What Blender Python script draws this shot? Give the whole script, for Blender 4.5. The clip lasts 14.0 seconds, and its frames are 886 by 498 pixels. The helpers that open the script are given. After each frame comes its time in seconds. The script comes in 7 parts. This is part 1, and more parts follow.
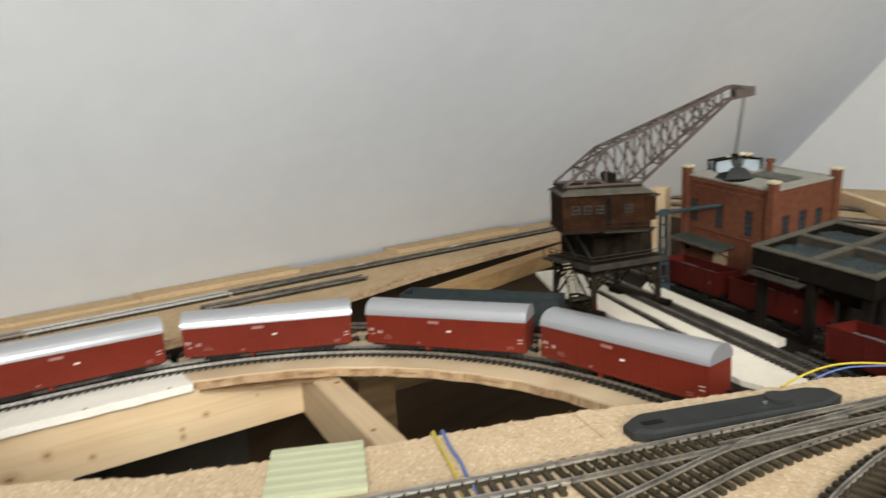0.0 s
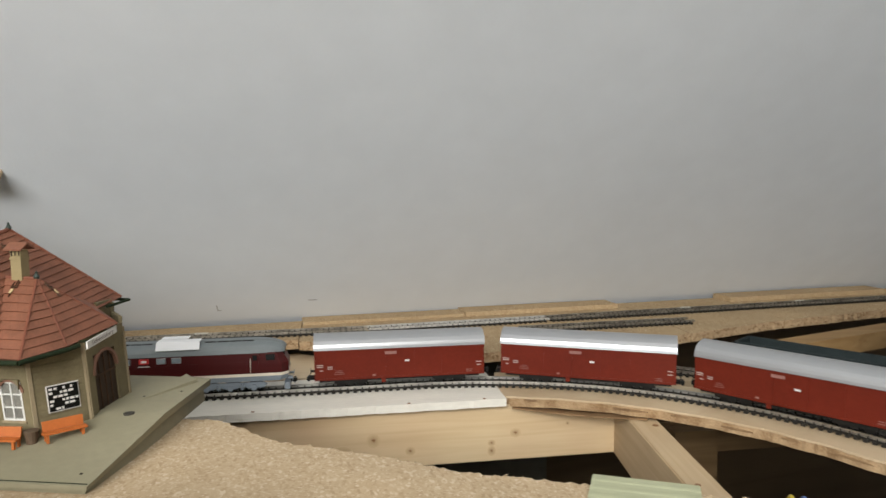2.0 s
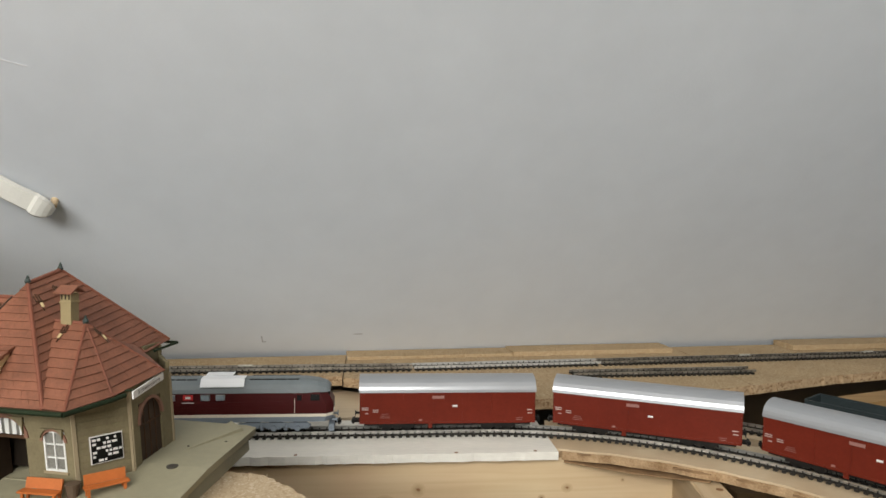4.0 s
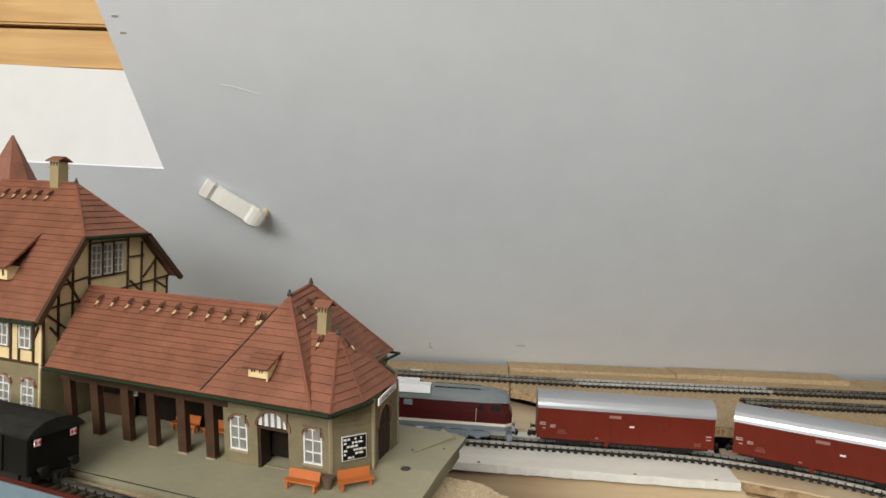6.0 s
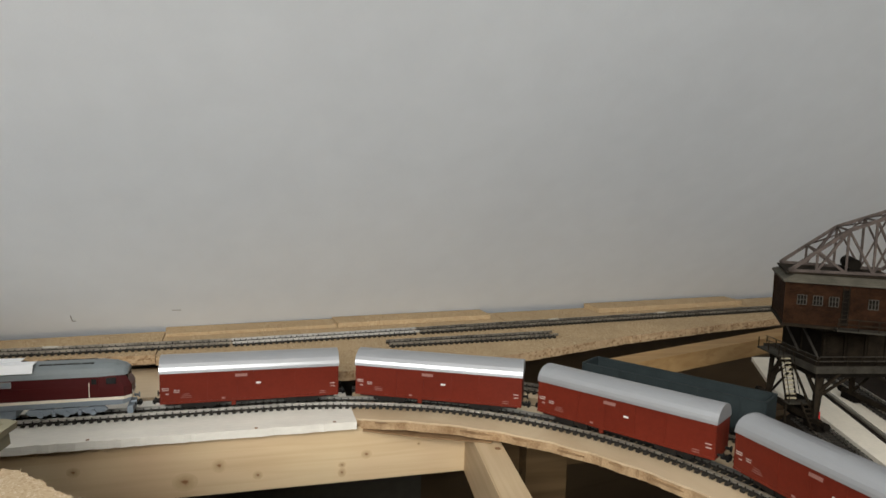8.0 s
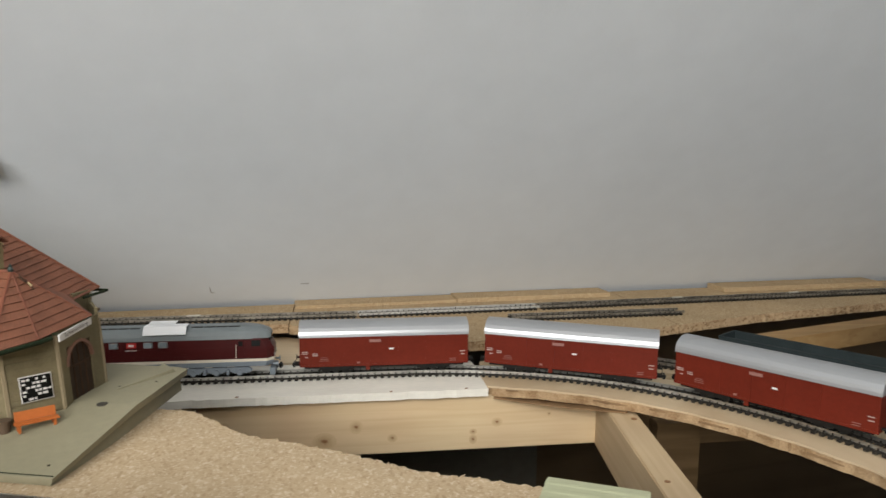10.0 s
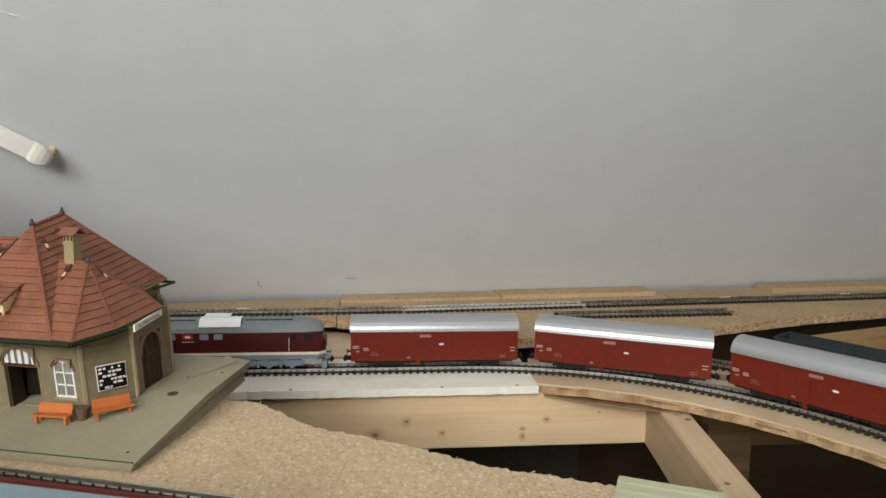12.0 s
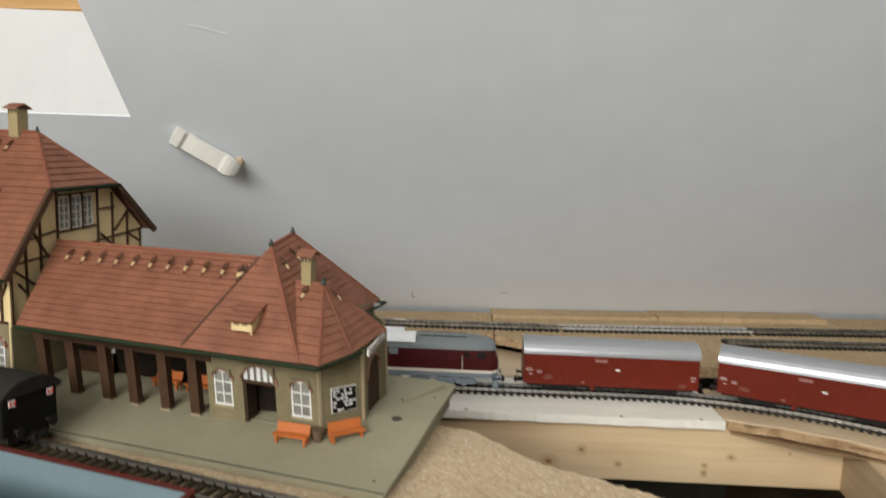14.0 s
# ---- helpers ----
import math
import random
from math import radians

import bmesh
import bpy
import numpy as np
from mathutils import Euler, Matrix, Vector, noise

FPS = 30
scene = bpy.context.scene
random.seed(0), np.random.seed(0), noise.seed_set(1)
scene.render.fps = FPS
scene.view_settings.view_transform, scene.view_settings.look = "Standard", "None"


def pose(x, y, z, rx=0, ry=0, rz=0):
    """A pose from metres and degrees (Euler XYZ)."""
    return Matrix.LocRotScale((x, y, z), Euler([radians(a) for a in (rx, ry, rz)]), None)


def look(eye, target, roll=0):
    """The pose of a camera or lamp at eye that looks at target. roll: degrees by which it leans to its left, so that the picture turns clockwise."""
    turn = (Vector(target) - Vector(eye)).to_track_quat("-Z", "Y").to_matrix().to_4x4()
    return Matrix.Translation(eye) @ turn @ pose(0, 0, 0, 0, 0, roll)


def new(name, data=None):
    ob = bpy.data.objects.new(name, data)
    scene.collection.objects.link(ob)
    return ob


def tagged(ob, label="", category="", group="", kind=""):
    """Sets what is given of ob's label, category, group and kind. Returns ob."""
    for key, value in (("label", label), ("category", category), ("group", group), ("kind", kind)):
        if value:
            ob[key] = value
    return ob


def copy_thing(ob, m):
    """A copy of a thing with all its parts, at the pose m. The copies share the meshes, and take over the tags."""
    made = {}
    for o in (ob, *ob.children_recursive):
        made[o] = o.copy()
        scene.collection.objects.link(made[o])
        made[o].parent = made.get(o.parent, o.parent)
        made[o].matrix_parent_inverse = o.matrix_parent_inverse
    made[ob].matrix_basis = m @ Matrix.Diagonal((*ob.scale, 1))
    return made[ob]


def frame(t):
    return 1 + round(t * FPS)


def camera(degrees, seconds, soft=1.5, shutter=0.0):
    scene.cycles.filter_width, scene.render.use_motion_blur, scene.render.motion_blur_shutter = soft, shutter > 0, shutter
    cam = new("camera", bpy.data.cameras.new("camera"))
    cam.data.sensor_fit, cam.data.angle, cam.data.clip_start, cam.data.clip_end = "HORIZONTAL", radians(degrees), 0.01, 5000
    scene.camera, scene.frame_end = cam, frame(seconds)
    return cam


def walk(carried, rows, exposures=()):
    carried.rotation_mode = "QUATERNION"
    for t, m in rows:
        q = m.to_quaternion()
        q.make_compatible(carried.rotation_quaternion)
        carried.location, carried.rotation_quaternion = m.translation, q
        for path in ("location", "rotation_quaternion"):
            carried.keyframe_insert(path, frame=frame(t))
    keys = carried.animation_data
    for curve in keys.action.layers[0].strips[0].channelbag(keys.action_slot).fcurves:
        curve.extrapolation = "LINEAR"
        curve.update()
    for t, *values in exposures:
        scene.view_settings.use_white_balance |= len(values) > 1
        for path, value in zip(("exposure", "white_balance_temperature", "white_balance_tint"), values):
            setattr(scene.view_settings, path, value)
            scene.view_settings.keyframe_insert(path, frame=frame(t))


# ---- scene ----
cam = camera(65.11, 14.0, soft=1.5, shutter=0.5)
ROWS = [
    (0.0, -0.15, -0.652, 0.221, -34.39, -9.88, -2.9),
    (0.5, -0.1508, -0.6683, 0.2136, -27.01, -9.82, -1.45),
    (0.8, -0.149, -0.656, 0.208, -26.59, -6.23, 0.3),
    (1.0, -0.1482, -0.6511, 0.2067, -23.3, -6.26, 0.47),
    (1.5, -0.1517, -0.6366, 0.2038, -12.78, -4.68, -1.62),
    (2.0, -0.155, -0.6194, 0.1961, -9.08, -5.25, -0.44),
    (2.5, -0.1601, -0.6058, 0.1956, -7.09, -4.97, 0.94),
    (3.0, -0.1648, -0.6042, 0.1937, -6.49, -3.62, 0.05),
    (3.2, -0.1625, -0.6004, 0.2022, -6.48, -3.93, 0.46),
    (5.3, -0.1773, -0.5939, 0.2149, -2.38, -2.26, 1.61),
    (5.5, -0.1906, -0.5978, 0.2162, -0.85, -2.73, 1.83),
    (6.0, -0.2239, -0.6178, 0.2252, 4.16, -3.43, 2.77),
    (6.5, -0.2035, -0.6334, 0.2333, -0.23, -5.12, 2.27),
    (7.0, -0.1392, -0.6385, 0.2315, -9.22, -4.33, 2.26),
    (7.5, -0.1033, -0.6366, 0.2358, -14.07, -4.43, 1.99),
    (8.0, -0.0981, -0.6298, 0.2342, -15.98, -6.54, 1.55),
    (8.2, -0.0978, -0.6321, 0.2362, -15.49, -6.82, 1.36),
    (10.3, -0.1388, -0.6228, 0.2081, -7.52, -7.23, 0.64),
    (10.5, -0.1424, -0.6223, 0.2103, -7.18, -7.25, 0.75),
    (11.0, -0.1505, -0.6233, 0.2114, -6.71, -7.35, 0.68),
    (11.5, -0.1517, -0.6224, 0.2121, -6.29, -7.27, 0.81),
    (12.0, -0.1532, -0.6224, 0.2093, -5.82, -7.53, 0.81),
    (12.5, -0.1588, -0.6219, 0.2089, -5.31, -7.49, 0.7),
    (13.0, -0.172, -0.6279, 0.2014, -3.26, -8.46, 0.57),
    (13.5, -0.2057, -0.6246, 0.2059, 0.13, -9.02, 1.39),
    (14.0, -0.232, -0.6037, 0.2214, 1.95, -7.52, 1.87),
]
EXPOSURES = [(0.0, 0.92), (0.5, 0.82), (1.0, 0.6), (1.5, 0.54), (3.0, 0.42), (8.0, 0.43), (14.0, 0.38)]
def aim(x, y, z, yaw, pitch, roll):
    """A camera pose from its place, its heading to the left of +y, its tilt and its roll."""
    ahead = Vector((-math.sin(radians(yaw)) * math.cos(radians(pitch)), math.cos(radians(yaw)) * math.cos(radians(pitch)), math.sin(radians(pitch))))
    eye = Vector((x, y, z))
    return look(eye, eye + ahead, roll)


walk(cam, [(t, aim(*row)) for t, *row in ROWS], EXPOSURES)
# end of camera
# ---- light ----
world = bpy.data.worlds.new("world")
scene.world = world
world.use_nodes = True
world.node_tree.nodes["Background"].inputs[0].default_value = (0.01, 0.012, 0.02, 1)
world.node_tree.nodes["Background"].inputs[1].default_value = 1.0


def room_lamp(place, target, size, power, colour):
    data = bpy.data.lights.new("lamp_light", "AREA")
    data.shape, data.size, data.size_y, data.energy, data.color = "RECTANGLE", size[0], size[1], power, colour
    ob = new("lamp_light", data)
    ob.matrix_world = look(place, target)
    return ob


room_lamp((-0.95, -2.15, 1.0), (-0.05, 0.0, 0.1), (1.6, 0.7), 43.5, (1.0, 0.985, 0.935))
room_lamp((-0.2, -1.5, 1.25), (-0.1, 0.0, 0.0), (0.9, 0.5), 6.0, (1.0, 0.985, 0.935))


# ---- materials ----
def material(name, colour, rough=0.55, metal=0.0, vary=0.12, scale=60.0, stretch=(1, 1, 1), bump=0.0, bump_scale=900.0, second=None, spec=0.5, coat=0.0):
    """A principled material whose colour wanders at two scales, with a fine relief."""
    m = bpy.data.materials.new(name)
    m.use_nodes = True
    nodes, link = m.node_tree.nodes, m.node_tree.links.new
    bsdf = nodes["Principled BSDF"]
    bsdf.inputs["Metallic"].default_value = metal
    bsdf.inputs["Specular IOR Level"].default_value = spec
    bsdf.inputs["Coat Weight"].default_value = coat
    coords = nodes.new("ShaderNodeTexCoord")
    mapping = nodes.new("ShaderNodeMapping")
    mapping.inputs["Scale"].default_value = stretch
    link(coords.outputs["Object"], mapping.inputs["Vector"])
    large, fine = nodes.new("ShaderNodeTexNoise"), nodes.new("ShaderNodeTexNoise")
    large.inputs["Scale"].default_value, large.inputs["Detail"].default_value = scale, 4
    fine.inputs["Scale"].default_value, fine.inputs["Detail"].default_value = scale * 9, 3
    for n in (large, fine):
        link(mapping.outputs["Vector"], n.inputs["Vector"])
    blend = nodes.new("ShaderNodeMix")
    blend.data_type = "FLOAT"
    blend.inputs[0].default_value = 0.4
    link(large.outputs["Fac"], blend.inputs[2])
    link(fine.outputs["Fac"], blend.inputs[3])
    ramp = nodes.new("ShaderNodeValToRGB")
    low = [c * (1 - vary) for c in colour] if second is None else second
    high = [min(1.0, c * (1 + vary)) for c in colour]
    ramp.color_ramp.elements[0].position, ramp.color_ramp.elements[1].position = 0.34, 0.66
    ramp.color_ramp.elements[0].color, ramp.color_ramp.elements[1].color = (*low, 1), (*high, 1)
    link(blend.outputs[0], ramp.inputs["Fac"])
    link(ramp.outputs["Color"], bsdf.inputs["Base Color"])
    gloss = nodes.new("ShaderNodeMapRange")
    gloss.inputs["To Min"].default_value, gloss.inputs["To Max"].default_value = max(0.05, rough - 0.08), min(1.0, rough + 0.08)
    link(fine.outputs["Fac"], gloss.inputs["Value"])
    link(gloss.outputs["Result"], bsdf.inputs["Roughness"])
    if bump:
        grain, relief = nodes.new("ShaderNodeTexNoise"), nodes.new("ShaderNodeBump")
        grain.inputs["Scale"].default_value = bump_scale
        link(mapping.outputs["Vector"], grain.inputs["Vector"])
        relief.inputs["Strength"].default_value, relief.inputs["Distance"].default_value = bump, 0.001
        link(grain.outputs["Fac"], relief.inputs["Height"])
        link(relief.outputs["Normal"], bsdf.inputs["Normal"])
    return m


def chip_material(name, tones, scale=260.0, bump=0.5, seed=0.0):
    """Pressed wood chips: two layers of flakes lying across each other, of several tones, with a rough relief."""
    m = bpy.data.materials.new(name)
    m.use_nodes = True
    nodes, link = m.node_tree.nodes, m.node_tree.links.new
    bsdf = nodes["Principled BSDF"]
    bsdf.inputs["Roughness"].default_value, bsdf.inputs["Specular IOR Level"].default_value = 0.85, 0.15
    coords = nodes.new("ShaderNodeTexCoord")
    layers = []
    for turn, stretch, size in ((0.5, 0.62, 1.0), (-0.6, 1.35, 1.2)):
        mapping, flakes, split = nodes.new("ShaderNodeMapping"), nodes.new("ShaderNodeTexVoronoi"), nodes.new("ShaderNodeSeparateColor")
        mapping.inputs["Location"].default_value = (seed, seed + turn, 0)
        mapping.inputs["Rotation"].default_value = (0, 0, turn)
        mapping.inputs["Scale"].default_value = (1.0, stretch, 1.3)
        flakes.inputs["Scale"].default_value = scale * size
        link(coords.outputs["Object"], mapping.inputs["Vector"])
        link(mapping.outputs["Vector"], flakes.inputs["Vector"])
        link(flakes.outputs["Color"], split.inputs[0])
        layers.append(split)
    over = nodes.new("ShaderNodeMath")
    over.operation = "GREATER_THAN"
    over.inputs[1].default_value = 0.5
    link(layers[0].outputs[1], over.inputs[0])
    picked = nodes.new("ShaderNodeMix")
    picked.data_type = "FLOAT"
    link(over.outputs[0], picked.inputs[0])
    link(layers[1].outputs[0], picked.inputs[2])
    link(layers[0].outputs[0], picked.inputs[3])
    ramp = nodes.new("ShaderNodeValToRGB")
    while len(ramp.color_ramp.elements) < len(tones):
        ramp.color_ramp.elements.new(0.5)
    for n, (at, tone) in enumerate(tones):
        ramp.color_ramp.elements[n].position, ramp.color_ramp.elements[n].color = at, (*tone, 1)
    link(picked.outputs[0], ramp.inputs["Fac"])
    haze, soft = nodes.new("ShaderNodeTexNoise"), nodes.new("ShaderNodeMix")
    haze.inputs["Scale"].default_value = 14
    link(coords.outputs["Object"], haze.inputs["Vector"])
    soft.data_type, soft.blend_type = "RGBA", "MULTIPLY"
    soft.inputs[0].default_value = 0.3
    link(ramp.outputs["Color"], soft.inputs[6])
    link(haze.outputs["Fac"], soft.inputs[7])
    bright = nodes.new("ShaderNodeHueSaturation")
    bright.inputs["Value"].default_value = 1.17
    link(soft.outputs[2], bright.inputs["Color"])
    link(bright.outputs["Color"], bsdf.inputs["Base Color"])
    relief = nodes.new("ShaderNodeBump")
    relief.inputs["Strength"].default_value, relief.inputs["Distance"].default_value = bump, 0.0012
    link(picked.outputs[0], relief.inputs["Height"])
    link(relief.outputs["Normal"], bsdf.inputs["Normal"])
    return m


def pine_material(name, pale, dark, along=(2.5, 60, 60)):
    """Sawn softwood with long wandering grain along x of the mesh."""
    m = bpy.data.materials.new(name)
    m.use_nodes = True
    nodes, link = m.node_tree.nodes, m.node_tree.links.new
    bsdf = nodes["Principled BSDF"]
    bsdf.inputs["Roughness"].default_value, bsdf.inputs["Specular IOR Level"].default_value = 0.6, 0.3
    coords, mapping = nodes.new("ShaderNodeTexCoord"), nodes.new("ShaderNodeMapping")
    mapping.inputs["Scale"].default_value = along
    link(coords.outputs["Object"], mapping.inputs["Vector"])
    grain, blotch = nodes.new("ShaderNodeTexNoise"), nodes.new("ShaderNodeTexNoise")
    grain.inputs["Scale"].default_value, grain.inputs["Detail"].default_value, grain.inputs["Distortion"].default_value = 2.2, 5, 0.7
    blotch.inputs["Scale"].default_value = 9
    link(mapping.outputs["Vector"], grain.inputs["Vector"])
    link(coords.outputs["Object"], blotch.inputs["Vector"])
    ramp = nodes.new("ShaderNodeValToRGB")
    ramp.color_ramp.elements[0].position, ramp.color_ramp.elements[1].position = 0.3, 0.62
    ramp.color_ramp.elements[0].color, ramp.color_ramp.elements[1].color = (*dark, 1), (*pale, 1)
    link(grain.outputs["Fac"], ramp.inputs["Fac"])
    mix = nodes.new("ShaderNodeMix")
    mix.data_type, mix.blend_type = "RGBA", "OVERLAY"
    mix.inputs[0].default_value = 0.25
    link(ramp.outputs["Color"], mix.inputs[6])
    link(blotch.outputs["Fac"], mix.inputs[7])
    tone = nodes.new("ShaderNodeHueSaturation")
    link(mix.outputs[2], tone.inputs["Color"])
    link(tone.outputs["Color"], bsdf.inputs["Base Color"])
    relief = nodes.new("ShaderNodeBump")
    relief.inputs["Strength"].default_value, relief.inputs["Distance"].default_value = 0.15, 0.0005
    link(grain.outputs["Fac"], relief.inputs["Height"])
    link(relief.outputs["Normal"], bsdf.inputs["Normal"])
    return m


PLASTER = material("plaster", (0.715, 0.757, 0.808), 0.9, vary=0.035, scale=3, bump=0.14, bump_scale=350, spec=0.2)
WHITE_PAINT = material("white_paint", (0.6, 0.605, 0.6), 0.5, vary=0.04, scale=5)
KNEE_GREY = material("dusty_hardboard", (0.14, 0.125, 0.1), 0.9, vary=0.15, scale=8, bump=0.1, bump_scale=200, spec=0.15)
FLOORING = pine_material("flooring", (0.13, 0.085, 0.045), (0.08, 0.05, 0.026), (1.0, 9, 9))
CHIP = chip_material("chipboard", [(0.0, (0.37, 0.265, 0.16)), (0.2, (0.44, 0.33, 0.208)), (0.8, (0.485, 0.373, 0.245)), (0.97, (0.565, 0.46, 0.33))], 700, 0.3)
CHIP_EDGE = chip_material("chipboard_edge", [(0.0, (0.24, 0.15, 0.08)), (0.3, (0.38, 0.255, 0.145)), (0.75, (0.48, 0.345, 0.21))], 300, 0.9)
CHIP_FINE = chip_material("chipboard_fine", [(0.0, (0.28, 0.18, 0.09)), (0.2, (0.41, 0.29, 0.165)), (0.8, (0.47, 0.35, 0.21)), (0.97, (0.56, 0.45, 0.3))], 800, 0.3, 3.0)
PINE = pine_material("pine", (0.68, 0.51, 0.32), (0.61, 0.44, 0.26))
PINE_PALE = pine_material("pine_pale", (0.57, 0.435, 0.28), (0.49, 0.36, 0.215))
PINE_CREAM = pine_material("pine_cream", (0.74, 0.6, 0.42), (0.66, 0.52, 0.35))
PINE_GOLD = pine_material("pine_gold", (0.56, 0.35, 0.15), (0.43, 0.24, 0.09), (3, 40, 40))
# browner pine for the batten, with the shelf's shade in its colour
PINE_BATTEN_SHADE = pine_material("pine_batten_shade", (0.38, 0.24, 0.105), (0.27, 0.155, 0.06), (3, 40, 40))
# same pine, darkened: the shade under the bed is in the colour
PINE_SHADE = pine_material("pine_shade", (0.2, 0.125, 0.06), (0.13, 0.08, 0.036), (3, 40, 40))
CANOPY = material("canopy_felt", (0.035, 0.042, 0.034), 0.8, vary=0.3, scale=80, spec=0.15)
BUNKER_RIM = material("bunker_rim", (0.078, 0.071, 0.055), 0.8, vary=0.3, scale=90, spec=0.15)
def knot_material(name, heart, rim):
    """A knot: a dark heart that fades into the wood round it, by the distance from the disc's centre."""
    m = bpy.data.materials.new(name)
    m.use_nodes = True
    nodes, link = m.node_tree.nodes, m.node_tree.links.new
    bsdf = nodes["Principled BSDF"]
    bsdf.inputs["Roughness"].default_value, bsdf.inputs["Specular IOR Level"].default_value = 0.62, 0.3
    coords, away, wander, ramp = nodes.new("ShaderNodeTexCoord"), nodes.new("ShaderNodeVectorMath"), nodes.new("ShaderNodeTexNoise"), nodes.new("ShaderNodeValToRGB")
    away.operation = "LENGTH"
    link(coords.outputs["Object"], away.inputs[0])
    wander.inputs["Scale"].default_value = 2.4
    link(coords.outputs["Object"], wander.inputs["Vector"])
    mixed = nodes.new("ShaderNodeMath")
    mixed.operation = "MULTIPLY_ADD"
    mixed.inputs[1].default_value, mixed.inputs[2].default_value = 0.5, -0.25
    link(wander.outputs["Fac"], mixed.inputs[0])
    total = nodes.new("ShaderNodeMath")
    total.operation = "ADD"
    link(away.outputs["Value"], total.inputs[0])
    link(mixed.outputs[0], total.inputs[1])
    ramp.color_ramp.elements.new(0.3)
    for e, (at, tone) in zip(ramp.color_ramp.elements, ((0.12, heart), (0.34, [(a + 2 * b) / 3 for a, b in zip(heart, rim)]), (0.85, rim))):
        e.position, e.color = at, (*tone, 1)
    link(total.outputs[0], ramp.inputs["Fac"])
    link(ramp.outputs["Color"], bsdf.inputs["Base Color"])
    return m


KNOT_FACE = knot_material("knot_face", (0.25, 0.12, 0.05), (0.61, 0.445, 0.265))
KNOT = material("knot", (0.24, 0.12, 0.05), 0.6, vary=0.3, scale=300)
PLANK_WHITE = material("primed_wood", (0.78, 0.745, 0.67), 0.75, vary=0.08, scale=40, stretch=(0.3, 1, 1), bump=0.25, bump_scale=300)
PLY = pine_material("plywood", (0.59, 0.46, 0.305), (0.5, 0.37, 0.23), (8, 8, 60))
PLY_DARK = pine_material("plywood_dark", (0.3, 0.19, 0.1), (0.17, 0.095, 0.045), (30, 30, 60))
BED_EDGE = material("rough_sawn_edge", (0.45, 0.315, 0.185), 0.85, vary=0.15, scale=75, bump=0.5, bump_scale=500, second=(0.25, 0.15, 0.075), spec=0.15)
RAIL = material("rail", (0.66, 0.65, 0.62), 0.34, 1.0, vary=0.16, scale=90)
RAIL_BRIGHT = material("rail_bright", (0.66, 0.65, 0.62), 0.4, 0.6, vary=0.2, scale=90)
JOINER = material("bright_sleeve", (0.8, 0.78, 0.7), 0.45, 0.6, vary=0.1, scale=90)
RAIL_DARK = material("rail_brown", (0.44, 0.41, 0.36), 0.38, 0.9, vary=0.5, scale=60)
SLEEPER = material("sleeper_plastic", (0.026, 0.023, 0.019), 0.65, vary=0.35, scale=300, spec=0.2)
SLEEPER_BROWN = material("sleeper_brown", (0.04, 0.032, 0.019), 0.7, vary=0.4, scale=300, spec=0.2)
CONCRETE = material("pale_concrete", (0.78, 0.72, 0.61), 0.85, vary=0.08, scale=30, bump=0.15)
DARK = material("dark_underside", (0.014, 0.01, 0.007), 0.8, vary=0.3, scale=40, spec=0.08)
WAGON_RED = material("wagon_red", (0.135, 0.0185, 0.0095), 0.4, vary=0.12, scale=40, spec=0.22)
WAGON_ROOF = material("wagon_roof", (0.42, 0.43, 0.45), 0.33, 0.55, vary=0.015, scale=12, spec=0.4)
CHASSIS = material("chassis_black", (0.012, 0.011, 0.01), 0.6, vary=0.3, scale=200, spec=0.2)
MARKING = material("marking_white", (0.72, 0.7, 0.68), 0.6, vary=0.05)
MARKING_MID = material("marking_mid", (0.5, 0.4, 0.37), 0.6, vary=0.2)
MARKING_DIM = material("marking_dim", (0.27, 0.13, 0.11), 0.6, vary=0.2)
LOCO_RED = material("loco_red", (0.066, 0.008, 0.008), 0.38, vary=0.08, scale=40, spec=0.35)
LOCO_GREY = material("loco_grey", (0.17, 0.195, 0.205), 0.45, vary=0.06, scale=60)
LOCO_BLUE = material("loco_blue_grey", (0.2, 0.235, 0.275), 0.5, vary=0.08, scale=80)
LOCO_CREAM = material("loco_cream", (0.75, 0.69, 0.58), 0.45, vary=0.04)
GLASS_DARK = material("window_dark", (0.025, 0.025, 0.025), 0.2, vary=0.1, spec=0.5)
GLASS_GREY = material("window_grey", (0.28, 0.33, 0.36), 0.2, vary=0.1, spec=0.7)
STEEL = material("steel", (0.5, 0.5, 0.5), 0.3, 0.9, vary=0.1)
PAPER = material("white_card", (0.85, 0.86, 0.88), 0.7, vary=0.02)
GONDOLA_BLUE = material("gondola_blue", (0.023, 0.031, 0.033), 0.6, vary=0.2, scale=60, spec=0.15)
GONDOLA_RED = material("gondola_red", (0.075, 0.0095, 0.005), 0.5, vary=0.15, scale=60, spec=0.25)
GONDOLA_IN = material("gondola_inside", (0.15, 0.205, 0.232), 0.55, vary=0.07, scale=40, spec=0.25)
LOAD = material("coal_load", (0.09, 0.1, 0.1), 0.8, vary=0.3, scale=200, bump=0.8)
BLACK = material("black_plastic", (0.007, 0.007, 0.006), 0.55, vary=0.25, spec=0.1)
VAN_FELT = material("van_roof_felt", (0.019, 0.018, 0.015), 0.8, vary=0.3, scale=90, spec=0.12)
CRANE_BRICK = material("weathered_brick", (0.0255, 0.0115, 0.0055), 0.85, vary=0.6, scale=90, bump=0.3, bump_scale=1200, spec=0.06)
CRANE_METAL = material("weathered_metal", (0.018, 0.0135, 0.009), 0.8, 0.0, vary=0.6, scale=90, spec=0.06)
CRANE_JIB = material("jib_metal", (0.078, 0.062, 0.055), 0.7, 0.0, vary=0.4, scale=120, spec=0.12)
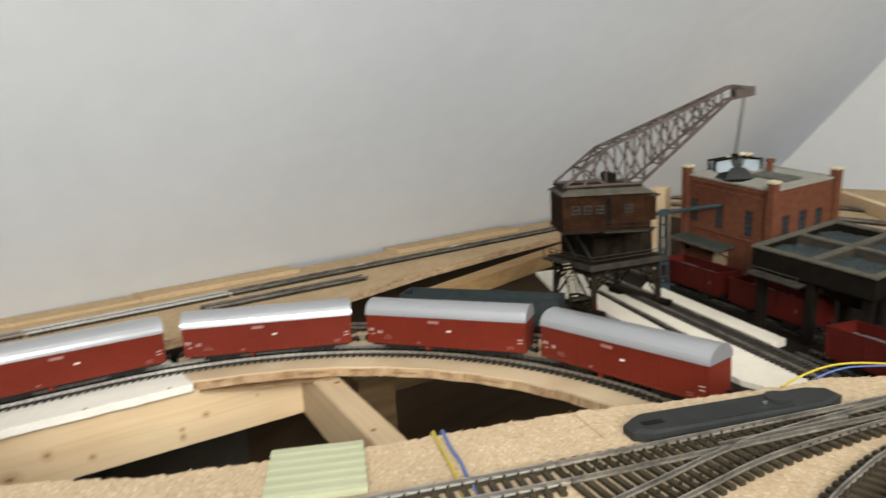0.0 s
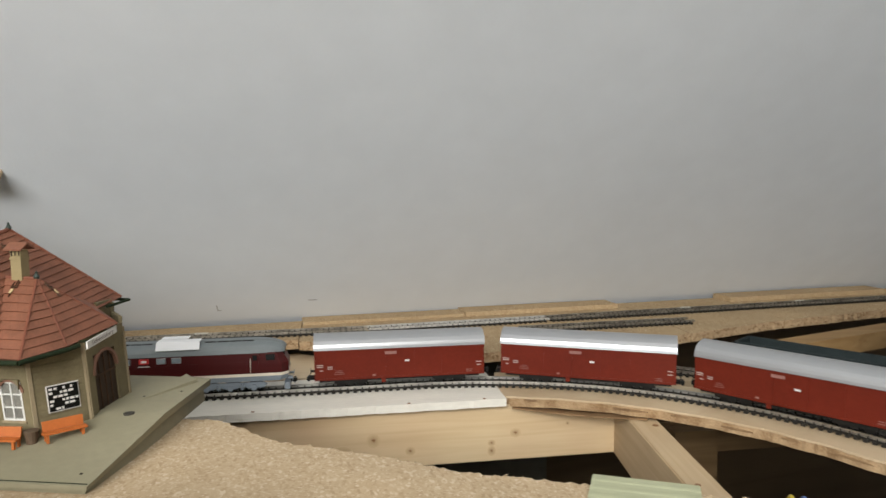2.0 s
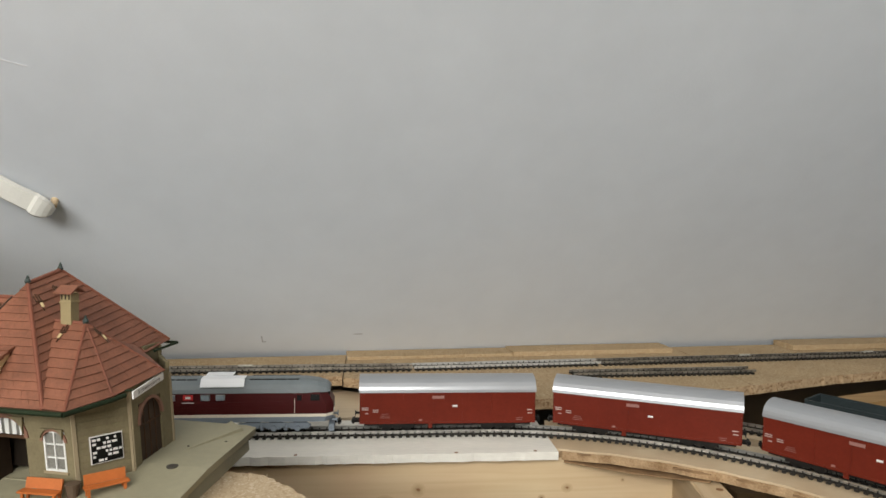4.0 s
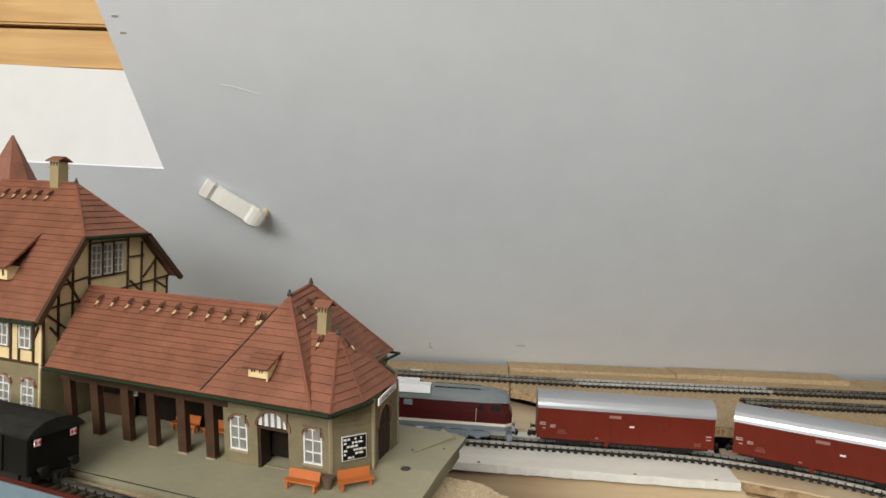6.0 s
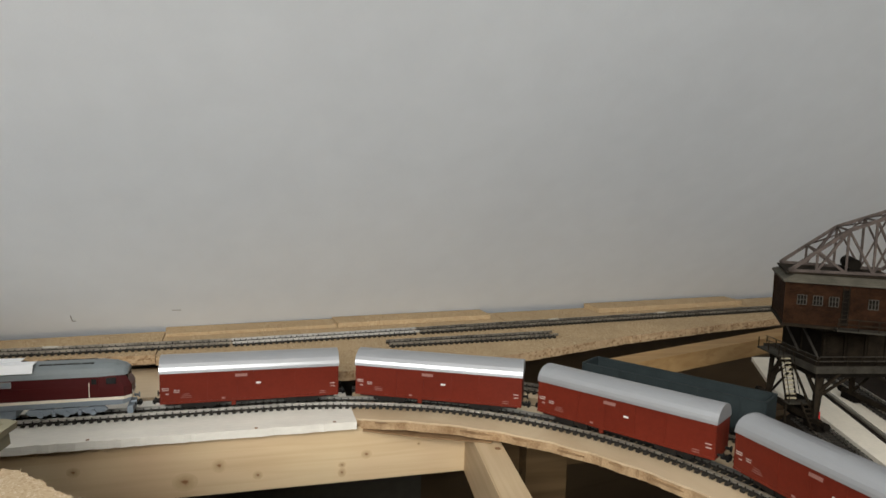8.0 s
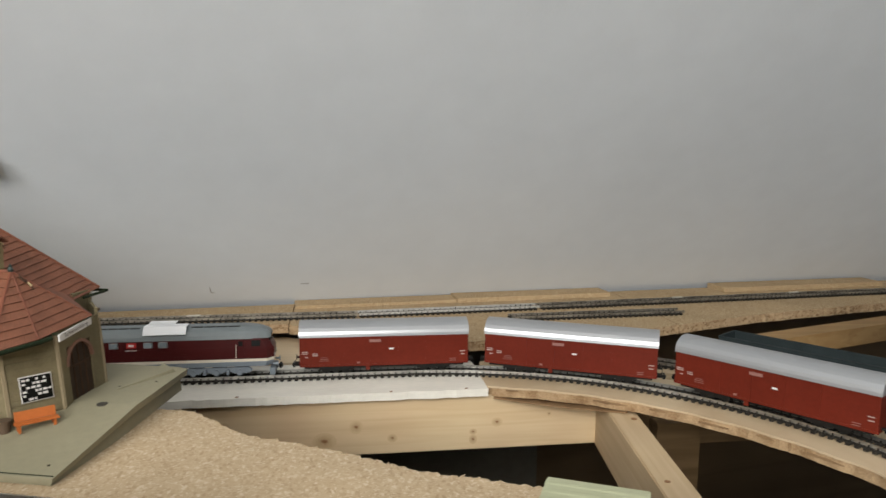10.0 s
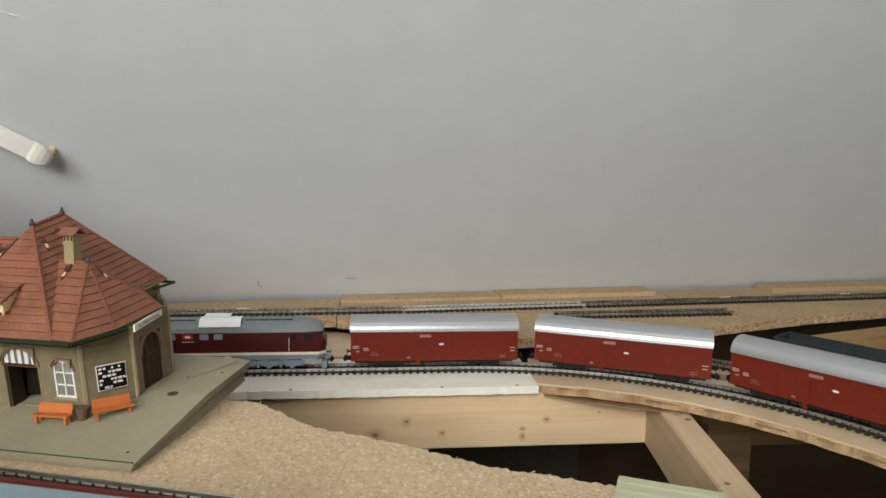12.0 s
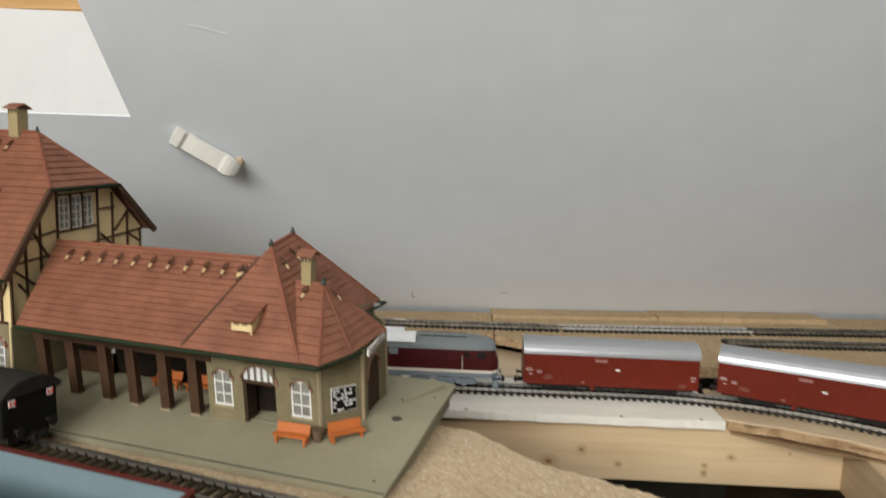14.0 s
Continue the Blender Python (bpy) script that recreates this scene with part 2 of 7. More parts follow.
CRANE_HOUSE = material("crane_house", (0.016, 0.012, 0.008), 0.85, vary=0.5, scale=100, bump=0.2, spec=0.05)
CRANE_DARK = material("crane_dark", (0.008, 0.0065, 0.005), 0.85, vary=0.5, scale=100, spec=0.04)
ROOF_FELT = material("roof_felt", (0.1, 0.098, 0.085), 0.9, vary=0.25, scale=60, bump=0.2, spec=0.15)
BRICK = material("brick", (0.125, 0.046, 0.024), 0.88, vary=0.28, scale=120, bump=0.25, spec=0.15)
ROOF_PALE = material("roof_gravel", (0.25, 0.24, 0.205), 0.9, vary=0.15, scale=120, bump=0.4)
BRICK_CAP = material("brick_cap", (0.5, 0.44, 0.3), 0.8, vary=0.1)
BLUE_STEEL = material("blue_steel", (0.03, 0.045, 0.052), 0.65, vary=0.3, scale=100, spec=0.15)
BUNKER = material("bunker_grey", (0.038, 0.034, 0.027), 0.8, vary=0.45, scale=70, bump=0.2, spec=0.12)
BUNKER_FILL = material("bunker_fill", (0.032, 0.042, 0.043), 0.85, vary=0.3, scale=90, bump=0.6, spec=0.15)
PLATFORM = material("platform", (0.265, 0.242, 0.163), 0.65, vary=0.1, scale=25, bump=0.12, spec=0.3)
STATION_WALL = material("station_wall", (0.195, 0.163, 0.096), 0.8, vary=0.16, scale=90, bump=0.3, bump_scale=1100, spec=0.15)
STONE_EDGE = material("stone_edge", (0.3, 0.24, 0.15), 0.75, vary=0.12, scale=110)
ARCH_STONE = material("arch_stone", (0.24, 0.12, 0.08), 0.75, vary=0.12, scale=160)
TILE = material("roof_tile", (0.205, 0.082, 0.048), 0.52, vary=0.24, scale=70, bump=0.15, spec=0.3)
TILE_RIDGE = material("ridge_tile", (0.195, 0.067, 0.039), 0.5, vary=0.15, scale=90, spec=0.3)
GUTTER = material("gutter_green", (0.017, 0.026, 0.013), 0.65, vary=0.2, scale=90, spec=0.1)
FINIAL = material("finial_green", (0.024, 0.038, 0.033), 0.5, vary=0.15)
TIMBER = material("timber_brown", (0.058, 0.029, 0.015), 0.65, vary=0.2, scale=120, spec=0.25)
PANEL = material("plaster_cream", (0.66, 0.52, 0.28), 0.7, vary=0.1, scale=90, spec=0.3)
CHIMNEY = material("chimney_ochre", (0.28, 0.22, 0.11), 0.7, vary=0.12, scale=120)
DOOR_BROWN = material("door_brown", (0.045, 0.028, 0.018), 0.6, vary=0.15, scale=150, spec=0.2)
LEAD_GREY = material("lead_grey", (0.58, 0.56, 0.5), 0.6, vary=0.15, scale=120, spec=0.25)
FRAME_WHITE = material("window_white", (0.7, 0.7, 0.68), 0.5, vary=0.05)
PANE = material("pane_grey", (0.2, 0.195, 0.175), 0.25, vary=0.3, scale=150)
BENCH = material("bench_orange", (0.44, 0.125, 0.03), 0.5, vary=0.12, scale=90, spec=0.3)
BIN = material("bin_brown", (0.1, 0.065, 0.04), 0.6, vary=0.15)
BRASS = material("brass_pin", (0.6, 0.47, 0.25), 0.5, 0.2, vary=0.1)
BUTTON_GREEN = material("corrugated_green", (0.4, 0.415, 0.275), 0.65, vary=0.05, scale=60, spec=0.25)
POINT_BOX = material("point_box", (0.023, 0.025, 0.024), 0.6, vary=0.2, scale=90, spec=0.2)
WIRE_YELLOW = material("wire_yellow", (0.45, 0.35, 0.035), 0.4, vary=0.05)
WIRE_BLUE = material("wire_blue", (0.08, 0.14, 0.36), 0.4, vary=0.05)
FOAM = material("strip_white", (0.66, 0.65, 0.6), 0.6, vary=0.05, scale=50)
ROOM_PAINT = material("room_paint", (0.55, 0.53, 0.49), 0.9, vary=0.05, scale=4, bump=0.1, bump_scale=300)
YARD_RED = material("yard_wagon_red", (0.066, 0.0065, 0.004), 0.6, vary=0.25, scale=60, spec=0.12)
SIGN_RED = material("sign_red", (0.55, 0.03, 0.03), 0.5, vary=0.05)
GABLE_WHITE = material("gable_white", (0.76, 0.76, 0.75), 0.9, vary=0.03, scale=3, bump=0.12, bump_scale=300, spec=0.2)
LATTICE_GREY = material("worn_paint_grey", (0.056, 0.05, 0.042), 0.75, vary=0.35, scale=120, spec=0.12)
LETTER_GREY = material("letter_grey", (0.11, 0.1, 0.09), 0.7, vary=0.1)
PENCIL = material("pencil", (0.33, 0.33, 0.35), 0.8)


# ---- mesh helpers ----
def part(name, bm, mat, parent=None, label="", smooth=False):
    """Links a bmesh as one mesh object under a thing or a part."""
    mesh = bpy.data.meshes.new(name)
    bmesh.ops.recalc_face_normals(bm, faces=bm.faces)
    bm.to_mesh(mesh)
    bm.free()
    mesh.materials.append(mat)
    if smooth:
        mesh.shade_smooth()
    ob = new(name, mesh)
    ob.parent = parent
    return tagged(ob, label)


def thing(name, label, category, group="", m=None, kind=""):
    ob = new(name)
    ob.empty_display_size = 0.01
    if m is not None:
        ob.matrix_basis = m
    return tagged(ob, label, category, group, kind)


def box(bm, x0, x1, y0, y1, z0, z1, m=None, bevel=0.0):
    v = [bm.verts.new((x, y, z)) for z in (z0, z1) for y in (y0, y1) for x in (x0, x1)]
    faces = [bm.faces.new([v[i] for i in f]) for f in ((0, 2, 3, 1), (4, 5, 7, 6), (0, 1, 5, 4), (2, 6, 7, 3), (0, 4, 6, 2), (1, 3, 7, 5))]
    if bevel:
        got = bmesh.ops.bevel(bm, geom=list({e for f in faces for e in f.edges}), offset=bevel, segments=2, affect="EDGES")
        v = list({w for f in got["faces"] for w in f.verts} | {w for w in v if w.is_valid})
    if m is not None:
        bmesh.ops.transform(bm, matrix=m, verts=v)
    return v


def boxed(name, dims, mat, parent=None, label="", bevel=0.0, m=None):
    bm = bmesh.new()
    box(bm, *dims, m=m, bevel=bevel)
    return part(name, bm, mat, parent, label)


def prism(bm, outline, z0, z1):
    """A plan outline (counter-clockwise) drawn up from z0 to z1."""
    low, top = [bm.verts.new((x, y, z0)) for x, y in outline], [bm.verts.new((x, y, z1)) for x, y in outline]
    n = len(outline)
    bm.faces.new(low[::-1])
    bm.faces.new(top)
    for i in range(n):
        bm.faces.new((low[i], low[(i + 1) % n], top[(i + 1) % n], top[i]))
    return low + top


def tube(bm, a, b, r, n=8, r2=None):
    """A round bar from a to b."""
    a, b = Vector(a), Vector(b)
    turn = (b - a).to_track_quat("Z", "Y")
    rings = []
    for p, rad in ((a, r), (b, r if r2 is None else r2)):
        rings.append([bm.verts.new(p + turn @ Vector((rad * math.cos(k * math.tau / n), rad * math.sin(k * math.tau / n), 0))) for k in range(n)])
    for k in range(n):
        bm.faces.new((rings[0][k], rings[0][(k + 1) % n], rings[1][(k + 1) % n], rings[1][k]))
    bm.faces.new(rings[0][::-1])
    bm.faces.new(rings[1])


def bar(bm, a, b, w, h):
    """A square bar from a to b, w wide and h high."""
    a, b = Vector(a), Vector(b)
    along = (b - a).normalized()
    side = along.cross(Vector((0, 0, 1)))
    side = side.normalized() if side.length > 1e-4 else Vector((1, 0, 0))
    up = side.cross(along)
    ends = [[bm.verts.new(p + side * sx * w / 2 + up * sz * h / 2) for sx, sz in ((-1, -1), (1, -1), (1, 1), (-1, 1))] for p in (a, b)]
    for k in range(4):
        bm.faces.new((ends[0][k], ends[0][(k + 1) % 4], ends[1][(k + 1) % 4], ends[1][k]))
    bm.faces.new(ends[0][::-1])
    bm.faces.new(ends[1])


def loft(bm, sections, closed=True, caps=True):
    """Skins sections of equal length, each a list of 3D points."""
    rings = [[bm.verts.new(p) for p in s] for s in sections]
    n = len(rings[0])
    for a, b in zip(rings, rings[1:]):
        for k in range(n if closed else n - 1):
            bm.faces.new((a[k], a[(k + 1) % n], b[(k + 1) % n], b[k]))
    if caps:
        bm.faces.new(rings[0][::-1])
        bm.faces.new(rings[-1])


def ragged(points, step, amount, seed):
    """A line through the points with a torn edge."""
    rng, out = random.Random(seed), []
    for (x0, y0), (x1, y1) in zip(points, points[1:]):
        n = max(1, int(math.hypot(x1 - x0, y1 - y0) / step))
        for k in range(n):
            f = k / n
            j = rng.uniform(-amount, amount) * (0 if k == 0 and not out else 1)
            out.append((x0 + (x1 - x0) * f + j * 0.5, y0 + (y1 - y0) * f + j))
    return out + [points[-1]]

# ---- the room ----
SLOPE_Y, SLOPE, SKEW = 0.351, 0.958, 0.10  # the sloping wall: y = SLOPE_Y - SLOPE * z + SKEW * x
WIN_X0, WIN_X1, WIN_Z0, WIN_Z1 = -1.45, -0.556, 0.25, 0.95


def slope_point(x, z, out=0.0):
    n = Vector((SKEW, -1, -SLOPE)).normalized()
    return Vector((x, SLOPE_Y - SLOPE * z + SKEW * x, z)) + n * out


def slope_panel(bm, x0, x1, z0, z1, thick=0.05):
    front, back = [], []
    for x, z in ((x0, z0), (x1, z0), (x1, z1), (x0, z1)):
        front.append(bm.verts.new(slope_point(x, z)))
        back.append(bm.verts.new(slope_point(x, z, -thick)))
    bm.faces.new(front)
    bm.faces.new(back[::-1])
    for k in range(4):
        bm.faces.new((front[k], front[(k + 1) % 4], back[(k + 1) % 4], back[k]))


bm = bmesh.new()
for x0, x1, z0, z1 in ((-2.2, WIN_X0, 0.0, 1.3), (WIN_X0, WIN_X1, 0.0, WIN_Z0), (WIN_X0, WIN_X1, WIN_Z1, 1.3), (WIN_X1, 1.86, 0.0, 1.3)):
    slope_panel(bm, x0, x1, z0, z1)
tagged(part("wall_north", bm, PLASTER), "grey painted sloping attic wall, plain and matt", "wall", kind="structure")
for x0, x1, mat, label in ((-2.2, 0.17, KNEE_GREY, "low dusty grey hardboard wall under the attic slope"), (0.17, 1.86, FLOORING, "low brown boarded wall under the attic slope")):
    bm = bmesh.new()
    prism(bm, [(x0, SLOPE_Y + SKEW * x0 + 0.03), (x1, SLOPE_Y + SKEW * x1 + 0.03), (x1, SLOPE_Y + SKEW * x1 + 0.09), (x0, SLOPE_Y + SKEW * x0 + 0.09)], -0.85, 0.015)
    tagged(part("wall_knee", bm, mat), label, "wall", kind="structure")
tagged(boxed("wall_east", (1.86, 1.91, -3.6, 0.7, -0.85, 1.35), GABLE_WHITE), "pale painted gable wall beside the layout", "wall", kind="structure")
tagged(boxed("wall_west", (-2.25, -2.2, -3.6, 0.7, -0.85, 1.35), ROOM_PAINT), "pale painted gable wall", "wall", kind="structure")
tagged(boxed("wall_south", (-2.2, 1.86, -3.65, -3.6, -0.85, 1.35), ROOM_PAINT), "pale painted wall behind the viewer", "wall", kind="structure")
tagged(boxed("ceiling", (-2.25, 1.91, -3.65, -0.85, 1.3, 1.35), ROOM_PAINT), "pale painted flat ceiling", "ceiling", kind="structure")
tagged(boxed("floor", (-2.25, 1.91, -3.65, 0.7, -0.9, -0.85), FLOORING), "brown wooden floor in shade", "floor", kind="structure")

# the roof window: an upright white lining with the pine frame above it
win_y = SLOPE_Y - SLOPE * WIN_Z0 + SKEW * WIN_X1
window = thing("window_1", "roof window with white lining and golden pine frame", "window", kind="structure")
bm = bmesh.new()
base_y = SLOPE_Y - SLOPE * WIN_Z0
prism(bm, [(WIN_X0, base_y + SKEW * WIN_X0 + 0.0015), (WIN_X1, win_y + 0.0015), (WIN_X1, win_y + 0.02), (WIN_X0, base_y + SKEW * WIN_X0 + 0.02)], WIN_Z0 + 0.0004, 0.345)
part("lining", bm, WHITE_PAINT, window)
for x in (WIN_X1, WIN_X0 - 0.012):
    bm = bmesh.new()
    loft(bm, [[slope_point(x + d, WIN_Z0, -0.004), slope_point(x + d, WIN_Z1, -0.004), slope_point(x + d, WIN_Z1, -0.004) + Vector((0, 0.3, 0)), slope_point(x + d, WIN_Z0, -0.004) + Vector((0, 0.3, 0.1))] for d in (0.0, 0.012)])
    part("lining", bm, WHITE_PAINT, window)
boxed("frame_rail", (WIN_X0, WIN_X1, win_y + 0.002, win_y + 0.04, 0.346, 0.3845), PINE_GOLD, window, bevel=0.0015)
boxed("frame_rail", (WIN_X0, WIN_X1, win_y - 0.004, win_y + 0.04, 0.3875, 0.46), PINE_GOLD, window, bevel=0.002)
boxed("groove", (WIN_X0, WIN_X1, win_y + 0.012, win_y + 0.03, 0.383, 0.389), DARK, window)
bm = bmesh.new()
slope_panel(bm, WIN_X0 - 0.02, WIN_X1 + 0.02, 0.4, WIN_Z1 + 0.1, 0.01)
bmesh.ops.translate(bm, verts=bm.verts, vec=(0, 0.09, 0.09))
part("pane", bm, GLASS_DARK, window)

# the plastic strip that hangs on the slope
strip = thing("plastic_strip", "bent white plastic strip fixed to the grey sloping wall", "strip")
bm = bmesh.new()
top, low = slope_point(-0.521, 0.2387, 0.006), slope_point(-0.4695, 0.2145, 0.016)
along = (low - top).normalized()
normal = Vector((SKEW, -1, -SLOPE)).normalized()
facing = Vector((0.1, -1, -0.15)).normalized()
across = along.cross(facing)
normal = facing
sections = []
for f, lift, wide in ((0, -0.003, 0.0095), (0.03, 0.001, 0.0102), (0.15, 0.001, 0.0102), (0.2, -0.002, 0.0098), (0.35, -0.0002, 0.0097), (0.5, 0.0006, 0.0097), (0.65, 0.0006, 0.0098), (0.8, 0.0, 0.0102), (0.86, 0.003, 0.0108), (0.93, 0.0034, 0.0108), (1.0, 0.0024, 0.0096), (1.06, 0.0, 0.007), (1.09, -0.003, 0.0035)):
    p = top + (low - top) * f + normal * lift
    sections.append([p + across * wide - normal * 0.002, p - across * wide - normal * 0.002, p - across * wide * 0.8 + normal * 0.002, p + across * wide * 0.8 + normal * 0.002])
loft(bm, sections)
part("band", bm, FOAM, strip)
bm = bmesh.new()
tube(bm, slope_point(-0.466, 0.2125, 0.0), slope_point(-0.466, 0.2125, 0.009), 0.0035, 10)
part("peg", bm, PINE_PALE, strip)

normal = Vector((SKEW, -1, -SLOPE)).normalized()
# faint pencil marks on the slope
for x, z, w, h in ((-0.30, 0.045, 0.0009, 0.008), (-0.298, 0.0405, 0.004, 0.0007), (-0.182, 0.05, 0.011, 0.0007)):
    bm = bmesh.new()
    p = [slope_point(x - w / 2, z - h / 2, 0.0006), slope_point(x + w / 2, z - h / 2, 0.0006), slope_point(x + w / 2, z + h / 2, 0.0006), slope_point(x - w / 2, z + h / 2, 0.0006)]
    loft(bm, [p, [q - normal * 0.0004 for q in p]])
    tagged(part("pencil_mark", bm, PENCIL), "faint pencil mark on the grey wall", "mark", "pencil marks")

# thin pale scratches above the strip
for x0, z0, x1, z1 in ((-0.474, 0.325, -0.464, 0.3236), (-0.463, 0.3236, -0.452, 0.3212), (-0.451, 0.3207, -0.442, 0.319)):
    bm = bmesh.new()
    p = [slope_point(x0, z0, 0.0005), slope_point(x1, z1, 0.0005), slope_point(x1, z1 + 0.0003, 0.0005), slope_point(x0, z0 + 0.0005, 0.0005)]
    loft(bm, [p, [q - normal * 0.0003 for q in p]])
    tagged(part("scratch", bm, PAPER), "thin pale scratch in the grey wall paint", "scratch", "wall scratches")

for x, z in ((-0.545, 0.369), (-0.5435, 0.358)):
    bm = bmesh.new()
    p = [slope_point(x - 0.003, z, 0.0004), slope_point(x + 0.002, z + 0.0003, 0.0004), slope_point(x + 0.003, z + 0.0012, 0.0004), slope_point(x - 0.002, z + 0.0013, 0.0004)]
    loft(bm, [p, [q - normal * 0.0003 for q in p]])
    tagged(part("dent", bm, PENCIL), "small dark dent in the wall beside the window", "dent", "wall dents")

# ---- the bench work ----
def board(name, outline, z0, z1, mat, label, category="board", edge=None):
    bm = bmesh.new()
    prism(bm, outline, z0, z1)
    ob = part(name, bm, mat)
    if edge is not None:
        ob.data.materials.append(edge)
        for p in ob.data.polygons:
            p.material_index = 0 if abs(p.normal.z) > 0.7 else 1
    return tagged(ob, label, category)


# back shelf with torn front edge
shelf_front = ragged([(-1.3, 0.2), (-0.42, 0.195), (-0.2, 0.186), (-0.12, 0.135), (-0.03, 0.085), (0.1, 0.09), (0.223, 0.121), (0.384, 0.174), (0.544, 0.213), (0.7, 0.242), (1.4, 0.36)], 0.006, 0.0012, 3)
shelf = thing("back_shelf", "brown chipboard shelf with a torn edge along the wall", "board")
CUTS = (-1.301, -0.196, 0.262, 1.401)
for x0, x1 in zip(CUTS, CUTS[1:]):
    near = [p for p in shelf_front if x0 < p[0] < x1]
    bm = bmesh.new()
    prism(bm, [(x0 + 0.0006, near[0][1])] + near + [(x1 - 0.0006, near[-1][1]), (x1 - 0.0006, 0.322 + SKEW * x1), (x0 + 0.0006, 0.322 + SKEW * x0)], 0.0085, 0.019)
    section = part("board_section", bm, CHIP_FINE, shelf)
    section.data.materials.append(CHIP_EDGE)
    for p in section.data.polygons:
        p.material_index = 0 if abs(p.normal.z) > 0.7 else 1
rear_strip = thing("rear_strip", "thin chipboard strip on the shelf behind the track", "strip", m=pose(0, 0.292, 0, 0, 0, 5.2))
for x0, x1, y0, top in ((-0.195, 0.0195, -0.004, 0.023), (0.0203, 0.246, -0.006, 0.0252), (0.43, 0.715, -0.008, 0.0262)):
    rng = random.Random(int(x0 * 1000) + 300)
    edge = [(x0 + (x1 - x0) * k / 30, y0 + rng.uniform(-0.0006, 0.0006)) for k in range(31)]
    bm = bmesh.new()
    prism(bm, edge + [(x1, 0.034), (x0, 0.034)], 0.0192, top)
    part("strip_length", bm, CHIP_FINE, rear_strip)
# batten darkened by colour, as shaded by the shelf above
boxed_ob = boxed("shelf_batten", (0.325, 0.78, 0.0, 0.03, -0.014, 0.0083), PINE_BATTEN_SHADE, m=pose(0.0275, -0.0105, 0, 0, 0, 17.3))
tagged(boxed_ob, "sawn pine batten under the back shelf", "batten")
board("filler_plank", [(-0.7, 0.09), (-0.29, 0.098), (-0.13, 0.118), (-0.13, 0.178), (-0.2, 0.22), (-0.7, 0.22)], -0.014, -0.005, PINE_CREAM, "pale pine plank lying behind the curved track", "plank")

# straight primed plank and the curved plywood bed
ARC_X, ARC_Y, ARC_R = -0.073, -0.315, 0.359
plank_screws = ((-0.227, -0.0095), (-0.09, -0.0105), (-0.02, -0.0095))
front = ragged([(-0.75, -0.014), (0.0, -0.013)], 0.005, 0.0009, 5)
board("primed_plank", front + [(0.001, 0.085), (-0.75, 0.085)], -0.0072, 0.0, PLANK_WHITE, "white primed plank under the straight track", "plank")
for x, y in plank_screws:
    bm = bmesh.new()
    tube(bm, (x, y, -0.001), (x, y, 0.0003), 0.0016, 12)
    tagged(part("screw", bm, KNOT), "small rusty screw head sunk in the white plank", "screw", "plank screws")
bed = thing("curved_bed", "curved plywood track bed with a rough sawn edge", "track bed")
for n, (z0, z1, ply, inset) in enumerate(((-0.0102, -0.0022, BED_EDGE, 0.0006), (-0.0022, -0.0005, PLY, 0.0))):
    rng = random.Random(40 + n)
    bm = bmesh.new()
    sections = []
    for k in range(161):
        a = math.radians(11.9 + (100 - 11.9) * k / 160)
        wob = 0.0008 * math.sin(k * 0.43) + rng.uniform(-0.0005, 0.0005) + inset
        out = 0.402 + 0.0015 * math.sin(k * 0.23) + rng.uniform(-0.0008, 0.0008)
        sections.append([Vector((ARC_X + r * math.sin(a), ARC_Y + r * math.cos(a), z)) for r, z in ((0.319 + wob, z0), (out, z0), (out, z1), (0.319 + wob, z1))])
    loft(bm, sections)
    part(("core", "veneer")[n], bm, ply, bed)
bm = bmesh.new()
sections = []
for k in range(41):
    a = math.radians(14.5 + 22 * k / 40)
    drop = 0.0034 * math.sin(math.pi * k / 40)
    sections.append([Vector((ARC_X + r * math.sin(a), ARC_Y + r * math.cos(a), z - drop)) for r, z in ((0.3165, -0.0116), (0.33, -0.0116), (0.33, -0.0106), (0.3165, -0.0106))])
loft(bm, sections)
part("loose_veneer", bm, PLY_DARK, bed, "thin splintered layer hanging under the bed")
rng = random.Random(6)
for a0, span, z in ((16.5, 2.2, -0.0036), (31.0, 5.5, -0.0052), (40.0, 3.0, -0.0044), (47.5, 4.5, -0.006), (56.0, 2.5, -0.0042), (63.0, 5.0, -0.0055)):
    bm = bmesh.new()
    sections = []
    for k in range(13):
        a, f = math.radians(a0 + span * k / 12), math.sin(math.pi * (k + 0.3) / 12.6)
        h = 0.0002 + 0.0009 * f * rng.uniform(0.7, 1.2)
        sections.append([Vector((ARC_X + r * math.sin(a), ARC_Y + r * math.cos(a), z + d)) for r, d in ((0.3183, -h), (0.324, -h), (0.324, h), (0.3183, h))])
    loft(bm, sections)
    part("split", bm, PLY_DARK, bed)
beam = thing("cross_beam", "sawn pine beam with dark knots under the plank", "beam")
boxed("beam_body", (-0.75, 0.118, -0.004, 0.016, -0.062, -0.0074), PINE, beam, bevel=0.001)
bm = bmesh.new()
fan = [bm.verts.new((math.cos(math.tau * k / 28), 0.0, math.sin(math.tau * k / 28))) for k in range(28)]
back = [bm.verts.new((v.co.x, 1.0, v.co.z)) for v in fan]
bm.faces.new(fan)
for k in range(28):
    bm.faces.new((fan[k], back[k], back[(k + 1) % 28], fan[(k + 1) % 28]))
knot_disc = bpy.data.meshes.new("knot")
bmesh.ops.recalc_face_normals(bm, faces=bm.faces)
bm.to_mesh(knot_disc)
bm.free()
knot_disc.materials.append(KNOT_FACE)
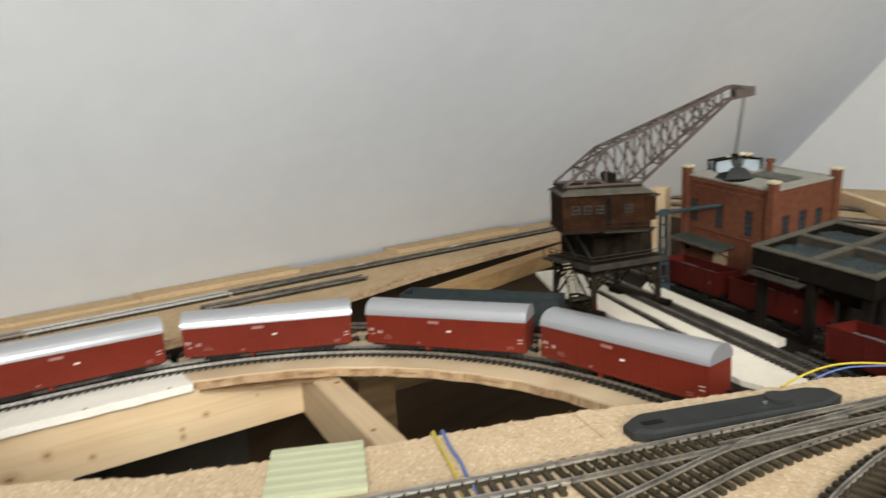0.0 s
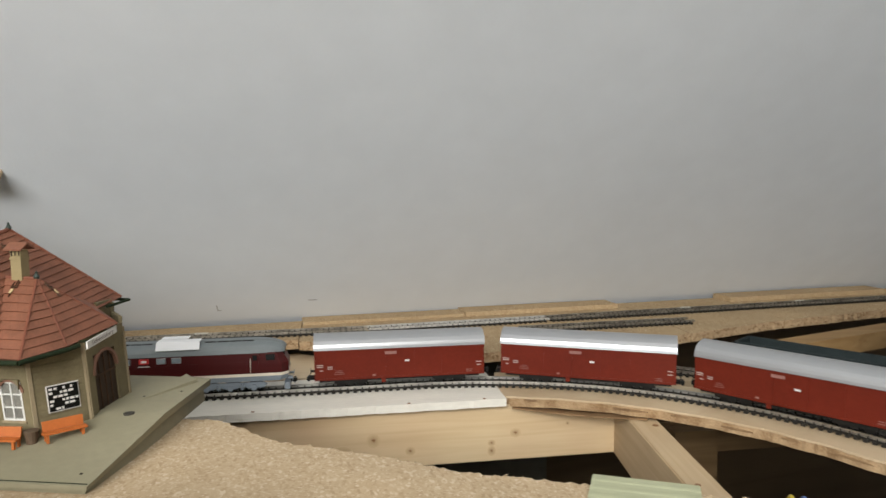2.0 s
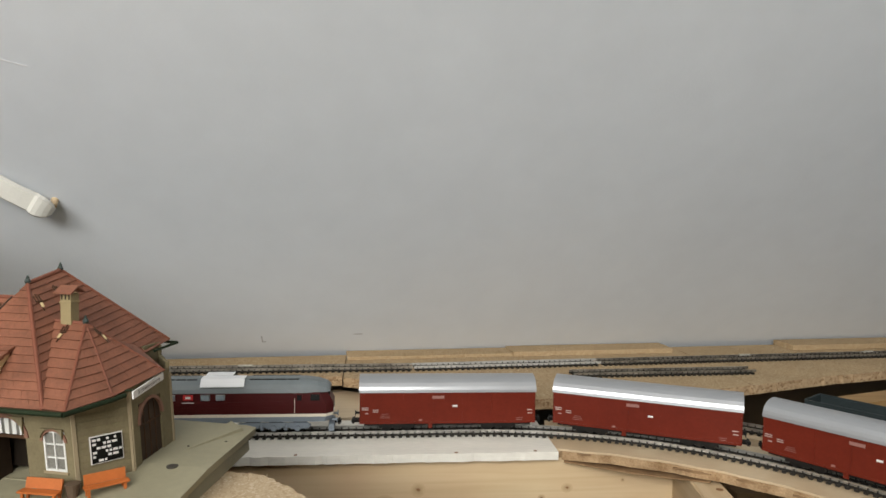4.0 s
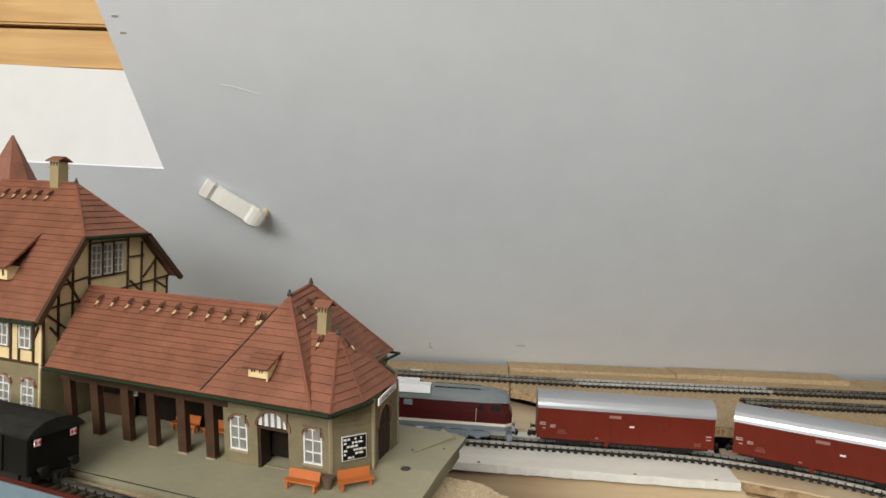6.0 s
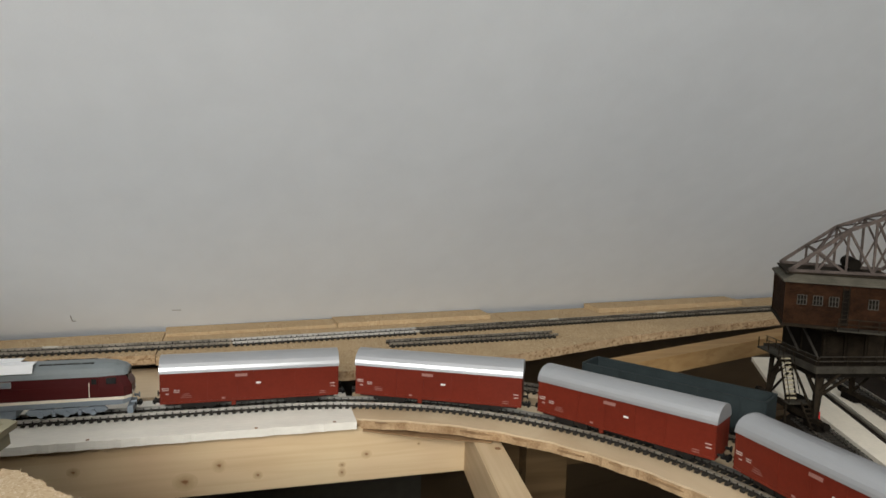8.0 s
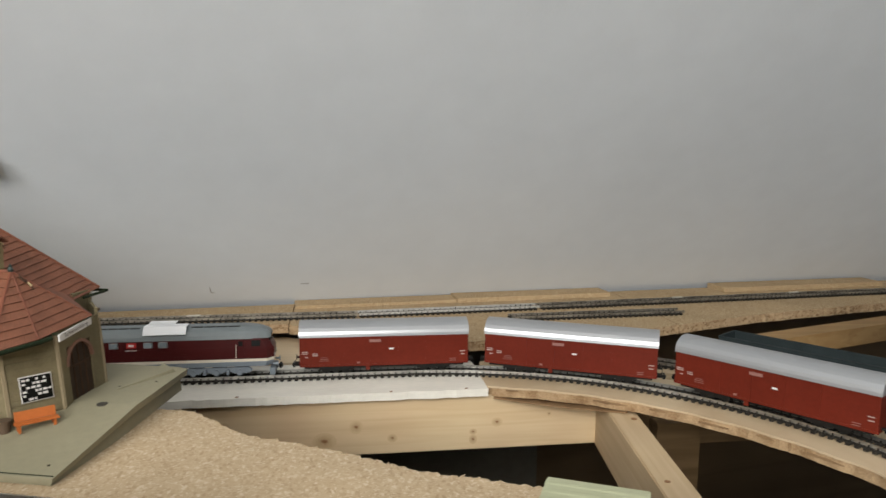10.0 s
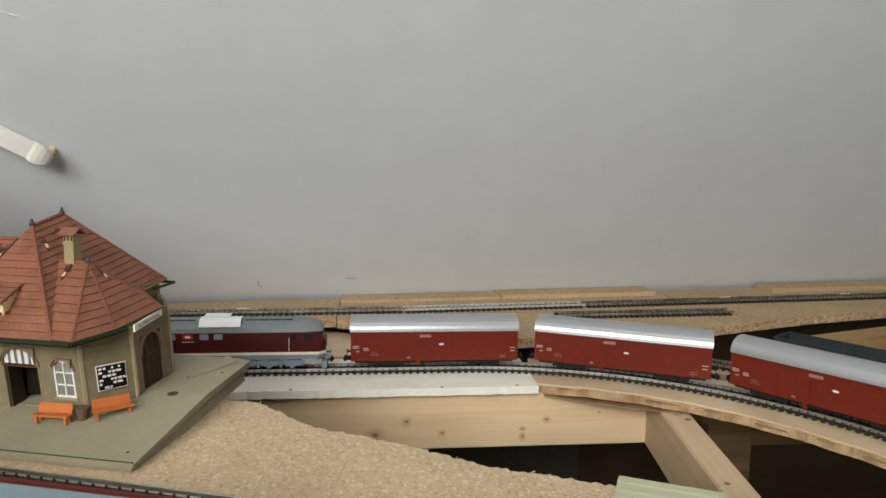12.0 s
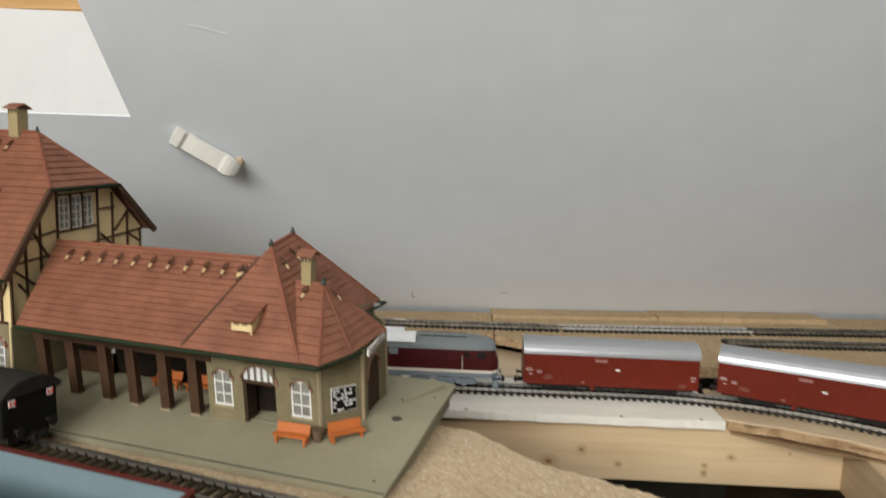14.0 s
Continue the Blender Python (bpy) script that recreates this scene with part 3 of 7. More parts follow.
for x, z, r, wide in ((-0.151, -0.0475, 0.0085, 1.3), (-0.122, -0.035, 0.0065, 1.0), (-0.0885, -0.047, 0.0042, 1.1), (-0.012, -0.052, 0.0048, 0.8), (-0.012, -0.0445, 0.003, 1.2), (0.011, -0.036, 0.0045, 1.2), (0.062, -0.03, 0.0022, 1.0), (-0.24, -0.03, 0.0045, 1.2), (-0.3, -0.05, 0.006, 1.2)):
    ob = new("knot", knot_disc)
    ob.matrix_basis = Matrix.Translation((x, -0.0041, z)) @ Matrix.Diagonal((r * wide, 0.001, r, 1))
    ob.parent = beam
brace = thing("brace_beam", "sawn pine brace running forward from the cross beam", "beam", m=pose(0.1247, 0.02, -0.013, 0, 0, -97.8))
boxed("beam_body", (0.0, 0.42, -0.0125, 0.0125, -0.05, 0.0), PINE_PALE, brace, bevel=0.001)
for x, y, r in ((0.09, 0.006, 0.0028), (0.21, -0.004, 0.0022)):
    bm = bmesh.new()
    tube(bm, (x, y, -0.001), (x, y, 0.0003), r, 14)
    part("knot", bm, KNOT, brace)
# beam and leg carry the shade below the layout in their wood tone
tagged(boxed("lower_beam", (0.14, 0.62, 0.05, 0.068, -0.092, -0.056), PINE_SHADE), "pine beam low behind the curved bed, coloured dark for shade", "beam")
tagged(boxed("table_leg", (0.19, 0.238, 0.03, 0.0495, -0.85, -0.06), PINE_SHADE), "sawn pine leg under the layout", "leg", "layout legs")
# unseen panels, added to block lamp light from the space under the layout
tagged(boxed("apron", (-0.92, 1.4, -0.615, -0.603, -0.849, 0.04), DARK), "unseen dark panel keeping light out along the layout's front", "panel", "aprons")
tagged(boxed("apron", (-0.932, -0.92, -0.615, 0.3, -0.849, 0.04), DARK), "unseen dark panel keeping light out at the layout's end", "panel", "aprons")

# front chipboard, higher than the curve behind it
rear = ragged([(-0.9, -0.02), (-0.36, -0.14), (-0.27, -0.19), (-0.224, -0.2), (-0.19, -0.24), (-0.135, -0.272), (-0.094, -0.3), (-0.04, -0.324), (0.007, -0.344), (0.046, -0.3575), (0.078, -0.368), (0.111, -0.38), (0.14, -0.392), (0.169, -0.408), (0.2, -0.421), (0.246, -0.441), (0.269, -0.447), (0.285, -0.459), (0.31, -0.478), (0.6, -0.575), (0.66, -0.6)], 0.0022, 0.0013, 9)
board("front_board", rear[::-1] + [(-0.9, -0.6)], 0.0415, 0.0575, CHIP, "pale chipboard baseboard with a torn rear edge", edge=CHIP_EDGE)
for x, y, w in ((-0.85, -0.56, 0.04), (0.5, -0.585, 0.03)):
    tagged(boxed("table_leg", (x, x + w, y, y + w, -0.85, 0.0413), PINE), "sawn pine leg under the layout", "leg", "layout legs")
tagged(boxed("table_leg", (-0.7, -0.66, 0.02, 0.06, -0.85, -0.0625), PINE), "sawn pine leg under the layout", "leg", "layout legs")

bm = bmesh.new()
seam = [(0.1185, -0.3795), (0.1155, -0.389), (0.113, -0.397), (0.1095, -0.408), (0.1065, -0.418)]
loft(bm, [[Vector((x - 0.0002, y, 0.0572)), Vector((x + 0.0003, y, 0.0572)), Vector((x + 0.0003, y, 0.0576)), Vector((x - 0.0002, y, 0.0576))] for x, y in seam])
tagged(part("crack", bm, PLY_DARK), "thin dark crack in the chipboard near its torn edge", "crack")

# torn chips that stand out of the board's rear edge
rng = random.Random(21)
bm = bmesh.new()
for (x0, y0), (x1, y1) in zip(rear, rear[1:]):
    if not -0.34 < x0 < 0.36:
        continue
    for _ in range(3):
        f, length, wide = rng.random(), rng.uniform(0.001, 0.003), rng.uniform(0.0004, 0.001)
        x, y = x0 + (x1 - x0) * f, y0 + (y1 - y0) * f + rng.uniform(-0.0022, 0.001)
        m = pose(x, y, rng.uniform(0.0545, 0.0577), rng.uniform(-25, 25), rng.uniform(-25, 25), rng.uniform(0, 180))
        box(bm, -length / 2, length / 2, -wide / 2, wide / 2, -0.00015, 0.00015, m=m)
tagged(part("torn_chips", bm, CHIP), "torn wood chips along the chipboard's broken edge", "wood chips", kind="stuff")

# ---- tracks ----


def straight(x0, y0, x1, y1):
    length = math.hypot(x1 - x0, y1 - y0)
    a = math.atan2(y1 - y0, x1 - x0)
    return (lambda s: (x0 + (x1 - x0) * s / length, y0 + (y1 - y0) * s / length, a)), length


def main_line(s):
    """The curve's centre line: straight to s = 0, then an arc to the right."""
    if s <= 0:
        return ARC_X + s, ARC_Y + ARC_R, 0.0
    a = s / ARC_R
    return ARC_X + ARC_R * math.sin(a), ARC_Y + ARC_R * math.cos(a), -a


def sleeper_mesh(mat, webs=True):
    """A plastic sleeper with rail chairs and the webs that join it to the next one."""
    bm = bmesh.new()
    box(bm, -0.0016, 0.0016, -0.0142, 0.0142, 0.0, 0.0019)
    for y in (-0.0098, -0.0067, 0.0067, 0.0098):
        box(bm, -0.0005, 0.0005, y - 0.00035, y + 0.00035, 0.0019, 0.0038)
    if webs:
        for y in (-0.00825, 0.00825):
            for x0, x1 in ((-0.00335, -0.0016), (0.0016, 0.00335)):
                box(bm, x0, x1, y - 0.0014, y + 0.0014, 0.0003, 0.0017)
    mesh = bpy.data.meshes.new("sleeper")
    bm.to_mesh(mesh)
    bm.free()
    mesh.materials.append(mat)
    return mesh


SLEEPER_MESH = sleeper_mesh(SLEEPER)
BROWN_MESH = sleeper_mesh(SLEEPER_BROWN)
TURNOUT_MESH = sleeper_mesh(SLEEPER_BROWN, False)


def rail_part(path, s0, s1, offset, z, mat, parent, name="rail", step=0.012):
    """A flat-footed rail swept along the path at a sideways offset."""
    bm = bmesh.new()
    n = max(2, int((s1 - s0) / step))
    profile = ((-0.001, 0.0), (0.001, 0.0), (0.001, 0.0005), (0.0003, 0.0008), (0.0003, 0.0019), (0.0005, 0.0021), (0.0005, 0.0027), (-0.0005, 0.0027), (-0.0005, 0.0021), (-0.0003, 0.0019), (-0.0003, 0.0008), (-0.001, 0.0005))
    sections = []
    for k in range(n + 1):
        x, y, a = path(s0 + (s1 - s0) * k / n)
        side = Vector((-math.sin(a), math.cos(a), 0))
        sections.append([Vector((x, y, z)) + side * (offset + u) + Vector((0, 0, w)) for u, w in profile])
    loft(bm, sections)
    return part(name, bm, mat, parent)


def track(path, s0, s1, z, label, rail=RAIL, spacing=0.0068, group="tracks", tie=SLEEPER_MESH):
    ob = thing("railway_track", label, "track", group)
    for side in (-1, 1):
        rail_part(path, s0, s1, side * 0.00825, z + 0.0022, rail, ob)
    for k in range(int((s1 - s0) / spacing)):
        x, y, a = path(s0 + (k + 0.5) * spacing)
        o = new("sleeper", tie)
        o.matrix_basis = pose(x, y, z, 0, 0, math.degrees(a))
        o.parent = ob
    return ob


track(main_line, -0.55, 0.62, 0.0003, "curved model track with black sleepers and bright rails")
path, length = straight(-0.62, 0.205, -0.115, 0.222)
track(path, 0, length, 0.0193, "model track with dull brown rails along the wall", RAIL_DARK)
path, length = straight(-0.1145, 0.222, 0.12, 0.244)
track(path, 0, length, 0.0193, "model track section with bright new rails", RAIL_BRIGHT)
path, length = straight(0.1205, 0.244, 0.95, 0.325)
track(path, 0, length, 0.0193, "model track with dull brown rails along the wall", RAIL_DARK)
def joiner(x, y, turn):
    """A bright metal sleeve over the meeting ends of two rails."""
    ob = thing("rail_joiner", "bright metal joiner on the rails by the wall", "rail joiner", "rail joiners", pose(x, y, 0.0193, 0, 0, turn))
    boxed("sleeve", (-0.008, 0.008, 0.0076, 0.0089, 0.0036, 0.0053), JOINER, ob)


for x, y, turn in ((-0.31, 0.2155, 1.9), (0.33, 0.2644, 5.6), (0.52, 0.283, 5.6)):
    joiner(x, y, turn)
path, length = straight(0.068, 0.184, 0.296, 0.196)
track(path, 0, length, 0.0193, "loose piece of dull track lying on the shelf", RAIL_DARK)
# ---- rolling stock ----
def wheelset(parent, x, r=0.0055):
    bm = bmesh.new()
    for y in (-0.0075, 0.0075):
        tube(bm, (x, y - 0.0013, r), (x, y + 0.0013, r), r, 16)
    tube(bm, (x, -0.0075, r), (x, 0.0075, r), 0.001, 6)
    part("wheelset", bm, CHASSIS, parent)


def buffers(parent, x, sign, mat):
    for y in (-0.0095, 0.0095):
        bm = bmesh.new()
        tube(bm, (x, y, 0.0118), (x + sign * 0.004, y, 0.0118), 0.0012, 8)
        tube(bm, (x + sign * 0.004, y, 0.0118), (x + sign * 0.0048, y, 0.0118), 0.0026, 12)
        part("buffer", bm, mat, parent)
    bm = bmesh.new()
    box(bm, min(x, x + sign * 0.008), max(x, x + sign * 0.008), -0.0018, 0.0018, 0.006, 0.0085)
    box(bm, x + sign * 0.006 - 0.001, x + sign * 0.006 + 0.001, -0.004, 0.004, 0.0055, 0.0095)
    part("coupler", bm, CHASSIS, parent)


def marking(parent, x0, x1, z0, z1, y, mat=None, name="marking"):
    boxed(name, (x0, x1, y - 0.00025, y + 0.0001, z0, z1), mat or MARKING, parent)


def van():
    """A long covered van, 162 mm over the body, on its rails at z = 0."""
    ob = thing("covered_van", "dark red covered van with a pale grey curved roof", "railway wagon", "covered vans of the train")
    half, w = 0.081, 0.0158
    bm = bmesh.new()
    box(bm, -half, half, -w, w, 0.0095, 0.0385, bevel=0.0004)
    part("body", bm, WAGON_RED, ob)
    for x in (-half + 0.0008, -0.04, -0.0135, 0.0135, 0.04, half - 0.0008):
        boxed("post", (x - 0.0005, x + 0.0005, -w - 0.0003, w + 0.0003, 0.0096, 0.038), WAGON_RED, ob)
    boxed("sill", (-half, half, -w - 0.0004, w + 0.0004, 0.0088, 0.0106), WAGON_RED, ob)
    bm = bmesh.new()
    half_arc = [(0.0168, 0.0375), (0.0164, 0.04), (0.0155, 0.0428), (0.0134, 0.0459), (0.0112, 0.0477), (0.0085, 0.0491), (0.005, 0.0502), (0.0, 0.0507)]
    arc = [(-y, z) for y, z in half_arc] + half_arc[-2::-1]
    loft(bm, [[Vector((x, y, z)) for y, z in arc] for x in (-half - 0.0006, -half, half, half + 0.0006)])
    part("roof", bm, WAGON_ROOF, ob)
    for x in (-half + 0.01, 0.0, half - 0.01):
        bm = bmesh.new()
        loft(bm, [[Vector((x + d, y * 1.004, z + 0.00012)) for y, z in arc] for d in (-0.0003, 0.0003)])
        part("roof_seam", bm, WAGON_ROOF, ob)
    boxed("underframe", (-half + 0.004, half - 0.004, -0.0125, 0.0125, 0.0062, 0.0088), CHASSIS, ob)
    for y in (-0.0128, 0.0128):
        for x in (-0.047, 0.047):
            bm = bmesh.new()
            box(bm, x - 0.016, x + 0.016, y - 0.0007, y + 0.0007, 0.0042, 0.0085)
            box(bm, x - 0.003, x + 0.003, y - 0.0013, y + 0.0013, 0.003, 0.0088)
            part("axle_guard", bm, CHASSIS, ob)
    for y in (-0.0145, 0.0145):
        boxed("step", (-0.0185, -0.0145, y - 0.0008, y + 0.0008, 0.0045, 0.0088), WAGON_RED, ob)
    for x in (-0.056, -0.038, 0.038, 0.056):
        wheelset(ob, x)
    buffers(ob, -half, -1, CHASSIS)
    buffers(ob, half, 1, CHASSIS)
    for sgn in (-1, 1):
        y = -w - 0.0003 if sgn < 0 else w + 0.0003
        for x0, x1, z0, z1, mt in ((-0.079, -0.073, 0.0215, 0.0222, MARKING_MID), (-0.079, -0.073, 0.0232, 0.0239, MARKING_MID), (-0.076, -0.073, 0.018, 0.0187, MARKING_MID), (-0.069, -0.064, 0.0195, 0.0202, MARKING_MID), (-0.069, -0.064, 0.0212, 0.0219, MARKING_MID), (-0.061, -0.055, 0.0175, 0.0178, MARKING_DIM), (-0.062, -0.054, 0.0158, 0.0162, MARKING_DIM), (-0.0625, -0.0535, 0.0142, 0.0145, MARKING_DIM), (-0.015, -0.004, 0.0318, 0.0345, MARKING_DIM), (0.0038, 0.0082, 0.0242, 0.0258, MARKING), (-0.027, -0.024, 0.0112, 0.0128, MARKING_DIM), (0.073, 0.078, 0.0205, 0.0212, MARKING_MID), (0.0735, 0.078, 0.0175, 0.0182, MARKING_MID), (0.063, 0.069, 0.0115, 0.012, MARKING_DIM), (0.063, 0.069, 0.0133, 0.0138, MARKING_DIM)):
            boxed("marking", (x0, x1, y - 0.0002, y + 0.0002, z0, z1), mt, ob)
    return ob


def on_line(centre, pivot, z=0.0003):
    """The pose of a vehicle whose pivots stand on the main line."""
    a, b = main_line(centre - pivot), main_line(centre + pivot)
    return pose((a[0] + b[0]) / 2, (a[1] + b[1]) / 2, z + 0.0049, 0, 0, math.degrees(math.atan2(b[1] - a[1], b[0] - a[0])))


def locomotive():
    ob = thing("diesel_locomotive", "dark red diesel locomotive with grey roof and cream stripe", "locomotive")
    half, w = 0.1205, 0.0165

    def shell(name, levels, mat):
        """A lofted band of the body: outline in plan with slanted noses, at several heights."""
        bm = bmesh.new()
        sections = []
        for z, inset, nose in levels:
            h, v = half - nose, w - inset
            sections.append([Vector((x, y, z)) for x, y in ((-h, -v * 0.62), (-h + 0.006, -v), (h - 0.006, -v), (h, -v * 0.62), (h, v * 0.62), (h - 0.006, v), (-h + 0.006, v), (-h, v * 0.62))])
        loft(bm, sections)
        return part(name, bm, mat, ob)

    shell("skirt", ((0.0118, 0.0006, 0.002), (0.0165, 0.0, 0.0)), LOCO_BLUE)
    shell("stripe", ((0.0165, -0.0001, 0.0), (0.0192, -0.0001, 0.0)), LOCO_CREAM)
    shell("body", ((0.0192, 0.0, 0.0), (0.028, 0.0, 0.0), (0.0385, 0.0006, 0.006)), LOCO_RED)
    bm = bmesh.new()
    arc = [(-0.0166, 0.0), (-0.0158, 0.0035), (-0.0135, 0.007), (-0.0095, 0.0098), (-0.004, 0.011), (0.004, 0.011), (0.0095, 0.0098), (0.0135, 0.007), (0.0158, 0.0035), (0.0166, 0.0)]
    sections = []
    for x, k in ((-half + 0.003, 0.35), (-half + 0.006, 0.6), (-half + 0.014, 0.85), (-half + 0.026, 1.0), (half - 0.026, 1.0), (half - 0.014, 0.85), (half - 0.006, 0.6), (half - 0.003, 0.35)):
        sections.append([Vector((x, y * (0.55 + 0.45 * k), 0.0382 + z * k)) for y, z in arc])
    loft(bm, sections)
    part("roof", bm, LOCO_GREY, ob)
    for x0, x1 in ((-0.058, 0.0), (0.045, 0.09)):
        n = int((x1 - x0) / 0.0095)
        for k in range(n):
            x = x0 + k * (x1 - x0) / n
            boxed("roof_grille", (x + 0.0005, x + (x1 - x0) / n - 0.0005, -0.0085, 0.0085, 0.0478, 0.0488), POINT_BOX, ob)
    bm = bmesh.new()
    for x in (0.018, 0.03):
        tube(bm, (x, 0, 0.049), (x, 0, 0.0505), 0.0045, 16)
    part("roof_fan", bm, POINT_BOX, ob)
    for sgn in (-1, 1):
        y = sgn * (w - 0.0001)
        for x in (-0.035, -0.0215, 0.0085, 0.0215):
            bm = bmesh.new()
            box(bm, x - 0.0042, x + 0.0042, y - 0.0004, y + 0.0004, 0.0318, 0.0372, bevel=0.0003)
            win = part("side_window", bm, STEEL, ob)
            boxed("pane", (x - 0.0036, x + 0.0036, y - 0.0006, y + 0.0006, 0.0323, 0.0367), GLASS_GREY, win)
        boxed("emblem", (-0.0105, -0.002, y - 0.0005, y + 0.0005, 0.0325, 0.037), SIGN_RED, ob, "small red and white emblem plate")
        boxed("marking", (-0.0085, -0.004, y - 0.0007, y + 0.0007, 0.0337, 0.0357), MARKING, ob)
        boxed("marking", (-0.0115, -0.001, y - 0.0005, y + 0.0005, 0.0298, 0.0303), MARKING, ob)
        for x in (-0.093, 0.087):
            boxed("cab_door", (x, x + 0.007, y - 0.0003, y + 0.0003, 0.0195, 0.0375), LOCO_RED, ob)
            boxed("door_pane", (x + 0.0015, x + 0.0055, y - 0.0006, y + 0.0006, 0.0315, 0.0362), GLASS_DARK, ob)
            boxed("handrail", (x - 0.0008, x - 0.0003, y - 0.0009, y + 0.0009, 0.02, 0.033), LOCO_CREAM, ob)
        for x in (-0.1085, 0.1005):
            boxed("cab_window", (x, x + 0.008, y - 0.0012, y + 0.0003, 0.0315, 0.0368), GLASS_DARK, ob)
        for z in (0.0225, 0.025, 0.0275, 0.03):
            boxed("body_rib", (-0.084, 0.084, y - 0.0002, y + 0.0002, z - 0.00025, z + 0.00025), LOCO_RED, ob)
    for sgn in (-1, 1):
        for y in (-0.0055, 0.0055):
            boxed("windscreen", (sgn * (half - 0.0045) - 0.0012, sgn * (half - 0.0045) + 0.0012, y - 0.0042, y + 0.0042, 0.0305, 0.037), GLASS_DARK, ob)
        for y in (-0.0085, 0.0085):
            bm = bmesh.new()
            tube(bm, (sgn * (half - 0.001), y, 0.0215), (sgn * (half + 0.0005), y, 0.0215), 0.0014, 10)
            part("headlight", bm, MARKING, ob)
        buffers(ob, sgn * (half - 0.001), sgn, LOCO_BLUE)
        boxed("snow_plough", (sgn * half - 0.004, sgn * half + 0.001, -0.013, 0.013, 0.002, 0.0085), LOCO_BLUE, ob)
    boxed("fuel_tank", (-0.03, 0.028, -0.0152, 0.0152, 0.0035, 0.0117), LOCO_BLUE, ob, bevel=0.0008)
    for x in (-0.068, 0.068):
        bogie = part("bogie", *_bogie(x), ob)
        for k in (-0.021, 0.0, 0.021):
            wheelset(ob, x + k, 0.006)
        for sgn in (-1, 1):
            for k in (-0.021, 0.0, 0.021):
                bm = bmesh.new()
                tube(bm, (x + k, sgn * 0.0138, 0.006), (x + k, sgn * 0.0168, 0.006), 0.0027, 10)
                part("axle_box", bm, LOCO_BLUE, ob)
            for k in (-0.0105, 0.0105):
                bm = bmesh.new()
                tube(bm, (x + k, sgn * 0.016, 0.0045), (x + k, sgn * 0.016, 0.0095), 0.0016, 8)
                part("spring", bm, LOCO_BLUE, ob)
    return ob


def _bogie(x):
    bm = bmesh.new()
    for sgn in (-1, 1):
        y = sgn * 0.0145
        loft(bm, [[Vector((x + u, y + d, z)) for u, z in ((-0.033, 0.0085), (-0.03, 0.0055), (-0.016, 0.005), (-0.013, 0.0065), (-0.008, 0.0065), (-0.005, 0.005), (0.005, 0.005), (0.008, 0.0065), (0.013, 0.0065), (0.016, 0.005), (0.03, 0.0055), (0.033, 0.0085), (0.03, 0.0108), (-0.03, 0.0108))] for d in (-0.0009, 0.0009)])
    box(bm, x - 0.004, x + 0.004, -0.013, 0.013, 0.005, 0.009)
    return bm, LOCO_BLUE


LOCO_S = -0.2455
loco = locomotive()
loco.matrix_basis = on_line(LOCO_S, 0.068)
card = thing("paper_tag", "folded white paper tag lying on the locomotive roof", "paper", m=on_line(LOCO_S, 0.068))
bm = bmesh.new()
for dims in ((0.004, 0.042, -0.0125, -0.001, 0.0503, 0.0508), (0.006, 0.03, -0.003, 0.009, 0.0512, 0.0517)):
    box(bm, *dims)
loft(bm, [[Vector((x, y, z)) for y, z in ((-0.0125, 0.0503), (-0.0128, 0.0507), (-0.0172, 0.0442), (-0.0169, 0.0438))] for x in (0.004, 0.042)])
part("sheet", bm, PAPER, card)
first = van()
first.matrix_basis = on_line(LOCO_S + 0.1275 + 0.098, 0.047)
for k in range(1, 4):
    copy_thing(first, on_line(LOCO_S + 0.1275 + 0.098 + 0.184 * k, 0.047))


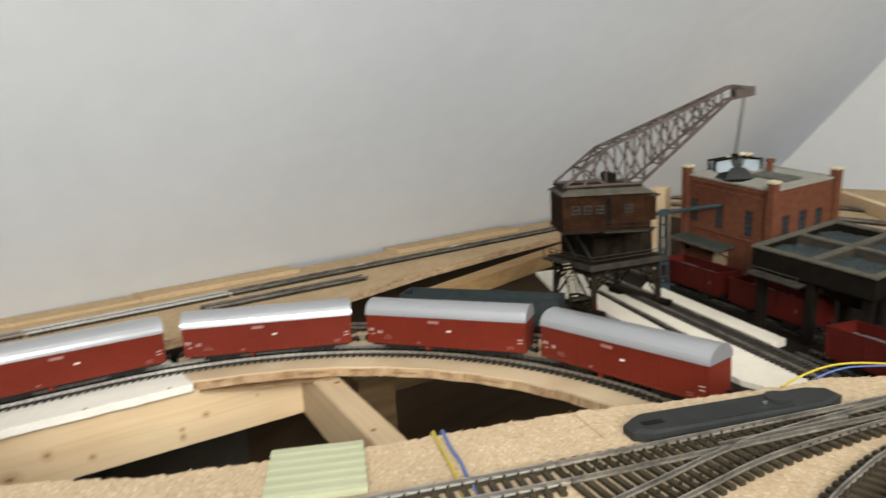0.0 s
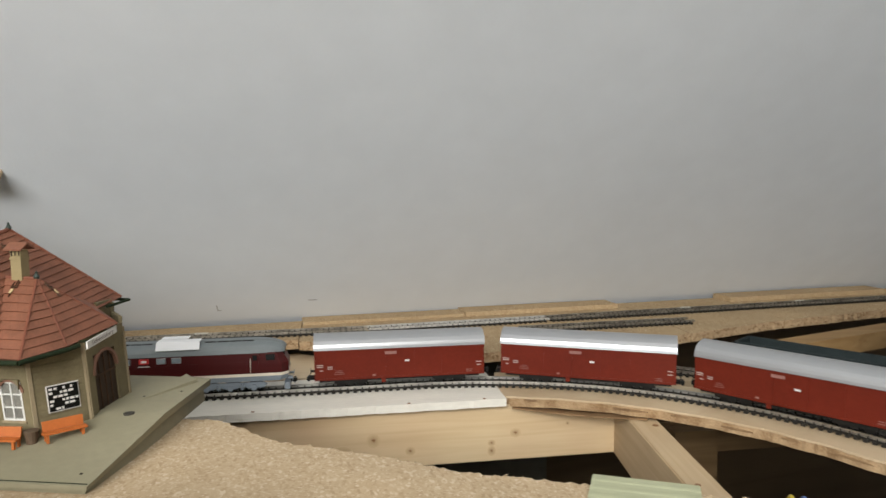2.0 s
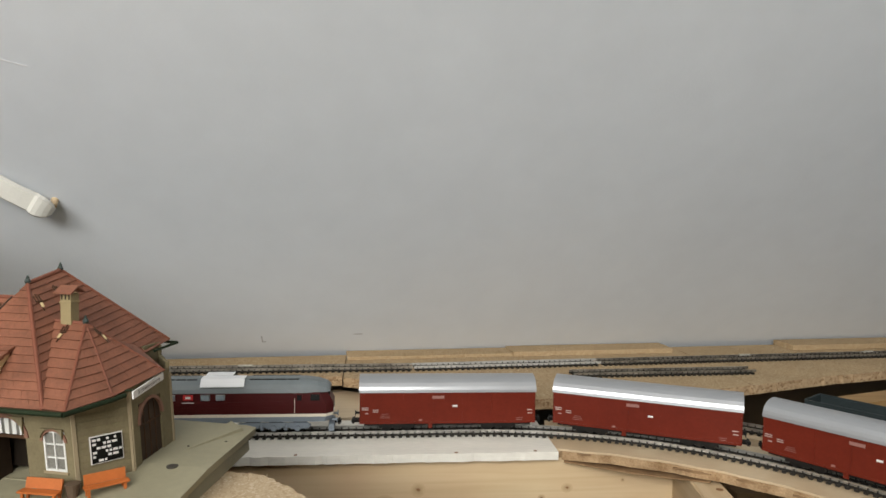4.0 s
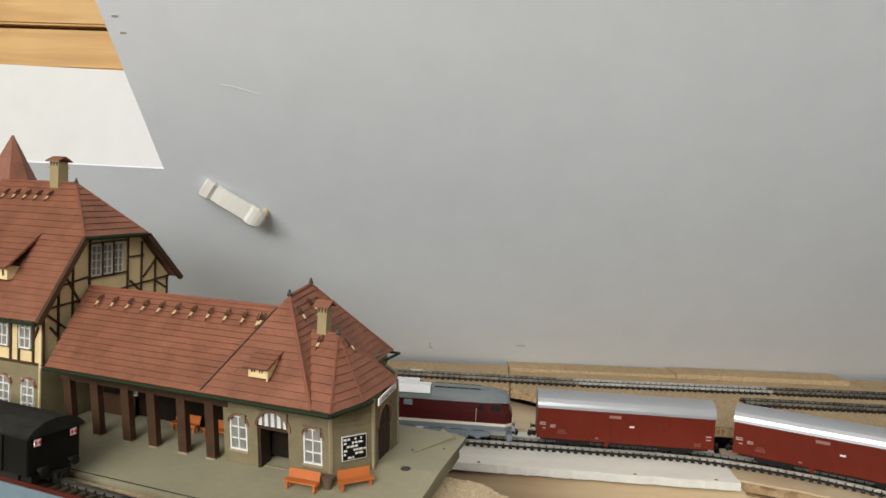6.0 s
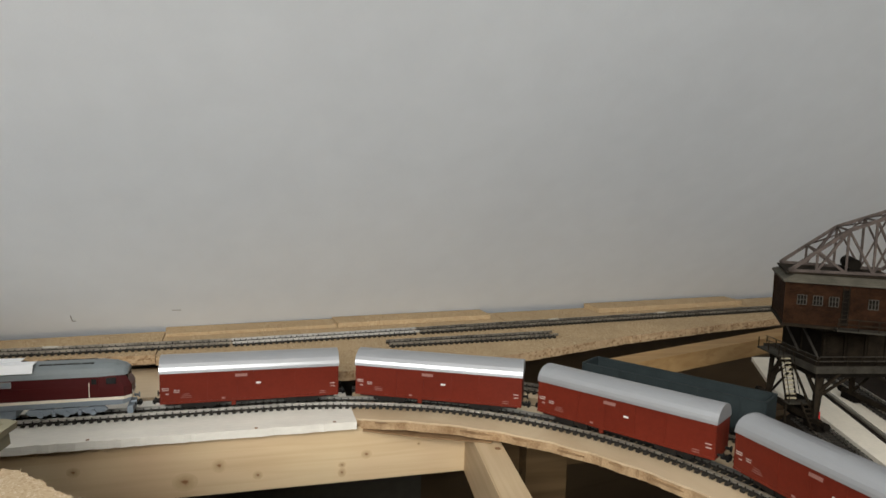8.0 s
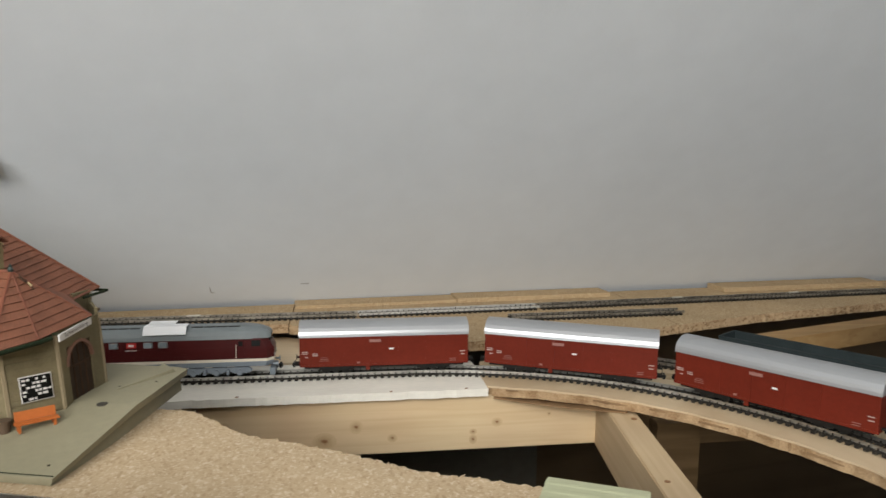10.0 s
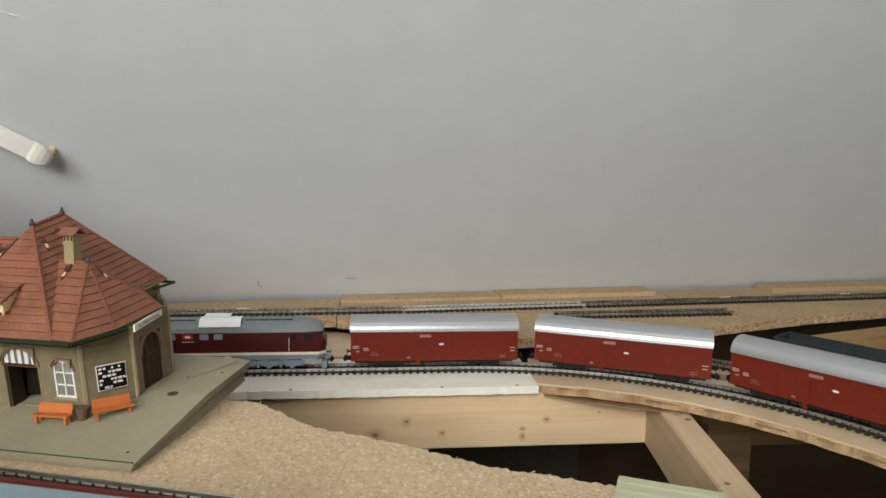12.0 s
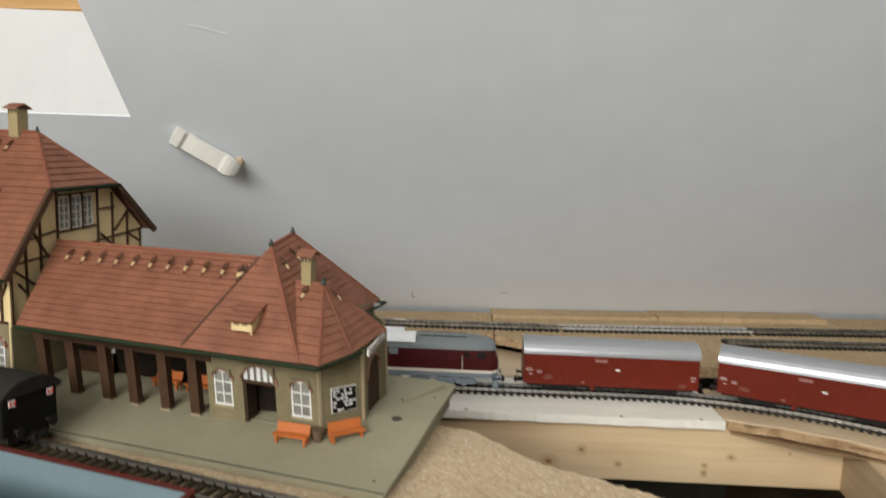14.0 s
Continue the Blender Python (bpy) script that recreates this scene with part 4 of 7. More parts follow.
def gondola(name, label, length, mat, inside, m, height=0.028, fill=None, group=""):
    """An open wagon: floor, four thin walls with a rim, ribs, chassis and wheels; rails at z = 0."""
    ob = thing(name, label, "railway wagon", group, m)
    h, w, z0 = length / 2, 0.0165, 0.0105
    top = z0 + height
    for sgn in (-1, 1):
        boxed("side_wall", (-h, h, sgn * w - 0.0007, sgn * w + 0.0007, z0, top), mat, ob)
        boxed("side_lining", (-h + 0.001, h - 0.001, sgn * (w - 0.001) - 0.0003, sgn * (w - 0.001) + 0.0003, z0 + 0.001, top - 0.0003), inside, ob)
        boxed("end_wall", (sgn * h - 0.0007, sgn * h + 0.0007, -w, w, z0, top), mat, ob)
        boxed("end_lining", (sgn * (h - 0.001) - 0.0003, sgn * (h - 0.001) + 0.0003, -w + 0.0013, w - 0.0013, z0 + 0.001, top - 0.0003), inside, ob)
        boxed("rim", (-h - 0.0008, h + 0.0008, sgn * w - 0.0011, sgn * w + 0.0011, top, top + 0.0008), mat, ob)
        boxed("rim", (sgn * h - 0.0011, sgn * h + 0.0011, -w + 0.0012, w - 0.0012, top, top + 0.0008), mat, ob)
        n = int(length / 0.018)
        for k in range(n + 1):
            x = -h + 0.002 + k * (length - 0.004) / n
            boxed("rib", (x - 0.0006, x + 0.0006, sgn * (w + 0.0009) - 0.0003, sgn * (w + 0.0009) + 0.0003, z0, top - 0.001), mat, ob)
        for x in (-h * 0.6, h * 0.6):
            boxed("axle_guard", (x - 0.012, x + 0.012, sgn * 0.0128 - 0.0008, sgn * 0.0128 + 0.0008, 0.004, 0.0085), CHASSIS, ob)
        boxed("marking", (-h + 0.011, -h + 0.0145, sgn * (w + 0.0007) - 0.0002, sgn * (w + 0.0007) + 0.0002, z0 + 0.013, z0 + 0.0138), MARKING_DIM, ob)
        boxed("marking", (-h + 0.011, -h + 0.0135, sgn * (w + 0.0007) - 0.0002, sgn * (w + 0.0007) + 0.0002, z0 + 0.0112, z0 + 0.0119), MARKING_DIM, ob)
    boxed("floor_plate", (-h, h, -w, w, z0 - 0.0012, z0 + 0.001), inside, ob)
    boxed("underframe", (-h + 0.003, h - 0.003, -0.012, 0.012, 0.006, z0 - 0.0013), CHASSIS, ob)
    for x in (-h * 0.6, h * 0.6):
        wheelset(ob, x)
    buffers(ob, -h, -1, CHASSIS)
    buffers(ob, h, 1, CHASSIS)
    if fill is not None:
        bm = bmesh.new()
        rng = random.Random(4)
        rows = [[bm.verts.new((-h + 0.0015 + i * (2 * h - 0.003) / 24, -w + 0.0015 + j * (2 * w - 0.003) / 6, z0 + fill + rng.uniform(-0.0012, 0.0012))) for j in range(7)] for i in range(25)]
        for i in range(24):
            for j in range(6):
                bm.faces.new((rows[i][j], rows[i + 1][j], rows[i + 1][j + 1], rows[i][j + 1]))
        part("load", bm, LOAD, ob)
    return ob

# ---- front yard: tracks, points, wagons ----
BOARD = 0.0578


def smooth_path(points):
    """A path through plan points, rounded between them, by length along it."""
    pts = [Vector(p) for p in points]
    ext = [2 * pts[0] - pts[1]] + pts + [2 * pts[-1] - pts[-2]]
    line = []
    for a, b, c, d in zip(ext, ext[1:], ext[2:], ext[3:]):
        for k in range(12):
            t = k / 12
            line.append(0.5 * (2 * b + (c - a) * t + (2 * a - 5 * b + 4 * c - d) * t * t + (3 * b - a - 3 * c + d) * t ** 3))
    line.append(pts[-1])
    marks = [0.0]
    for p, q in zip(line, line[1:]):
        marks.append(marks[-1] + (q - p).length)

    def path(s):
        s = min(max(s, 0.0), marks[-1] - 1e-6)
        k = max(i for i, m in enumerate(marks[:-1]) if m <= s)
        f = (s - marks[k]) / (marks[k + 1] - marks[k])
        p, way = line[k].lerp(line[k + 1], f), line[k + 1] - line[k]
        return p.x, p.y, math.atan2(way.y, way.x)

    return path, marks[-1]


path_a, length_a = smooth_path([(-0.62, -0.2085), (-0.36, -0.2932), (-0.1, -0.378), (0.06, -0.434)])
track(path_a, 0, length_a, BOARD, "straight model track with bright rails in front of the platform", tie=BROWN_MESH)
path_b, length_b = smooth_path([(-0.62, -0.29), (-0.259, -0.401), (-0.1, -0.447), (0.045, -0.4725)])
track(path_b, 0, length_b, BOARD, "model track with bright rails beside the platform track", tie=BROWN_MESH)

# the turnout: two routes that part, dull rails, blades and a frog
turnout = thing("turnout", "dull model turnout with black sleepers and two routes", "track", "tracks")
path_1, length_1 = straight(0.0605, -0.4342, 0.36, -0.531)
path_2, length_2 = smooth_path([(0.0455, -0.4735), (0.092, -0.475), (0.136, -0.4765), (0.178, -0.483), (0.2275, -0.4945), (0.29, -0.511), (0.36, -0.5335)])
for p, n in ((path_1, length_1), (path_2, length_2)):
    for side in (-1, 1):
        rail_part(p, 0, n, side * 0.00825, BOARD + 0.0022, RAIL_DARK, turnout)
for k in range(-1, int(length_1 / 0.0068)):
    x, y, a = path_1((k + 0.5) * 0.0068)
    y2 = min((path_2(j * 0.004)[1] for j in range(int(length_2 / 0.004)) if abs(path_2(j * 0.004)[0] - x) < 0.004), default=y)
    spread = max(0.0, y - y2)
    o = new("sleeper", TURNOUT_MESH)
    o.matrix_basis = pose(x, y - spread / 2, BOARD, 0, 0, math.degrees(a) * 0.7) @ Matrix.Diagonal((1.0, 1 + spread / 0.0284, 1, 1))
    o.parent = turnout
for u, v in ((0.1, 0.004), (0.14, 0.003)):
    x, y, a = path_1(u)
    boxed("check_rail", (-0.02, 0.02, -0.0005, 0.0005, 0.0022, 0.0048), RAIL_DARK, turnout, m=pose(x, y - 0.0045, BOARD, 0, 0, math.degrees(a)))
path_c, length_c = smooth_path([(0.07, -0.54), (0.15, -0.5275), (0.22, -0.53), (0.36, -0.572)])
track(path_c, 0, length_c, BOARD, "curved piece of dull model track", RAIL_DARK, tie=BROWN_MESH)


def point_box(m, length, label):
    ob = thing("point_machine", label, "point machine", "point machines", m)
    h = length / 2
    bm = bmesh.new()
    low = [(-h, -0.006), (-h + 0.008, -0.011), (h - 0.016, -0.011), (h, -0.003), (h, 0.006), (h - 0.01, 0.011), (-h + 0.01, 0.011), (-h, 0.004)]
    loft(bm, [[Vector((x * k, y * k, z)) for x, y in low] for z, k in ((0.0, 1.0), (0.0045, 1.0), (0.0062, 0.94))])
    part("cover", bm, POINT_BOX, ob)
    boxed("slot", (-h + 0.008, -h + 0.02, -0.0035, 0.0005, 0.006, 0.0066), BLACK, ob)
    boxed("ridge", (-h + 0.026, h - 0.036, -0.0085, -0.0075, 0.0058, 0.0069), POINT_BOX, ob)
    bm = bmesh.new()
    tube(bm, (h - 0.037, 0.003, 0.006), (h - 0.037, 0.003, 0.0074), 0.0075, 20)
    part("cap", bm, POINT_BOX, ob)
    bm = bmesh.new()
    tube(bm, (h - 0.049, -0.001, 0.006), (h - 0.049, -0.001, 0.0072), 0.0012, 10)
    part("screw", bm, STEEL, ob)
    return ob


point_box(pose(0.179, -0.4462, BOARD - 0.0003, 0, 0, -20.5), 0.132, "long dark grey plastic point machine beside the turnout")
point_box(pose(-0.0113, -0.4455, BOARD - 0.0003, 0, 0, 161), 0.09, "short dark grey plastic point machine between two tracks")

# corrugated sheet on the board's edge
sheet = thing("corrugated_sheet", "pale green corrugated plastic sheet lying on the chipboard", "sheet", m=pose(-0.027, -0.3538, BOARD - 0.0003, 0, 0, -26))
boxed("plate", (-0.0237, 0.0237, -0.025, 0.026, 0.0, 0.0035), BUTTON_GREEN, sheet, bevel=0.0004)
for k in range(6):
    y = -0.0205 + k * 0.0082
    bm = bmesh.new()
    loft(bm, [[Vector((x, y + dy, 0.0033 + dz)) for dy, dz in ((-0.0034, 0), (-0.0014, 0.00045), (0.001, 0.00045), (0.003, 0))] for x in (-0.0237, 0.0237)])
    part("ridge", bm, BUTTON_GREEN, sheet)


def wire(points, mat, label, r=0.0009, group="wires"):
    cu = bpy.data.curves.new("wire", "CURVE")
    cu.dimensions, cu.bevel_depth, cu.bevel_resolution = "3D", r, 2
    sp = cu.splines.new("NURBS")
    sp.points.add(len(points) - 1)
    sp.use_endpoint_u, sp.order_u = True, 3
    for p, q in zip(sp.points, points):
        p.co = (*q, 1)
    ob = new("wire", cu)
    ob.data.materials.append(mat)
    mesh = bpy.data.meshes.new_from_object(ob.evaluated_get(bpy.context.evaluated_depsgraph_get()))
    bpy.data.objects.remove(ob)
    made = new("wire", mesh)
    return tagged(made, label, "wire", group)


wire([(0.0435, -0.345, 0.046), (0.042, -0.352, 0.0595), (0.04, -0.358, 0.0588), (0.033, -0.374, 0.0588), (0.0275, -0.39, 0.0588), (0.022, -0.403, 0.0588), (0.0155, -0.416, 0.0588), (0.011, -0.432, 0.0588), (0.008, -0.446, 0.0588)], WIRE_YELLOW, "yellow wire crossing the chipboard under the track")
wire([(0.0485, -0.347, 0.046), (0.047, -0.354, 0.0595), (0.044, -0.361, 0.0588), (0.037, -0.377, 0.0588), (0.0335, -0.39, 0.0588), (0.0275, -0.402, 0.0588), (0.0215, -0.419, 0.0588), (0.018, -0.434, 0.0588)], WIRE_BLUE, "blue wire crossing the chipboard under the track")
wire([(0.235, -0.44, 0.0588), (0.255, -0.444, 0.0645), (0.285, -0.452, 0.0655), (0.32, -0.47, 0.06), (0.35, -0.49, 0.0588)], WIRE_YELLOW, "yellow wire looping over the chipboard", 0.0007)
wire([(0.262, -0.446, 0.0588), (0.28, -0.45, 0.063), (0.31, -0.464, 0.06), (0.34, -0.482, 0.0588)], WIRE_BLUE, "blue wire looping over the chipboard", 0.0006)


def beside(path, s, z=BOARD):
    x, y, a = path(s)
    return pose(x, y, z + 0.0049, 0, 0, math.degrees(a))


gondola("open_wagon", "dark red open wagon with a pale blue empty inside", 0.13, GONDOLA_RED, GONDOLA_IN, beside(path_b, 0.3828), 0.021, group="open wagons by the platform")
gondola("open_wagon", "dark red open wagon with a pale blue empty inside", 0.13, GONDOLA_RED, GONDOLA_IN, beside(path_b, 0.3828 - 0.15), 0.021, group="open wagons by the platform")


def black_van(m):
    ob = thing("black_van", "black covered van with red and white tail signs", "railway wagon", "", m)
    boxed("body", (-0.055, 0.055, -0.016, 0.016, 0.0095, 0.0312), BLACK, ob, bevel=0.0005)
    bm = bmesh.new()
    arc = [(-0.017, 0.0302), (-0.0172, 0.0316), (-0.0135, 0.0348), (-0.0075, 0.0375), (0, 0.0384), (0.0075, 0.0375), (0.0135, 0.0348), (0.0172, 0.0316), (0.017, 0.0302)]
    loft(bm, [[Vector((x, y, z)) for y, z in arc] for x in (-0.057, 0.057)])
    part("roof", bm, VAN_FELT, ob)
    boxed("underframe", (-0.053, 0.053, -0.012, 0.012, 0.005, 0.0094), CHASSIS, ob)
    for x in (-0.034, 0.034):
        wheelset(ob, x)
        for y in (-0.0128, 0.0128):
            boxed("axle_guard", (x - 0.011, x + 0.011, y - 0.0008, y + 0.0008, 0.003, 0.0094), CHASSIS, ob)
    for y in (-0.0165, 0.0165):
        for x in (-0.036, -0.012, 0.012, 0.036):
            boxed("post", (x - 0.0006, x + 0.0006, y - 0.0004, y + 0.0004, 0.01, 0.0302), BLACK, ob)
    for y in (-0.0115, 0.0105):
        sign = boxed("tail_sign", (0.0562, 0.0568, y - 0.0018, y + 0.0018, 0.0256, 0.0292), MARKING, ob, "square red and white tail sign")
        for dy in (-1, 1):
            bm = bmesh.new()
            loft(bm, [[Vector((x, y + dy * 0.0017, 0.0258)), Vector((x, y + dy * 0.0017, 0.029)), Vector((x, y + dy * 0.0002, 0.0274))] for x in (0.0568, 0.0571)])
            part("red_field", bm, SIGN_RED, sign)
    buffers(ob, -0.055, -1, CHASSIS)
    buffers(ob, 0.055, 1, CHASSIS)
    return ob


x_bv = -0.51
black_van(beside(path_a, (x_bv + 0.62) * math.hypot(0.68, 0.2215) / 0.68))

# ---- platform and station ----
STATION = pose(-0.30, -0.20, 0.0715, 0, 0, -16)
platform = thing("platform", "grey-beige plastic platform with ramps, lying on the chipboard", "platform", m=STATION)
bm = bmesh.new()
loft(bm, [[Vector((-0.55, v, z)), Vector((u, v, z)), Vector((u - 0.0006, v, z - t)), Vector((-0.55, v, z - t))] for u, v, z, t in ((0.0425, 0.0615, 0.0, 0.0042), (0.0505, 0.0585, 0.0, 0.0042), (0.0562, -0.01, 0.0, 0.0042), (0.0575, -0.03, -0.0022, 0.0036), (0.0585, -0.083, -0.0095, 0.0024))])
part("slab", bm, PLATFORM, platform)
# dark bar standing for the shadow under the slab's front lip
bm = bmesh.new()
tube(bm, (-0.55, -0.0812, -0.0096), (0.0575, -0.0812, -0.0096), 0.0006, 6)
part("edge_moulding", bm, GUTTER, platform, "thin dark bar as shadow line along the front edge")
bm = bmesh.new()
loft(bm, [[Vector((-0.55, v, z)), Vector((u, v, z)), Vector((u + 0.001, v, -0.0139)), Vector((-0.55, v, -0.0139))] for u, v, z in ((0.038, 0.0585, -0.0043), (0.046, 0.0565, -0.0043), (0.0525, -0.01, -0.0043), (0.0542, -0.03, -0.0059), (0.0555, -0.0815, -0.012))])
part("base", bm, PLATFORM, platform)
bm = bmesh.new()
loft(bm, [[Vector((0.045, 0.05, 0.002)), Vector((0.032, 0.062, 0.002)), Vector((0.034, 0.0635, -0.004)), Vector((0.047, 0.0545, -0.004))], [Vector((0.03, 0.012, 0.0004)), Vector((0.029, 0.013, 0.0004)), Vector((0.0295, 0.0135, -0.003)), Vector((0.031, 0.0125, -0.003))]])
part("ramp_edge", bm, PLATFORM, platform)
bm = bmesh.new()
tube(bm, (0.0362, -0.0118, -0.002), (0.0362, -0.0118, 0.00018), 0.003, 20)
part("lamp_socket", bm, LATTICE_GREY, platform, "round socket hole in the slab")
for u, v in ((0.028, 0.018), (0.045, 0.03), (0.049, -0.073)):
    bm = bmesh.new()
    tube(bm, (u, v, -0.012), (u, v, 0.0002 + min(0.0, (v + 0.01) * 0.13)), 0.0008, 10)
    part("peg_hole", bm, DARK, platform)

station = thing("station_building", "model railway station with red tiled roofs and beige walls", "station building", m=STATION)


def wall_panel(name, p0, p1, height, openings, mat, thick=0.002, z0=0.0, parent=None):
    """A wall from p0 to p1 (plan) with rectangular openings (from, to, sill, head) through it; its outside is on the right of the way p0 to p1."""
    p0, p1 = Vector((*p0, 0)), Vector((*p1, 0))
    n, way = (p1 - p0).length, (p1 - p0).normalized()
    m = Matrix.Translation(p0) @ Matrix.Rotation(math.atan2(way.y, way.x), 4, "Z")
    bm = bmesh.new()
    cuts = sorted({0.0, n, *[v for a, b, _, _ in openings for v in (a, b)]})
    for a, b in zip(cuts, cuts[1:]):
        holes = [(lo, hi) for x0, x1, lo, hi in openings if x0 <= a + 1e-6 and b - 1e-6 <= x1]
        spans, z = [], z0
        for lo, hi in sorted(holes):
            if lo > z:
                spans.append((z, lo))
            z = hi
        if z < height:
            spans.append((z, height))
        for lo, hi in spans:
            box(bm, a, b, 0, thick, lo, hi, m=m)
    bmesh.ops.remove_doubles(bm, verts=bm.verts, dist=1e-6)
    ob = part(name, bm, mat, parent or station)
    return ob, m


def casement(m, x0, x1, z0, z1, parent=None, bars=(1, 2), arched=True, frame=0.0009, mat=None):
    """A white window in a wall panel's frame of reference: frame, glazing bars, pane and a stone arch over it."""
    bm = bmesh.new()
    mat = mat or FRAME_WHITE
    y0, y1 = -0.0002, 0.0012
    for dims in ((x0, x0 + frame, z0, z1), (x1 - frame, x1, z0, z1), (x0 + frame, x1 - frame, z0, z0 + frame), (x0 + frame, x1 - frame, z1 - frame, z1)):
        box(bm, dims[0], dims[1], y0, y1, dims[2], dims[3], m=m)
    win = part("window_frame", bm, mat, parent or station, "white glazed window frame" if mat is FRAME_WHITE else "grey leaded window frame")
    for k in range(1, bars[0] + 1):
        x = x0 + (x1 - x0) * k / (bars[0] + 1)
        boxed("glazing_bar", (x - 0.00035, x + 0.00035, y0 + 0.0001, y1 - 0.0002, z0 + frame, z1 - frame), mat, win, m=m)
    for k in range(1, bars[1] + 1):
        z = z0 + (z1 - z0) * k / (bars[1] + 1)
        boxed("glazing_bar", (x0 + frame, x1 - frame, y0 + 0.0002, y1 - 0.0003, z - 0.0003, z + 0.0003), mat, win, m=m)
    boxed("pane", (x0 + 0.0002, x1 - 0.0002, 0.0008, 0.0011, z0 + 0.0002, z1 - 0.0002), PANE, win, m=m)
    if arched:
        xc, half = (x0 + x1) / 2, (x1 - x0) / 2
        arch(m, xc, z1 - half * 0.85, half, 0.0015, win)
        for sgn in (-1, 1):
            curve = [(xc + sgn * half * math.cos(a), z1 - half * 0.85 * (1 - math.sin(a))) for a in (math.pi / 2 * k / 6 for k in range(7))]
            outline = [(xc + sgn * half, z1)] + curve
            bm = bmesh.new()
            loft(bm, [[m @ Vector((x, y, z)) for x, z in outline] for y in (-0.00008, 0.001)])
            part("spandrel", bm, STATION_WALL, win)
        boxed("sill", (x0 - 0.0008, x1 + 0.0008, -0.0008, 0.0006, z0 - 0.0012, z0), STONE_EDGE, win, m=m)
    return win


def arch(m, xc, zc, r, wide, parent, squash=0.85):
    """A ring of stones over an opening."""
    bm = bmesh.new()
    outer, inner = [], []
    for k in range(15):
        a = math.pi * k / 14
        for ring, rad in ((inner, r), (outer, r + wide)):
            ring.append([Vector((xc + rad * math.cos(a), y, zc + rad * squash * math.sin(a))) for y in (-0.0008, 0.0014)])
    sections = [[m @ i[0], m @ o[0], m @ o[1], m @ i[1]] for i, o in zip(inner, outer)]
    loft(bm, sections)
    part("arch", bm, ARCH_STONE, parent)


TILE_RNG = random.Random(77)


def roof_face(pts, rows, parent, lift=0.0008):
    """A roof plane in overlapping courses of tiles from the eave to the top; each course is a part."""
    eave_a, eave_b, top_b, top_a = pts
    a, b, d, c = Vector(eave_a), Vector(eave_b), Vector(top_b), Vector(top_a)
    n = (b - a).cross((c + d) / 2 - (a + b) / 2).normalized()
    if n.z < 0:
        n = -n
    for k in range(rows):
        f, g = k / rows, (k + 1.15) / rows
        g = min(g, 1.0)
        bm = bmesh.new()
        p = [a.lerp(c, f) + n * lift, b.lerp(d, f) + n * lift, b.lerp(d, g), a.lerp(c, g)]
        q = [v - n * 0.0012 for v in p]
        top, low = [bm.verts.new(v) for v in p], [bm.verts.new(v) for v in q]
        same = (p[2] - p[3]).length < 1e-6
        idx = (0, 1, 2) if same else (0, 1, 2, 3)
        bm.faces.new([top[i] for i in idx])
        bm.faces.new([low[i] for i in reversed(idx)])
        for i, j in zip(idx, idx[1:] + idx[:1]):
            bm.faces.new((low[i], low[j], top[j], top[i]))
        count = max(1, round((p[1] - p[0]).length / 0.0036))
        for i in range(count):
            f0, f1 = (i + 0.015) / count, (i + 0.985) / count
            up = n * (0.00026 + TILE_RNG.uniform(0, 0.00008))
            quad = [p[0].lerp(p[1], f0) + up - n * 0.0003, p[0].lerp(p[1], f1) + up - n * 0.0003, p[3].lerp(p[2], f1) + up * 0.5, p[3].lerp(p[2], f0) + up * 0.5]
            quad = quad[:3] if same else quad
            face, back = [bm.verts.new(v) for v in quad], [bm.verts.new(v - n * 0.0004) for v in quad]
            bm.faces.new(face)
            for j in range(len(quad)):
                h = (j + 1) % len(quad)
                bm.faces.new((back[j], back[h], face[h], face[j]))
        part("tile_course", bm, TILE, parent)


def ridge_line(parent, a, b, r=0.0011):
    bm = bmesh.new()
    tube(bm, a, b, r, 8)
    part("ridge_tiles", bm, TILE_RIDGE, parent)


def finial(parent, p, s=0.8):
    bm = bmesh.new()
    p = Vector(p)
    for z0, z1, r0, r1 in ((0, 0.0014, 0.0016, 0.002), (0.0014, 0.0034, 0.002, 0.001), (0.0034, 0.0042, 0.0008, 0.0011), (0.0042, 0.0056, 0.0009, 0.0001)):
        tube(bm, p + Vector((0, 0, z0 * s)), p + Vector((0, 0, z1 * s)), r0 * s, 10, r1 * s)
    part("finial", bm, FINIAL, parent, "green metal finial")


def gutter(parent, pts, r=0.0013):
    bm = bmesh.new()
    for a, b in zip(pts, pts[1:]):
        tube(bm, a, b, r, 8)
    part("gutter", bm, GUTTER, parent)


def snow_guard(parent, p, along):
    """A thin dark bar up the slope with a small brass lozenge on it."""
    bm = bmesh.new()
    p, along = Vector(p), Vector(along).normalized()
    m = Matrix.Translation(p + Vector((0, 0, 0.0012))) @ along.to_track_quat("Y", "Z").to_matrix().to_4x4()
    box(bm, -0.00018, 0.00018, -0.0055, 0.0058, -0.0003, 0.0003, m=m)
    box(bm, -0.0017, 0.0017, 0.0006, 0.0011, -0.0003, 0.0004, m=m)
    for x in (-0.0017, 0.0012):
        box(bm, x, x + 0.0003, 0.0006, 0.0046, -0.0003, 0.0003, m=m)
    guard = part("snow_guard", bm, TIMBER, parent)
    bm = bmesh.new()
    loft(bm, [[m @ Vector((x, y, z)) for x, y in ((-0.0007, -0.0034), (0.0007, -0.0034), (0.0009, -0.0006), (-0.0005, -0.0006))] for z in (0.0003, 0.0007)])
    part("lozenge", bm, BRASS, guard, "brass lozenge")


EAVE = 0.042
